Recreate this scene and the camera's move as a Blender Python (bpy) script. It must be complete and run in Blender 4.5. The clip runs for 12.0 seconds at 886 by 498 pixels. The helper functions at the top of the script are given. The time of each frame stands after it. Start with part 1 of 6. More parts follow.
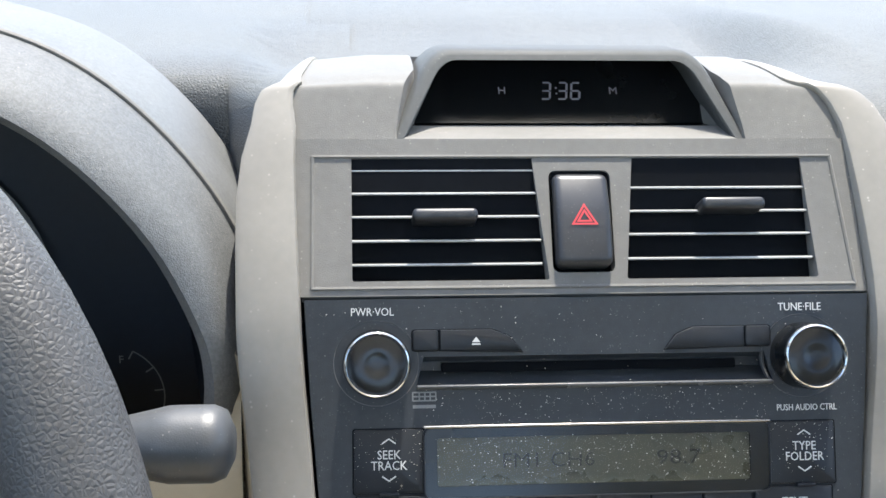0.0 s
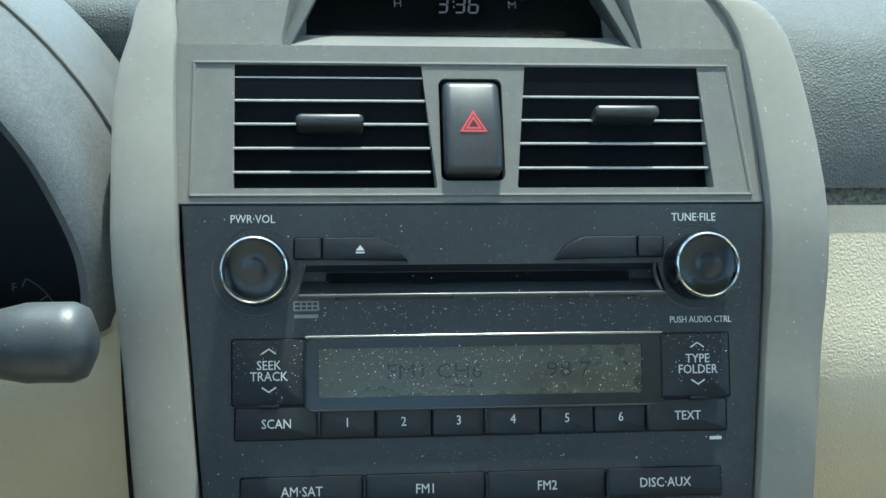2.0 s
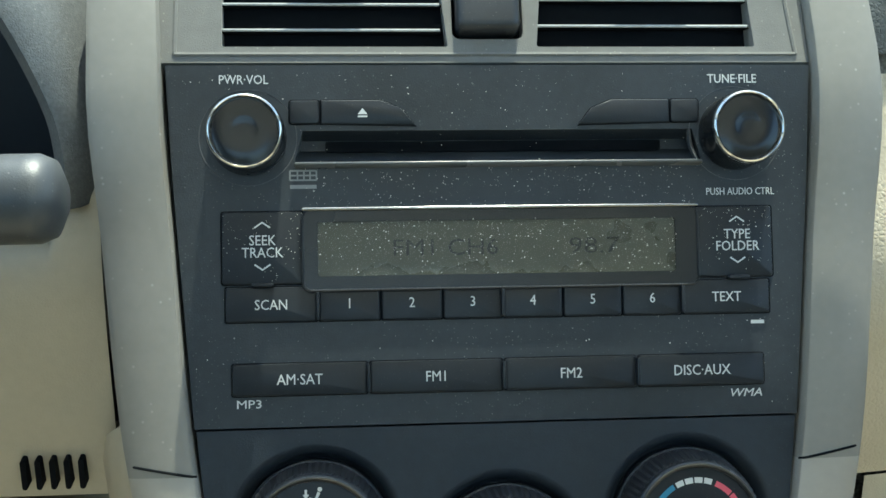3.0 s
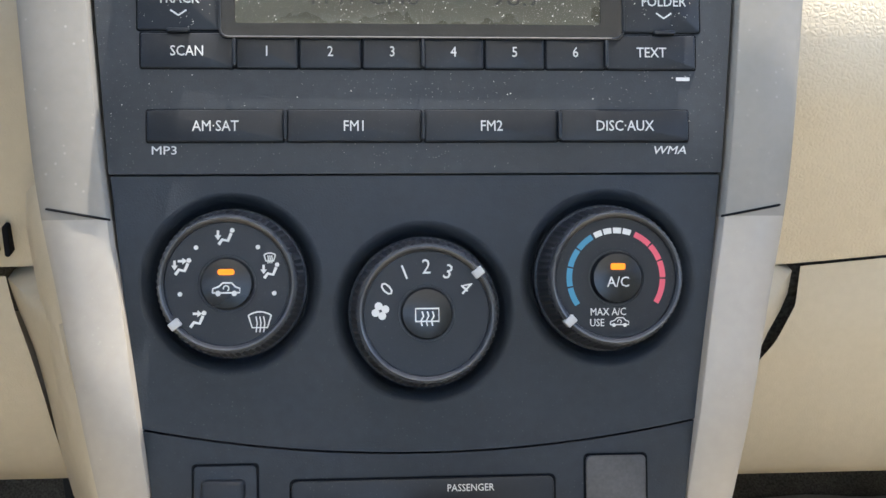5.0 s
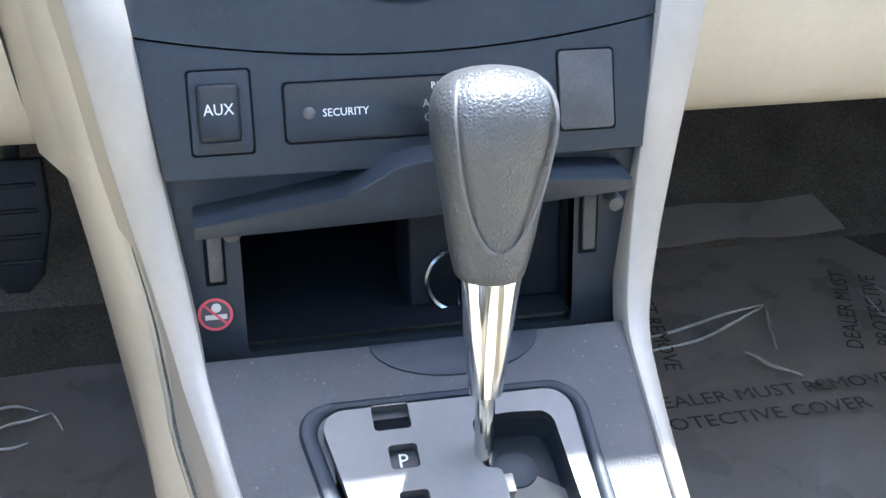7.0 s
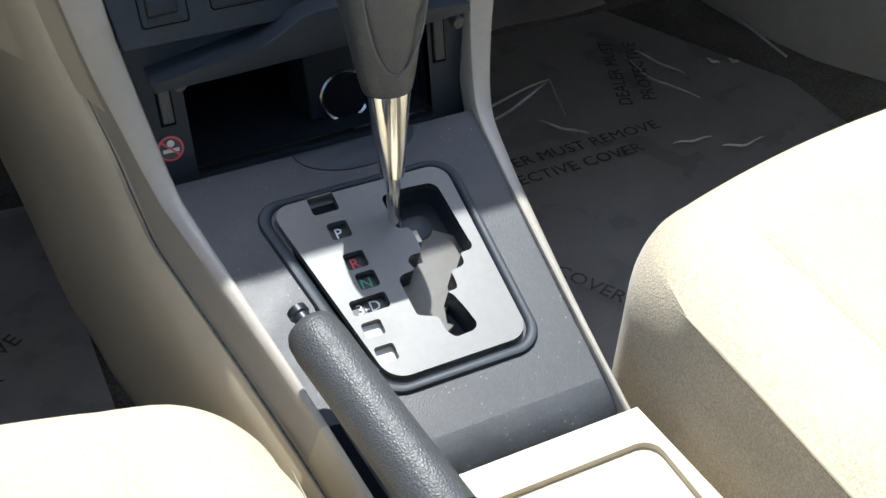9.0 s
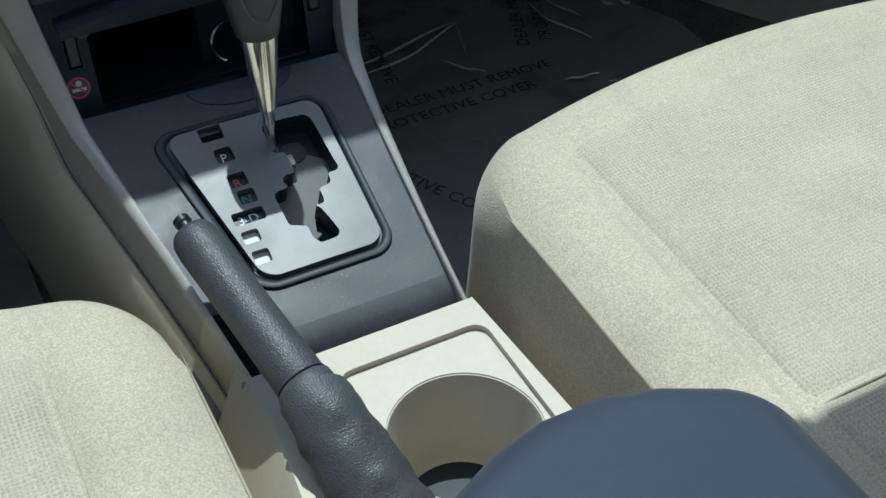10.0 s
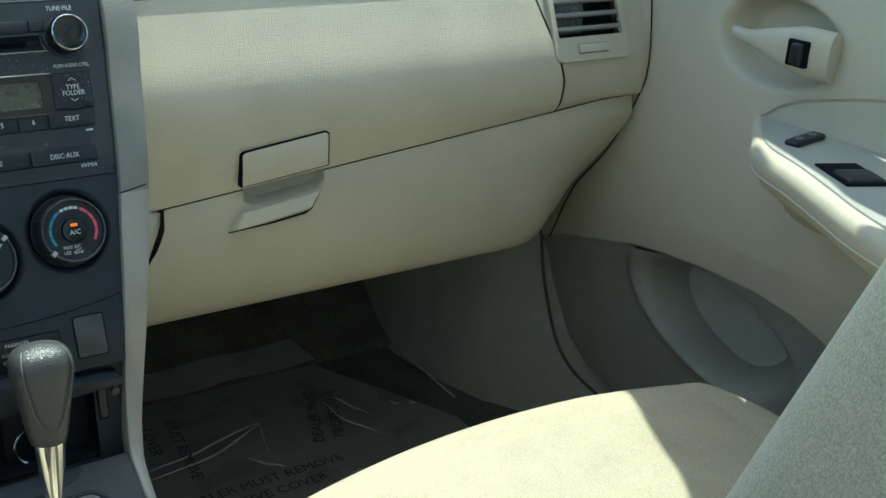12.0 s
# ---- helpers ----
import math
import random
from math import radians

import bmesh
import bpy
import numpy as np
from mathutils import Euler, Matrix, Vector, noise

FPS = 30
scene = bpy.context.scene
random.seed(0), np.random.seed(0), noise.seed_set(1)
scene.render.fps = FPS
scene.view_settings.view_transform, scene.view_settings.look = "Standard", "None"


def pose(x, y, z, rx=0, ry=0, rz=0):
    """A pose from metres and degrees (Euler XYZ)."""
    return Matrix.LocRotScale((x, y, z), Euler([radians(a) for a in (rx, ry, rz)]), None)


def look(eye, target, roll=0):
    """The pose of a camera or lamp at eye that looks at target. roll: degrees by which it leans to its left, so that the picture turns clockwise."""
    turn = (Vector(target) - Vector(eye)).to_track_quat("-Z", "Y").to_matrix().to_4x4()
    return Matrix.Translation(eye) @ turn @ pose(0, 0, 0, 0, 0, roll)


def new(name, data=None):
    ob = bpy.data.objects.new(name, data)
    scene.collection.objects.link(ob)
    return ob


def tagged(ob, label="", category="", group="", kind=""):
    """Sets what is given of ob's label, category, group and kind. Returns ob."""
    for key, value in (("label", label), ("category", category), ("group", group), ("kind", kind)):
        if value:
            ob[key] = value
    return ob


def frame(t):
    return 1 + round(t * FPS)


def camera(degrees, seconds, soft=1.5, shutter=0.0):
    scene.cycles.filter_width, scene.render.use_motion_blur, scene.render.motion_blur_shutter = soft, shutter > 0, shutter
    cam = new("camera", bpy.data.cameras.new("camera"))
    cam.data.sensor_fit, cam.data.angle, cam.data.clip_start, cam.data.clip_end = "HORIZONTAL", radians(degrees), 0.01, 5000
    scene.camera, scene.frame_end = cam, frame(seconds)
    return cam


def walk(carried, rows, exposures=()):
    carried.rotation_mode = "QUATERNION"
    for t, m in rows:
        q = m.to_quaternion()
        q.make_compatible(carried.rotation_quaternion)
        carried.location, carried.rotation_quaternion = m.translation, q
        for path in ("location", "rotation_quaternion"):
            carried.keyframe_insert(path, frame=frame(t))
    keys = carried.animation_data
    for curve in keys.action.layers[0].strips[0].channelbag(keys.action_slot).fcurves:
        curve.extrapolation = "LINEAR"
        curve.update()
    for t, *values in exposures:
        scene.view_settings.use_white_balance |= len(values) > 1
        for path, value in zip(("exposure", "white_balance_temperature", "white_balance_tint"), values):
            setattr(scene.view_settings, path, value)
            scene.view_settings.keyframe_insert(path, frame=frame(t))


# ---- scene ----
# Camera: rows are given in the frame of the dashboard's centre face, which leans back by LEAN degrees
LEAN = 22.0
FACE = Matrix.Translation((0, 0, 0.70)) @ Matrix.Rotation(radians(-LEAN), 4, "X")
RIG = FACE @ Matrix.Translation((0, 0, -0.72))
cam = camera(42.5, 12.0)
PATH = [
    (0, (-0.099, -0.471, 0.71), (0.058, 1.518, 0.839), -0.8),
    (0.5, (-0.083, -0.508, 0.703), (0.105, 1.477, 0.851), -0.9),
    (1, (-0.069, -0.506, 0.693), (0.127, 1.478, 0.84), -0.9),
    (1.5, (-0.07, -0.49, 0.69), (0.138, 1.495, 0.831), -0.9),
    (2, (-0.06, -0.459, 0.672), (0.134, 1.528, 0.803), -0.8),
    (2.5, (-0.061, -0.427, 0.645), (0.123, 1.561, 0.758), -0.9),
    (2.7, (-0.06, -0.416, 0.639), (0.118, 1.572, 0.751), -1.0),
    (4.5, (-0.022, -0.404, 0.588), (0.109, 1.59, 0.667), -1.2),
    (5, (-0.023, -0.407, 0.552), (0.127, 1.586, 0.604), -0.6),
    (5.5, (-0.024, -0.409, 0.516), (0.126, 1.585, 0.505), -0.2),
    (6, (-0.031, -0.414, 0.488), (0.173, 1.574, 0.412), -0.6),
    (6.5, (-0.048, -0.415, 0.48), (0.253, 1.551, 0.269), -1.6),
    (6.7, (-0.058, -0.418, 0.474), (0.275, 1.541, 0.245), -2.2),
    (8.3, (-0.163, -0.457, 0.505), (0.505, 1.344, -0.051), -7.8),
    (8.5, (-0.17, -0.477, 0.503), (0.523, 1.312, -0.063), -8.2),
    (9, (-0.169, -0.55, 0.515), (0.53, 1.204, -0.143), -9.3),
    (9.5, (-0.164, -0.62, 0.517), (0.531, 1.104, -0.222), -10.0),
    (10, (-0.159, -0.671, 0.528), (0.561, 1.034, -0.23), -9.9),
    (10.5, (-0.148, -0.725, 0.551), (0.646, 0.979, -0.132), -9.2),
    (11, (-0.139, -0.775, 0.565), (0.753, 0.942, 0.057), -8.7),
    (11.5, (-0.157, -0.825, 0.559), (0.84, 0.879, 0.243), -8.7),
    (12, (-0.165, -0.853, 0.553), (0.923, 0.82, 0.414), -9.2),
]
LIGHT = [(0, 2.3, 6700, 9), (0.5, 1.9, 6400, -1), (1.5, 1.8, 6000, -12), (2, 1.95, 5950, -13), (2.5, 2.0, 6300, -12), (4.5, 2.55, 6600, 5), (5.5, 3.1, 6800, 13), (6.5, 3.5, 6000, 11), (8.5, 2.75, 5350, 6), (9.0, 1.95, 6000, 8), (9.5, 1.0, 5950, 3), (10, 0.87, 5300, -3), (10.5, 0.77, 5200, -10), (11, 0.82, 5250, -11), (11.5, 1.17, 5200, -12), (12, 1.55, 6000, -13)]
walk(cam, [(t, RIG @ look(eye, target, roll)) for t, eye, target, roll in PATH], LIGHT)

# ---- light ----
SUN_DIR = Vector((0.12, 0.285, 1.0)).normalized()      # towards the sun: high, ahead, a little to the passenger's side
world = bpy.data.worlds.new("sky")
scene.world = world
world.use_nodes = True
wn = world.node_tree.nodes
sky = wn.new("ShaderNodeTexSky")
sky.sky_type = "NISHITA"
sky.sun_disc = False
sky.sun_elevation = math.asin(SUN_DIR.z)
sky.sun_rotation = math.atan2(SUN_DIR.x, SUN_DIR.y)
wn["Background"].inputs[1].default_value = 0.15
world.node_tree.links.new(sky.outputs[0], wn["Background"].inputs[0])
sun = new("sun", bpy.data.lights.new("sun", "SUN"))
sun.data.energy, sun.data.angle, sun.data.color = 2.3, radians(0.5), (1.0, 0.96, 0.89)
sun.matrix_world = look(SUN_DIR * 5, (0, 0, 0))


# ---- materials ----
def material(name, colour, rough=0.5, metal=0.0, grain=0.0, grain_scale=900.0, blotch=0.15, blotch_scale=18.0,
             specks=0.0, speck_scale=700.0, leather=0.0, leather_scale=420.0, dots=0.0, coat=0.0, spec=0.5, sheen=0.0, weave=0.0):
    """A worn surface: two scales of tone, an optional fine grain, leather cells and light dust."""
    m = bpy.data.materials.new(name)
    m.use_nodes = True
    n, l = m.node_tree.nodes, m.node_tree.links
    b = n["Principled BSDF"]
    b.inputs["Roughness"].default_value, b.inputs["Metallic"].default_value = rough, metal
    b.inputs["Specular IOR Level"].default_value = spec
    b.inputs["Coat Weight"].default_value = coat
    b.inputs["Sheen Weight"].default_value = sheen
    co = n.new("ShaderNodeTexCoord").outputs["Object"]

    def tex(kind, scale, detail=3.0):
        t = n.new(kind)
        t.inputs["Scale"].default_value = scale
        if kind == "ShaderNodeTexNoise":
            t.inputs["Detail"].default_value = detail
        l.new(co, t.inputs["Vector"])
        return t

    def ramp(out, lo, hi, a, c):
        r = n.new("ShaderNodeMapRange")
        for k, v in zip((1, 2, 3, 4), (lo, hi, a, c)):
            r.inputs[k].default_value = v
        l.new(out, r.inputs[0])
        return r.outputs[0]

    def mixed(fac, a, c, mode="MIX"):
        x = n.new("ShaderNodeMix")
        x.data_type, x.blend_type = "RGBA", mode
        for k, v in ((0, fac), (6, a), (7, c)):
            if isinstance(v, bpy.types.NodeSocket):
                l.new(v, x.inputs[k])
            else:
                x.inputs[k].default_value = v if k == 0 else (*v[:3], 1)
        return x.outputs[2]

    big = tex("ShaderNodeTexNoise", blotch_scale, 5.0)
    fine = tex("ShaderNodeTexNoise", blotch_scale * 14, 2.0)
    tone = ramp(big.outputs[0], 0.3, 0.7, 1 - blotch, 1 + blotch * 0.6)
    tone2 = ramp(fine.outputs[0], 0.3, 0.7, 1 - blotch * 0.35, 1 + blotch * 0.35)
    mul = n.new("ShaderNodeMath")
    mul.operation = "MULTIPLY"
    l.new(tone, mul.inputs[0]), l.new(tone2, mul.inputs[1])
    if weave:
        cloth = tex("ShaderNodeTexNoise", grain_scale * 0.8, 1.0)
        mul2 = n.new("ShaderNodeMath")
        mul2.operation = "MULTIPLY"
        l.new(mul.outputs[0], mul2.inputs[0]), l.new(ramp(cloth.outputs[0], 0.32, 0.68, 1 - weave, 1 + weave * 0.7), mul2.inputs[1])
        mul = mul2
    v = n.new("ShaderNodeVectorMath")
    v.operation = "SCALE"
    v.inputs[0].default_value = colour
    l.new(mul.outputs[0], v.inputs["Scale"])
    col = v.outputs[0]
    if specks:
        vo = tex("ShaderNodeTexVoronoi", speck_scale)
        where = tex("ShaderNodeTexNoise", 30.0)
        near = ramp(vo.outputs["Distance"], 0.05, 0.20, 1.0, 0.0)
        some = ramp(where.outputs[0], 0.38, 0.68, 0.12 * specks, specks)
        rnd = n.new("ShaderNodeSeparateColor")
        l.new(vo.outputs["Color"], rnd.inputs[0])
        pick = ramp(rnd.outputs[0], 0.55, 0.75, 0.0, 1.0)
        f1 = n.new("ShaderNodeMath")
        f1.operation = "MULTIPLY"
        l.new(near, f1.inputs[0]), l.new(some, f1.inputs[1])
        f2 = n.new("ShaderNodeMath")
        f2.operation, f2.use_clamp = "MULTIPLY", True
        l.new(f1.outputs[0], f2.inputs[0]), l.new(pick, f2.inputs[1])
        col = mixed(f2.outputs[0], col, (0.62, 0.58, 0.50))
    if dots:
        vd = tex("ShaderNodeTexVoronoi", dots)
        vd.voronoi_dimensions = "2D"
        vd.inputs["Randomness"].default_value = 0.18
        patchy = tex("ShaderNodeTexNoise", 22.0)
        spot = ramp(vd.outputs["Distance"], 0.16, 0.42, 1.0, 0.0)
        seen = n.new("ShaderNodeMath")
        seen.operation = "MULTIPLY"
        l.new(spot, seen.inputs[0]), l.new(ramp(patchy.outputs[0], 0.35, 0.65, 0.20, 0.52), seen.inputs[1])
        col = mixed(seen.outputs[0], col, tuple(c * 0.42 for c in colour))
    l.new(col, b.inputs["Base Color"])
    l.new(ramp(big.outputs[0], 0.3, 0.7, max(rough - 0.07, 0.02), min(rough + 0.07, 1)), b.inputs["Roughness"])
    last = None
    for amount, kind, scale, dist in ((grain, "ShaderNodeTexNoise", grain_scale, 0.0004), (leather, "ShaderNodeTexVoronoi", leather_scale, 0.30 / leather_scale)):
        if amount:
            t = tex(kind, scale)
            if kind == "ShaderNodeTexVoronoi":
                t.feature = "DISTANCE_TO_EDGE"
                wob = tex("ShaderNodeTexNoise", scale * 0.6)
                vm = n.new("ShaderNodeVectorMath")
                vm.operation = "MULTIPLY_ADD"
                l.new(wob.outputs["Color"], vm.inputs[0])
                vm.inputs[1].default_value = (0.9 / scale,) * 3
                l.new(co, vm.inputs[2])
                l.new(vm.outputs[0], t.inputs["Vector"])
                h = ramp(t.outputs["Distance"], 0.0, 0.35, 0.0, 1.0)
            else:
                h = t.outputs[0]
            bump = n.new("ShaderNodeBump")
            bump.inputs["Strength"].default_value, bump.inputs["Distance"].default_value = amount, dist
            l.new(h, bump.inputs["Height"])
            if last:
                l.new(last, bump.inputs["Normal"])
            last = bump.outputs[0]
    if last:
        l.new(last, b.inputs["Normal"])
    return m


def pane_glass(name, shine_part):
    """Thin clear glass: mostly open, with a weak mirror on it."""
    m = bpy.data.materials.new(name)
    m.use_nodes = True
    n, l = m.node_tree.nodes, m.node_tree.links
    mix, clear, shine = n.new("ShaderNodeMixShader"), n.new("ShaderNodeBsdfTransparent"), n.new("ShaderNodeBsdfGlossy")
    shine.inputs["Roughness"].default_value = 0.02
    mix.inputs[0].default_value = shine_part
    l.new(clear.outputs[0], mix.inputs[1]), l.new(shine.outputs[0], mix.inputs[2])
    l.new(mix.outputs[0], n["Material Output"].inputs[0])
    return m


def glow(name, colour, strength):
    m = bpy.data.materials.new(name)
    m.use_nodes = True
    b = m.node_tree.nodes["Principled BSDF"]
    b.inputs["Base Color"].default_value = (*colour, 1)
    b.inputs["Emission Color"].default_value = (*colour, 1)
    b.inputs["Emission Strength"].default_value = strength
    return m


BLACK = material("black_plastic", (0.0195, 0.0260, 0.0345), 0.5, spec=0.38, grain=0.25, grain_scale=1600, specks=0.10, blotch=0.25)
RADIO = material("radio_plastic", (0.0255, 0.0305, 0.0360), 0.42, spec=0.38, sheen=0.04, grain=0.2, grain_scale=1800, specks=0.5, speck_scale=900, blotch=0.25)
DISHRIM = material("satin_dish_plastic", (0.10, 0.10, 0.102), 0.28, blotch=0.15, specks=0.3, speck_scale=900)
BUTTON = material("button_plastic", (0.0125, 0.0150, 0.0190), 0.36, spec=0.36, grain=0.12, grain_scale=1800, specks=0.12, speck_scale=900, blotch=0.2)
GLOSS = material("gloss_black", (0.006, 0.007, 0.008), 0.22, blotch=0.1)
GREY = material("warm_grey_plastic", (0.160, 0.155, 0.143), 0.6, spec=0.15, sheen=0.15, grain=0.3, grain_scale=2200, specks=0.5, speck_scale=500, blotch=0.12)
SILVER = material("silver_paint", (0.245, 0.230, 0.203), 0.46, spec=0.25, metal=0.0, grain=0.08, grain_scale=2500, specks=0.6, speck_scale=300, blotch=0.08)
BEIGE = material("beige_plastic", (0.56, 0.485, 0.36), 0.46, leather=0.27, leather_scale=480, blotch=0.06)
BEIGE_FINE = material("beige_smooth_plastic", (0.50, 0.44, 0.33), 0.5, grain=0.35, grain_scale=1400, blotch=0.07)
TOPPAD = material("dash_pad", spec=0.2, weave=0.10, colour=(0.115, 0.12, 0.117), rough=0.6, leather=0.5, leather_scale=560, blotch=0.14, blotch_scale=9, specks=0.25, speck_scale=300)
HOODPAD = material("cowl_pad", spec=0.2, weave=0.12, colour=(0.15, 0.155, 0.155), rough=0.6, leather=0.28, leather_scale=900, blotch=0.15, specks=0.45, speck_scale=500)
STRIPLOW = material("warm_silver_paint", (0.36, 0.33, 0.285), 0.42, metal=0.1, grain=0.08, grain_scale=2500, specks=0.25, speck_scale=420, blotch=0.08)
# darker copy of the warm grey: the clock hood's shade is in the colour
HOODSHADE = material("shaded_hood_grey", (0.080, 0.083, 0.082), 0.6, spec=0.15, grain=0.3, grain_scale=2200, specks=0.3, speck_scale=600, blotch=0.12)
LOWDOOR = material("lower_door_plastic", (0.29, 0.27, 0.225), 0.6, grain=0.3, grain_scale=900, blotch=0.12)
LEATHER = material("black_leather", (0.054, 0.055, 0.055), 0.38, leather=0.42, leather_scale=640, blotch=0.2, spec=0.95)
LEATHER_FINE = material("fine_black_leather", (0.050, 0.052, 0.053), 0.46, leather=0.30, leather_scale=620, blotch=0.2)
WHEEL = material("wheel_leather", (0.062, 0.063, 0.066), 0.54, leather=0.35, leather_scale=560, blotch=0.2, specks=0.2)
RINGMETAL = material("dulled_chrome", (0.42, 0.42, 0.41), 0.2, metal=1.0, blotch=0.2)
CHROME = material("chrome", (0.78, 0.77, 0.74), 0.10, metal=1.0, blotch=0.08)
PLATE = material("satin_metal", (0.130, 0.130, 0.126), 0.46, spec=0.4, metal=0.45, grain=0.08, grain_scale=2600, blotch=0.1)
FABRIC = material("beige_velour", weave=0.20, colour=(0.475, 0.41, 0.29), rough=0.9, grain=1.0, grain_scale=1100, blotch=0.11, blotch_scale=14, spec=0.2, sheen=0.25)
INSERT = material("dotted_velour", weave=0.16, colour=(0.465, 0.405, 0.29), rough=0.9, grain=0.8, grain_scale=1100, dots=400, blotch=0.11, blotch_scale=14, spec=0.2, sheen=0.25)
LIDPAD = material("armrest_vinyl", (0.19, 0.195, 0.20), 0.5, grain=0.3, grain_scale=900, blotch=0.06)
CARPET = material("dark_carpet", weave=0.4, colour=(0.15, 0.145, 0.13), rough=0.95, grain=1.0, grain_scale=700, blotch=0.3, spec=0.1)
MAT = material("film_covered_mat", (0.47, 0.46, 0.46), 0.30, grain=0.5, grain_scale=120, blotch=0.12, coat=0.25)
FILM = material("clear_film_fold", (0.55, 0.57, 0.58), 0.18, blotch=0.3, spec=0.8)
POINTER = material("pale_grey_plastic", (0.42, 0.42, 0.41), 0.4, blotch=0.1)
GAUGE = material("gauge_plastic", (0.012, 0.017, 0.025), 0.45, blotch=0.2)
PRINT = material("white_print", (0.62, 0.62, 0.60), 0.5, blotch=0.05)
DULL_PRINT = material("grey_print", (0.20, 0.21, 0.21), 0.5, blotch=0.05)
RED = material("red_print", (0.55, 0.05, 0.06), 0.5, blotch=0.05)
PINK = material("rose_print", (0.62, 0.09, 0.13), 0.5, blotch=0.05)
BLUE = material("blue_print", (0.04, 0.21, 0.33), 0.5, blotch=0.05)
GREEN = material("green_print", (0.02, 0.22, 0.13), 0.5, blotch=0.05)
MATINK = material("mat_ink", (0.07, 0.07, 0.073), 0.5, blotch=0.2)
LCD = material("lcd_glass", (0.058, 0.057, 0.036), 0.3, specks=0.6, speck_scale=900, blotch=0.12)
LCDTEXT = material("lcd_segment", (0.018, 0.017, 0.012), 0.3, blotch=0.05)
DUST = material("pale_dust", (0.72, 0.68, 0.60), 0.7, blotch=0.1)
PANE = pane_glass("clear_glass", 0.05)
COVER = pane_glass("coated_cover_glass", 0.004)
AMBER = glow("amber_lamp", (1.0, 0.20, 0.002), 0.17)
DIGIT = glow("clock_digit", (0.16, 0.155, 0.18), 0.035)
# pale tone that carries the sun glint of the vent slats
SLATGLINT = material("slat_glint", (0.40, 0.40, 0.39), 0.32, blotch=0.2, specks=0.4, speck_scale=900)
THREAD = material("grey_thread", (0.12, 0.117, 0.114), 0.6, blotch=0.2)
SEAMLINE = material("seam_thread", (0.33, 0.29, 0.21), 0.9, blotch=0.2, spec=0.1)
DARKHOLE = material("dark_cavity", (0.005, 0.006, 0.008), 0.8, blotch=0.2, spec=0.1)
LINER = material("headliner", (0.62, 0.60, 0.55), 0.9, grain=0.4, grain_scale=900, blotch=0.08)

PLATEGREY = material("switch_plate_plastic", (0.36, 0.345, 0.305), 0.5, grain=0.3, grain_scale=1400, blotch=0.06)
POCKET = material("pocket_plastic", (0.0105, 0.0140, 0.0190), 0.62, spec=0.2, grain=0.2, grain_scale=1500, blotch=0.2)
STALKGREY = material("stalk_plastic", (0.062, 0.066, 0.070), 0.42, grain=0.2, grain_scale=1500, specks=0.3, speck_scale=500, blotch=0.2)
LAMPGREY = material("unlit_lamp_plastic", (0.075, 0.07, 0.072), 0.4, blotch=0.1)
KICK = material("kick_plastic", (0.42, 0.40, 0.34), 0.6, grain=0.3, grain_scale=900, blotch=0.12)
HAZARD = material("hazard_plastic", (0.026, 0.028, 0.032), 0.36, specks=0.3, speck_scale=900, blotch=0.2)
SCUFF = material("scuffed_black_plastic", (0.027, 0.030, 0.034), 0.48, grain=0.35, grain_scale=1500, specks=0.35, speck_scale=350, blotch=0.35, blotch_scale=35)
BLANK = material("worn_blank_plastic", (0.060, 0.060, 0.060), 0.5, grain=0.3, grain_scale=1600, blotch=0.35, blotch_scale=60)
RINGS = material("ring_plastic", (0.075, 0.08, 0.085), 0.26, blotch=0.1)
CONCRETE = material("concrete", (0.42, 0.41, 0.39), 0.9, grain=0.6, grain_scale=60, blotch=0.2, blotch_scale=0.8)


# ---- mesh tools ----
def rrect(x0, x1, z0, z1, r, n=4):
    """The outline of a rectangle with round corners, counter-clockwise."""
    pts = []
    for cx, cz, a in ((x1 - r, z1 - r, 0), (x0 + r, z1 - r, 90), (x0 + r, z0 + r, 180), (x1 - r, z0 + r, 270)):
        for k in range(n + 1):
            t = radians(a + 90 * k / n)
            pts.append((cx + r * math.cos(t), cz + r * math.sin(t)))
    return pts


def circle(cx, cz, r, n=40):
    return [(cx + r * math.cos(2 * math.pi * k / n), cz + r * math.sin(2 * math.pi * k / n)) for k in range(n)]


def ring_faces(bm, a, b):
    for k in range(len(a)):
        j = (k + 1) % len(a)
        bm.faces.new((a[k], a[j], b[j], b[k]))


def slab(bm, outline, y0, y1, edge=0.0, m=None, back=True):
    """Extrudes an outline in x and z from y1 (behind) to y0 (the face), with a chamfered front edge."""
    m = m or Matrix()
    cx = sum(p[0] for p in outline) / len(outline)
    cz = sum(p[1] for p in outline) / len(outline)
    size = max(max(abs(p[0] - cx), abs(p[1] - cz)) for p in outline)
    wx = max(abs(p[0] - cx) for p in outline)
    wz = max(abs(p[1] - cz) for p in outline)

    def ring(y, inset):
        return [bm.verts.new(m @ Vector((cx + (p[0] - cx) * (1 - inset / wx), y, cz + (p[1] - cz) * (1 - inset / wz)))) for p in outline]
    s = 1 if y1 > y0 else -1
    rings = [ring(y1, 0)]
    if edge:
        rings += [ring(y0 + s * edge, 0), ring(y0 + s * edge * 0.3, edge * 0.3), ring(y0, edge)]
    else:
        rings.append(ring(y0, 0))
    for a, b in zip(rings, rings[1:]):
        ring_faces(bm, a, b)
    bm.faces.new(rings[-1])
    if back:
        bm.faces.new(rings[0][::-1])
    return bm


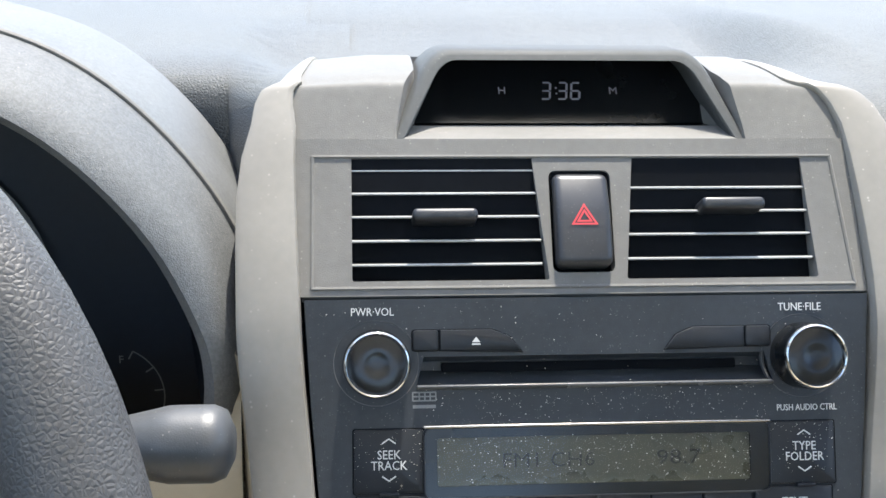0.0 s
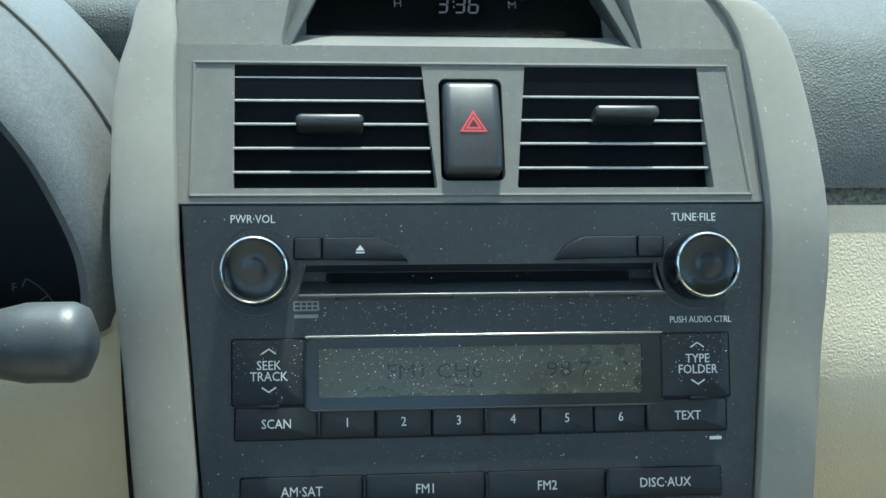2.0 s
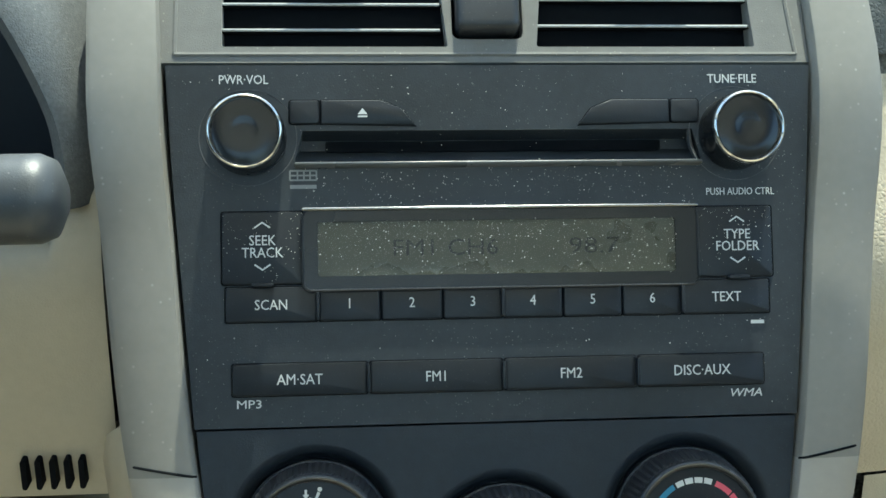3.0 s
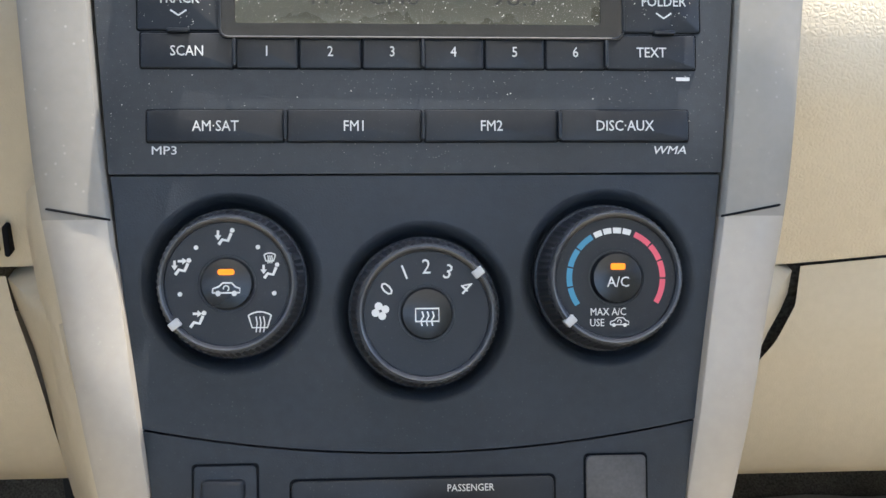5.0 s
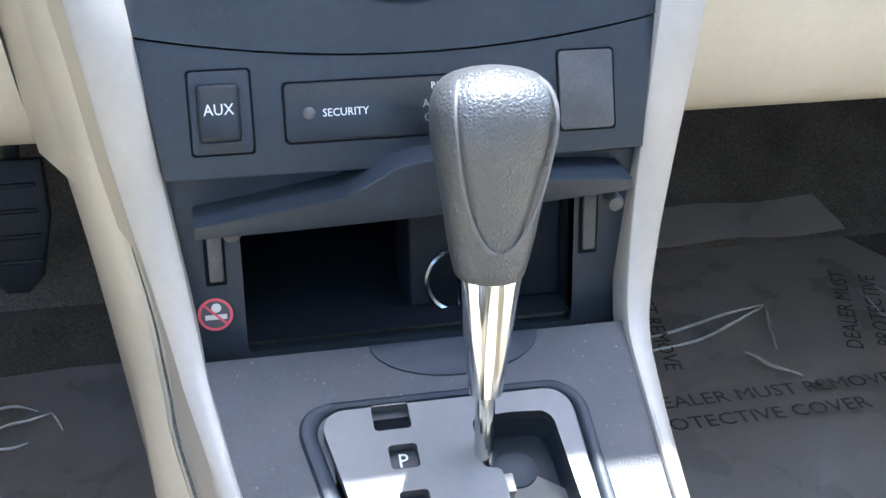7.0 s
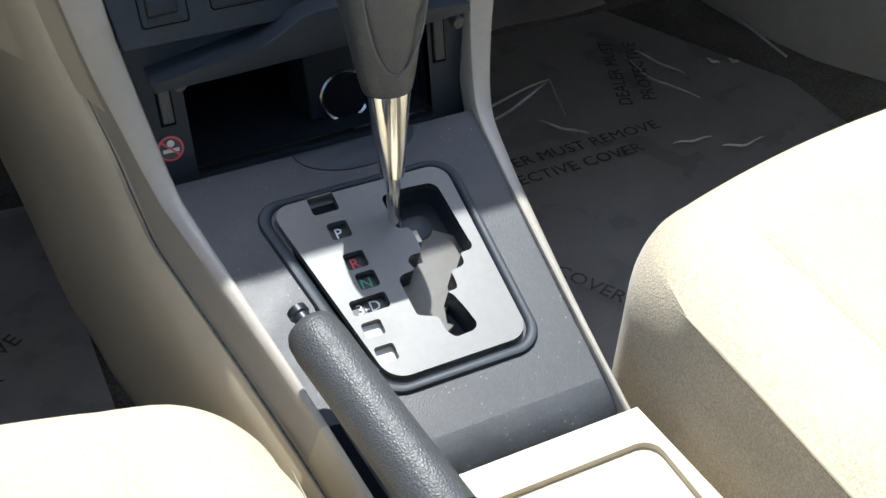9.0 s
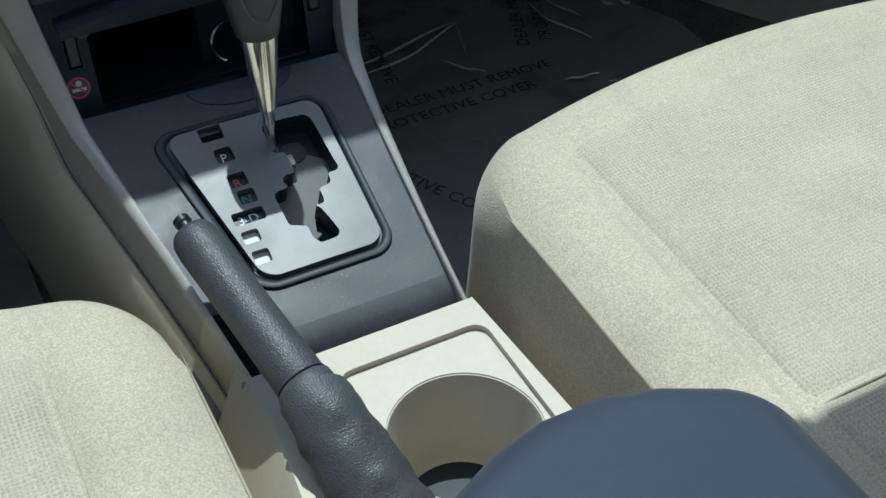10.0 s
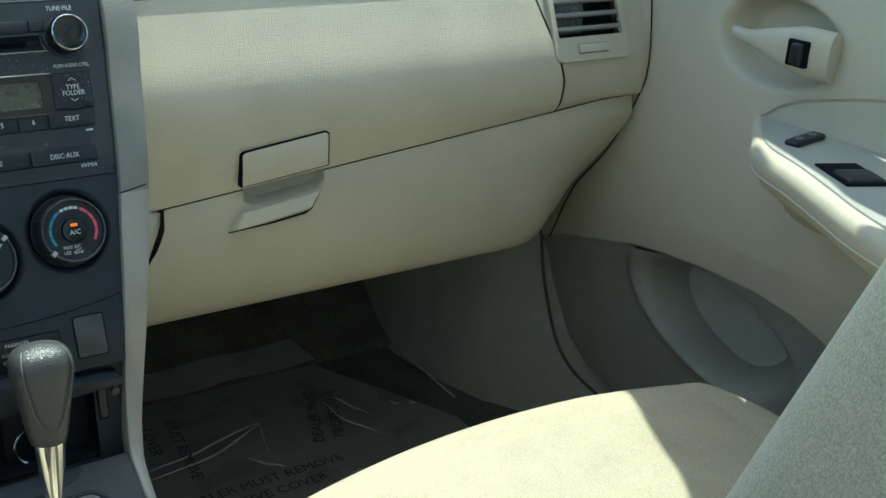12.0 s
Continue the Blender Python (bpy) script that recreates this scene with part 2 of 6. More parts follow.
def holed(bm, outline, holes, y0, y1, m=None):
    """A plate with holes through it: front and back skins and all the rims."""
    m = m or Matrix()
    for y in (y0, y1):
        edges = []
        for loop in (outline, *holes):
            vs = [bm.verts.new(m @ Vector((p[0], y, p[1]))) for p in loop]
            edges += [bm.edges.new((vs[k], vs[(k + 1) % len(vs)])) for k in range(len(vs))]
        bmesh.ops.triangle_fill(bm, use_beauty=True, use_dissolve=False, edges=edges)
    for loop in (outline, *holes):
        a = [bm.verts.new(m @ Vector((p[0], y0, p[1]))) for p in loop]
        b = [bm.verts.new(m @ Vector((p[0], y1, p[1]))) for p in loop]
        ring_faces(bm, a, b)
    bmesh.ops.remove_doubles(bm, verts=bm.verts, dist=1e-6)
    return bm


def lathe(bm, profile, n=48, m=None, cap=True):
    """Turns (radius, depth) pairs about the y axis; depth grows away from the viewer."""
    m = m or Matrix()
    rings = []
    for r, y in profile:
        rings.append([bm.verts.new(m @ Vector((r * math.cos(2 * math.pi * k / n), y, r * math.sin(2 * math.pi * k / n)))) for k in range(n)])
    for a, b in zip(rings, rings[1:]):
        ring_faces(bm, a, b)
    if cap:
        bm.faces.new(rings[0]), bm.faces.new(rings[-1][::-1])
    return bm


def loft(bm, rings, closed=True, caps=True):
    vs = [[bm.verts.new(p) for p in r] for r in rings]
    for a, b in zip(vs, vs[1:]):
        for k in range(len(a) if closed else len(a) - 1):
            j = (k + 1) % len(a)
            bm.faces.new((a[k], a[j], b[j], b[k]))
    if caps and closed:
        bm.faces.new(vs[0][::-1]), bm.faces.new(vs[-1])
    return bm


def spline(pts, n):
    """n points along a smooth curve through pts (any dimension)."""
    p = [Vector(q) if len(q) == 3 else np.array(q, float) for q in pts]
    p = [np.array(q, float) for q in p]
    out = []
    for k in range(n):
        u = k / (n - 1) * (len(p) - 1)
        i = min(int(u), len(p) - 2)
        t = u - i
        a, b = p[i], p[i + 1]
        ta = (p[i + 1] - p[i - 1]) / 2 if i > 0 else (b - a)
        tb = (p[i + 2] - p[i]) / 2 if i + 2 < len(p) else (b - a)
        out.append((2 * t**3 - 3 * t**2 + 1) * a + (t**3 - 2 * t**2 + t) * ta + (-2 * t**3 + 3 * t**2) * b + (t**3 - t**2) * tb)
    return out


def tube(bm, pts, radius, n=10):
    """A round bar along points; radius may be a list."""
    pts = [Vector(p) for p in pts]
    rings = []
    up = Vector((0.13, 0.29, 0.95))
    for k, p in enumerate(pts):
        d = (pts[min(k + 1, len(pts) - 1)] - pts[max(k - 1, 0)]).normalized()
        a = d.cross(up).normalized()
        b = d.cross(a)
        r = radius[k] if isinstance(radius, (list, tuple)) else radius
        rings.append([p + (a * math.cos(2 * math.pi * j / n) + b * math.sin(2 * math.pi * j / n)) * r for j in range(n)])
    return loft(bm, rings)


def rbox(bm, lo, hi, r, n=4, m=None, shape=None, cell=None):
    """A box with round edges of radius r; shape may move each point."""
    m = m or Matrix()
    lo, hi = Vector(lo), Vector(hi)
    grid = {}
    steps = []
    for a in range(3):
        rr = min(r, (hi[a] - lo[a]) / 2 - 1e-5)
        s = [lo[a] + rr * (1 - math.cos(math.pi / 2 * k / n)) * 1.0 for k in range(n)]
        e = [hi[a] - rr * (1 - math.cos(math.pi / 2 * k / n)) for k in range(n)][::-1]
        mid = max(2, int((hi[a] - lo[a]) / (cell or max(r, 0.03))))
        inner = [lo[a] + rr + (hi[a] - lo[a] - 2 * rr) * k / mid for k in range(mid + 1)]
        steps.append(s + inner + e)

    def place(i, j, k):
        p = Vector((steps[0][i], steps[1][j], steps[2][k]))
        key = (i, j, k)
        if key not in grid:
            q = Vector([min(max(p[a], lo[a] + min(r, (hi[a] - lo[a]) / 2 - 1e-5)), hi[a] - min(r, (hi[a] - lo[a]) / 2 - 1e-5)) for a in range(3)])
            d = p - q
            if d.length > 1e-9:
                p = q + d.normalized() * min(r, d.length * 10)
            if shape:
                p = Vector(shape(p))
            grid[key] = bm.verts.new(m @ p)
        return grid[key]
    nx, ny, nz = (len(s) - 1 for s in steps)
    quads = []
    for i in range(nx):
        for j in range(ny):
            quads += [((i, j, 0), (i, j + 1, 0), (i + 1, j + 1, 0), (i + 1, j, 0)), ((i, j, nz), (i + 1, j, nz), (i + 1, j + 1, nz), (i, j + 1, nz))]
    for i in range(nx):
        for k in range(nz):
            quads += [((i, 0, k), (i + 1, 0, k), (i + 1, 0, k + 1), (i, 0, k + 1)), ((i, ny, k), (i, ny, k + 1), (i + 1, ny, k + 1), (i + 1, ny, k))]
    for j in range(ny):
        for k in range(nz):
            quads += [((0, j, k), (0, j, k + 1), (0, j + 1, k + 1), (0, j + 1, k)), ((nx, j, k), (nx, j + 1, k), (nx, j + 1, k + 1), (nx, j, k + 1))]
    for q in quads:
        bm.faces.new([place(*c) for c in q])
    bmesh.ops.remove_doubles(bm, verts=bm.verts, dist=1e-6)
    return bm


def finish(name, bm, mat, smooth=35):
    bmesh.ops.recalc_face_normals(bm, faces=bm.faces)
    me = bpy.data.meshes.new(name)
    bm.to_mesh(me)
    bm.free()
    me.materials.append(mat)
    if smooth:
        me.shade_smooth()
        me.set_sharp_from_angle(angle=radians(smooth))
    return new(name, me)


def thing(name, label, category, group="", kind=""):
    return tagged(new(name), label, category, group, kind)


def part(name, bm, mat, parent, label="", smooth=35):
    ob = finish(name, bm, mat, smooth)
    ob.parent = parent
    return tagged(ob, label) if label else ob


def setting(name, bm, mat, label, category, smooth=35):
    return tagged(finish(name, bm, mat, smooth), label, category, kind="structure")


def lettering(name, text, size, m, mat, parent, x=0.0, z=0.0, y=-0.0006, wide=1.0, slant=0.0, label=""):
    """Words in the built-in font, laid on the face of m, centred at x, z."""
    cu = bpy.data.curves.new(name, "FONT")
    cu.body, cu.size, cu.align_x, cu.align_y, cu.shear, cu.extrude = text, size, "CENTER", "CENTER", slant, 0.00012
    cu.resolution_u = 2
    tmp = bpy.data.objects.new(name, cu)
    scene.collection.objects.link(tmp)
    me = bpy.data.meshes.new_from_object(tmp.evaluated_get(bpy.context.evaluated_depsgraph_get()))
    bpy.data.objects.remove(tmp)
    bpy.data.curves.remove(cu)
    me.transform(m @ Matrix.Translation((x, y, z)) @ Matrix.Rotation(radians(90), 4, "X") @ Matrix.Diagonal((wide, 1, 1, 1)))
    me.materials.append(mat)
    ob = new(name, me)
    ob.parent = parent
    return tagged(ob, label) if label else ob


def stroke(bm, pts, width, m, y=-0.0006):
    """A flat printed line through points in x and z."""
    pts = [Vector((p[0], p[1])) for p in pts]
    left, right = [], []
    for k, p in enumerate(pts):
        d = (pts[min(k + 1, len(pts) - 1)] - pts[max(k - 1, 0)]).normalized() * width / 2
        left.append(bm.verts.new(m @ Vector((p.x - d.y, y, p.y + d.x))))
        right.append(bm.verts.new(m @ Vector((p.x + d.y, y, p.y - d.x))))
    for k in range(len(pts) - 1):
        bm.faces.new((left[k], right[k], right[k + 1], left[k + 1]))
    return bm


def arc(cx, cz, r, a0, a1, n=16):
    return [(cx + r * math.cos(radians(a0 + (a1 - a0) * k / n)), cz + r * math.sin(radians(a0 + (a1 - a0) * k / n))) for k in range(n + 1)]


def bm_new():
    return bmesh.new()


F = FACE

# ---- the shell of the car: floor, sides, roof ----
bm = bm_new()
prof = [(-1.6, 0.10), (-0.6, 0.10), (0.30, 0.10), (0.38, 0.115), (0.46, 0.17), (0.56, 0.29), (0.62, 0.42), (0.64, 0.62)]
pp = spline(prof, 40)
loft(bm, [[Vector((x, p[0], p[1] + (0.0 if abs(x) < 0.55 else 0.0))) for p in pp] for x in (-0.74, -0.4, -0.12, 0.12, 0.4, 0.74)], closed=False)
setting("floor", bm, CARPET, "dark carpeted floor and toe board of the car", "floor")
bm = bm_new()
loft(bm, [[Vector((x, -1.6, z)), Vector((x, -0.30, z)), Vector((x * 0.98, -0.225, z - 0.02))] for x, z in ((-0.62, 1.22), (-0.45, 1.255), (0, 1.27), (0.45, 1.255), (0.62, 1.22))], closed=False)
bmesh.ops.solidify(bm, geom=list(bm.faces), thickness=0.03)
setting("ceiling", bm, LINER, "beige cloth headliner of the roof", "ceiling")
# unseen pillars and rails, their edges bent to place the passenger seat's shadow
for s in (-1, 1):
    bm = bm_new()
    # inner edge, then outer edge: x, z
    rail = [(0.62, 0.730, 0.80, 0.762, 0.76), (0.35, 0.667, 0.975, 0.735, 0.93), (0.05, 0.617, 1.165, 0.735, 1.10), (-0.04, 0.580, 1.190, 0.695, 1.15), (-0.060, 0.571, 1.194, 0.688, 1.15), (-0.078, 0.563, 1.198, 0.676, 1.155), (-0.118, 0.545, 1.205, 0.648, 1.165), (-0.225, 0.470, 1.225, 0.588, 1.18), (-0.32, 0.455, 1.235, 0.575, 1.185), (-0.6, 0.455, 1.24, 0.58, 1.19), (-1.6, 0.460, 1.24, 0.60, 1.19)]
    loft(bm, [[Vector((s * a, y, b)), Vector((s * (a + c) / 2, y, (b + d) / 2 + 0.004)), Vector((s * c, y, d)), Vector((s * (c + 0.004), y, d + 0.03)), Vector((s * (a + 0.004), y, b + 0.03))] for y, a, b, c, d in spline(rail, 40)])
    setting("trim", bm, LINER, "unseen windscreen pillar and roof rail, shaped to cast shade", "pillar")
# unseen bars added as sun blockers beyond the armrest's lit band
for s in (-1, 1):
    bm = bm_new()
    bar = [(0.36, 0.770, 0.90), (0.12, 0.735, 1.07), (0.0, 0.722, 1.13), (-0.08, 0.693, 1.15), (-0.16, 0.659, 1.165), (-0.26, 0.622, 1.18), (-0.6, 0.615, 1.19), (-1.6, 0.64, 1.19)]
    loft(bm, [[Vector((s * x, y, z)), Vector((s * (x + 0.012), y, z - 0.035)), Vector((s * (x + 0.085), y, z - 0.03)), Vector((s * (x + 0.075), y, z + 0.012))] for y, x, z in spline(bar, 40)])
    setting("trim", bm, BLACK, "unseen dark window frame bar, added to shade the armrest", "window frame")
bm = bm_new()
shield = spline([(0.93, 0.735, 0.760), (0.62, 0.728, 0.835), (0.35, 0.672, 1.005), (0.05, 0.622, 1.185), (-0.04, 0.586, 1.212), (-0.118, 0.550, 1.228), (-0.222, 0.478, 1.243)], 24)
loft(bm, [[Vector((x * u, y + 0.05 * (1 - u * u) * max(0.0, min(1.0, (y + 0.1) / 0.4)), z + 0.006 * (1 - u * u))) for u in [-1 + k / 8 for k in range(17)]] for y, x, z in shield], closed=False)
pane = setting("window_1", bm, PANE, "clear raked windscreen of the car", "windscreen", 60)
pane.visible_shadow = False
bm = bm_new()
rbox(bm, (-0.76, 0.655, 0.02), (0.76, 0.70, 0.742), 0.01)
setting("wall_front", bm, CARPET, "dark firewall behind the dashboard", "wall")
bm = bm_new()
rbox(bm, (0.765, -1.6, 0.02), (0.785, 0.66, 0.82), 0.005)
setting("wall_outer", bm, KICK, "plain outer door skin", "wall")
bm = bm_new()
rbox(bm, (-0.74, -1.63, 0.08), (0.74, -1.58, 0.80), 0.01)
setting("wall_rear", bm, LINER, "plain beige rear end of the cabin", "wall")

# unseen, oversized block in the rear-view mirror's place, added to shade the console
mirror = thing("shade_block", "unseen oversized mirror block added to shade the console", "mirror")
bm = bm_new()
rbox(bm, (-0.14, -0.012, -0.078), (0.14, 0.012, 0.078), 0.012, m=pose(0.087, 0.0165, 0.931, 4, 0, 0))
part("shade_block_body", bm, BLACK, mirror)
bm = bm_new()
tube(bm, [(0.090, 0.0245, 0.985), (0.102, 0.053, 1.085), (0.1135, 0.081, 1.186)], 0.008)
part("shade_block_stalk", bm, BLACK, mirror)

bm = bm_new()
loft(bm, [[Vector((x, y, -0.35)) for y in (-60, -3, 3, 60)] for x in (-60, -3, 3, 60)], closed=False)
setting("ground", bm, CONCRETE, "pale concrete ground outside the car", "ground", 0)

# ---- dashboard ----
dash = thing("dashboard", "beige two-tone moulded dashboard with grained upper pad", "dashboard")


def dash_section(x):
    """The passenger side's profile from the windscreen over the brow and down to the lower edge."""
    e = min(max((abs(x) - 0.15) / 0.5, 0), 1)
    b = 0.02 * e
    full = [(0.95, 0.757), (0.45, 0.775), (0.25, 0.785), (0.14, 0.78 - b * 0.3), (0.07, 0.765), (0.046, 0.745), (0.033, 0.722), (0.026, 0.700)]
    inner = [(0.95, 0.757), (0.45, 0.772), (0.25, 0.7568), (0.14, 0.770), (0.090, 0.772), (0.056, 0.750), (0.035, 0.720), (0.026, 0.700)]
    f = min(max((abs(x) - 0.124) / 0.05, 0), 1)
    f = f * f * (3 - 2 * f)
    return [(p[0] * f + q[0] * (1 - f), p[1] * f + q[1] * (1 - f)) for p, q in zip(full, inner)]


def dash_lower(x):
    e = min(max((x - 0.15) / 0.5, 0), 1)
    seam = 0.522 + 0.046 * e
    return seam, [(0.026, 0.692), (0.0105, 0.660), (-0.0050, 0.628), (-0.0105, 0.602), (-0.0075, 0.575), (0.0, seam + 0.0009)], [(0.0, seam - 0.0005), (-0.004, seam - 0.03), (-0.003, 0.465), (0.001, 0.435), (0.009, 0.416), (0.026, 0.4095), (0.06, 0.409), (0.2, 0.42)]


bm = bm_new()
xs = [0.098, 0.108] + [0.118 + 0.006 * k for k in range(10)] + [0.178 + (0.762 - 0.178) * k / 14 for k in range(15)]
loft(bm, [[Vector((x, p[0], p[1])) for p in spline(dash_section(x), 30)] for x in xs], closed=False)
part("upper_pad", bm, TOPPAD, dash, "grey-green grained soft pad", 60)


def end_seam(z):
    """Where the fascia ends and the side vent's panel begins."""
    return 0.583 - 0.30 * max(0.0, float(z) - 0.595)


bm = bm_new()
xs2 = [0.146 + (0.583 - 0.146) * k / 14 for k in range(15)]
loft(bm, [[Vector((0.146 + (x - 0.146) * (end_seam(p[1]) - 0.146) / 0.437, p[0], p[1])) for p in spline(dash_lower(x)[1], 20)] for x in xs2], closed=False)
part("fascia", bm, BEIGE, dash, "beige grained fascia above the glove box", 60)
bm = bm_new()
xs3 = [0.5865 + (0.70 - 0.5865) * k / 40 for k in range(41)]
loft(bm, [[Vector((0.70 - (0.70 - x) * (0.6965 - end_seam(p[1])) / 0.1135, p[0] + 0.001, p[1])) for p in spline(dash_lower(x)[1], 60)] for x in xs3], closed=False)
bmesh.ops.delete(bm, geom=[f for f in bm.faces if 0.579 < f.calc_center_median().x < 0.663 and 0.636 < f.calc_center_median().z < 0.72], context="FACES")
part("end_panel", bm, BEIGE_FINE, dash, "smooth beige end panel round the side vent", 60)


def lid_edge(z):
    """Where the glove box lid begins beside the centre stack."""
    z = float(z)
    return float(np.interp(z, [0.40, 0.450, 0.474, 0.489, 0.506, 0.522], [0.128, 0.134, 0.1465, 0.1570, 0.1645, 0.1655]))


bm = bm_new()
xs4 = [0.165 + 0.012 * k for k in range(5)] + [0.222 + 0.0025 * k for k in range(44)] + [0.340 + (0.695 - 0.340) * k / 14 for k in range(15)]


def finger_hollow(x, z, seam):
    """Depth of the finger hollow below the catch."""
    across = min((x - 0.2375) / 0.004, (0.3175 - x) / 0.004, 1)
    floor = seam - 0.0150 + 0.006 * max(0.0, (0.246 - x) / 0.0085, (x - 0.307) / 0.0105) ** 2
    return 0.0115 * max(0.0, min(across, (z - floor) / 0.0028, 1))


rings = []
for x in xs4:
    e = min(max((x - 0.56) / 0.13, 0), 1)
    ring = []
    for p in [spline(dash_lower(x)[2], 240)[k] for k in [2 * j for j in range(30)] + [62 + 8 * j for j in range(22)] + [239]]:
        up = (0.55 - p[1]) / 0.13
        xl = lid_edge(p[1])
        xr = xl + (x - 0.165) / 0.53 * (0.695 - xl)
        ring.append(Vector((xl + (x - 0.165) / 0.53 * (0.695 - xl) - 0.029 * e * min(max(up, 0), 1), p[0] + finger_hollow(xr, float(p[1]), dash_lower(x)[0]) + (0.004 + 0.085 * min(max(up, 0), 1) ** 1.2) * e * e, p[1])))
    rings.append(ring)
loft(bm, rings, closed=False)
part("glove_box", bm, BEIGE_FINE, dash, "smooth beige glove box lid, shut", 60)
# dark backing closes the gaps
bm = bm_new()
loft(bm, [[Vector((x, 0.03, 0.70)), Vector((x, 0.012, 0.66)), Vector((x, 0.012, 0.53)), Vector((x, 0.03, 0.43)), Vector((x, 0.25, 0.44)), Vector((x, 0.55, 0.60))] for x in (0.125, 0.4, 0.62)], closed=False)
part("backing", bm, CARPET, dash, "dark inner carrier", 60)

# ---- centre stack: surround, trim strips ----
# stations of the side strips: y, z, inner half width, width of the strip
STRIP = [(0.24, 0.757, 0.0990, 0.004), (0.17, 0.771, 0.0995, 0.005), (0.105, 0.7815, 0.1005, 0.007), (0.062, 0.7795, 0.1055, 0.0140), (0.047, 0.7680, 0.1165, 0.0230),
         (0.0, 0.700, 0.1207, 0.027), (-0.024, 0.640, 0.1165, 0.026), (-0.049, 0.579, 0.1110, 0.025), (-0.067, 0.535, 0.1040, 0.023), (-0.082, 0.497, 0.0985, 0.021),
         (-0.093, 0.443, 0.0920, 0.018), (-0.106, 0.408, 0.0870, 0.0145), (-0.123, 0.381, 0.0830, 0.0115), (-0.152, 0.368, 0.0805, 0.0090), (-0.195, 0.354, 0.0775, 0.0070),
         (-0.250, 0.336, 0.0745, 0.0050), (-0.302, 0.3185, 0.0725, 0.0040)]


def lean_out(side, y):
    """The top of the stack leans towards the driver: how far each side shifts outwards."""
    return float(np.interp(y, [0.0, 0.045, 0.064], [0.0, 0.006, 0.017] if side < 0 else [0.0, -0.001, -0.008]))


def strip_at(side, lo, hi, n):
    rows = spline(STRIP, 161)[lo:hi + 1]
    rows = [rows[round(k * (len(rows) - 1) / (n - 1))] for k in range(n)]
    out = []
    for y, z, xi, w in rows:
        xi, w = xi + lean_out(side, y), w * (float(np.interp(y, [0.03, 0.064], [1.0, 0.6])) if side < 0 else 1.0)
        if side < 0 and y < -0.13:
            xi = xi - 0.0195 * min((-0.13 - y) / 0.17, 1) ** 1.1
        out.append((y, z, xi, w))
    return out


def strip_mesh(side, lo, hi, n):
    rows = strip_at(side, lo, hi, n)
    bm = bm_new()
    rings = []
    for k, (y, z, xi, w) in enumerate(rows):
        a, b = rows[max(k - 1, 0)], rows[min(k + 1, n - 1)]
        d = Vector((0, b[0] - a[0], b[1] - a[1])).normalized()
        nor = Vector((0, d.z, -d.y))          # outwards, towards the cabin
        if nor.y > 0 and nor.z < 0:
            nor = -nor
        base = Vector((0, y, z))
        deep = min(max((-0.05 - y) / 0.05, 0), 1)
        e = min(1.0, w / 0.012)
        low = float(np.interp(y, [0.035, 0.07], [1.0, 0.3]))      # flush with the pod at the top
        cut = [(0.0, -0.012), (0.0, 0.0028), (0.0008 * e, 0.0040), (0.0026 * e, 0.0046), (0.5 * w, 0.0042), (w - 0.0030 * e, 0.0030), (w - 0.0009 * e, 0.0014), (w, -0.0020), (w + 0.001 + 0.002 * deep, -0.022 - 0.008 * deep)]
        cut = cut[:-2] + [(w + 0.0004 * deep, -0.007)] + [cut[-1]]
        rings.append([base + nor * (h * low if h > 0 else h) + Vector((side * (xi + u), 0, 0)) for u, h in cut])
    loft(bm, rings, closed=False)
    return bm, rings


stack = thing("centre_stack_surround", "silver and warm grey surround of the centre console stack", "dashboard trim")
for side in (-1, 1):
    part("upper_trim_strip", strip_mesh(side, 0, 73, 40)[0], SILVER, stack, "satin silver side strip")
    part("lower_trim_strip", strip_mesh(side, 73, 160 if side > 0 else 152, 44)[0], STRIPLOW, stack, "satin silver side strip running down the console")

part("strip_end_cap", strip_mesh(-1, 152, 160, 8)[0], BEIGE_FINE, stack, "beige end cap behind the silver strip")

# vent panel: the warm grey frame that carries vents, hazard switch and clock
VL = rrect(-0.0995, -0.0195, 0.0075, 0.0615, 0.001)
VL = [(x + (0.0027 * (z - 0.0345) / 0.027 if x > -0.06 else 0.0) * -1, z) for x, z in VL]
VR = [(-x - 0.0005 if x > -0.06 else -x - 0.003 * (z - 0.0075) / 0.054, z) for x, z in VL][::-1]
TILT = F @ pose(0, 0.0012, 0, -10.5, 0, 0)
bm = bm_new()
holed(bm, [(-0.1212, 0.0012), (0.1200, 0.0012), (0.1183, 0.070), (-0.1236, 0.070)], [VL, VR, rrect(-0.0152, 0.0115, 0.0105, 0.0555, 0.003)], -0.0005, 0.012, TILT)
part("vent_frame", bm, GREY, stack, "warm grey plastic vent frame", 30)
bm = bm_new()
for loop in ([(-0.1162, 0.0045), (0.1150, 0.0045), (0.1100, 0.0620), (-0.1160, 0.0620)],):
    pts = loop + [loop[0]]
    for a, b in zip(pts, pts[1:]):
        tube(bm, [TILT @ Vector((a[0], -0.0004, a[1])), TILT @ Vector((b[0], -0.0004, b[1]))], 0.0009, 6)
part("frame_bead", bm, GREY, stack)
# top pod behind the frame, on which the clock sits
bm = bm_new()
pod = [p for p in spline(STRIP, 161) if p[0] > 0.0376]
edge_y, edge_z = (TILT @ Vector((0, 0.0, 0.0695)))[1:]
pod.append(np.array((edge_y, edge_z, pod[-1][2], 0.0)))


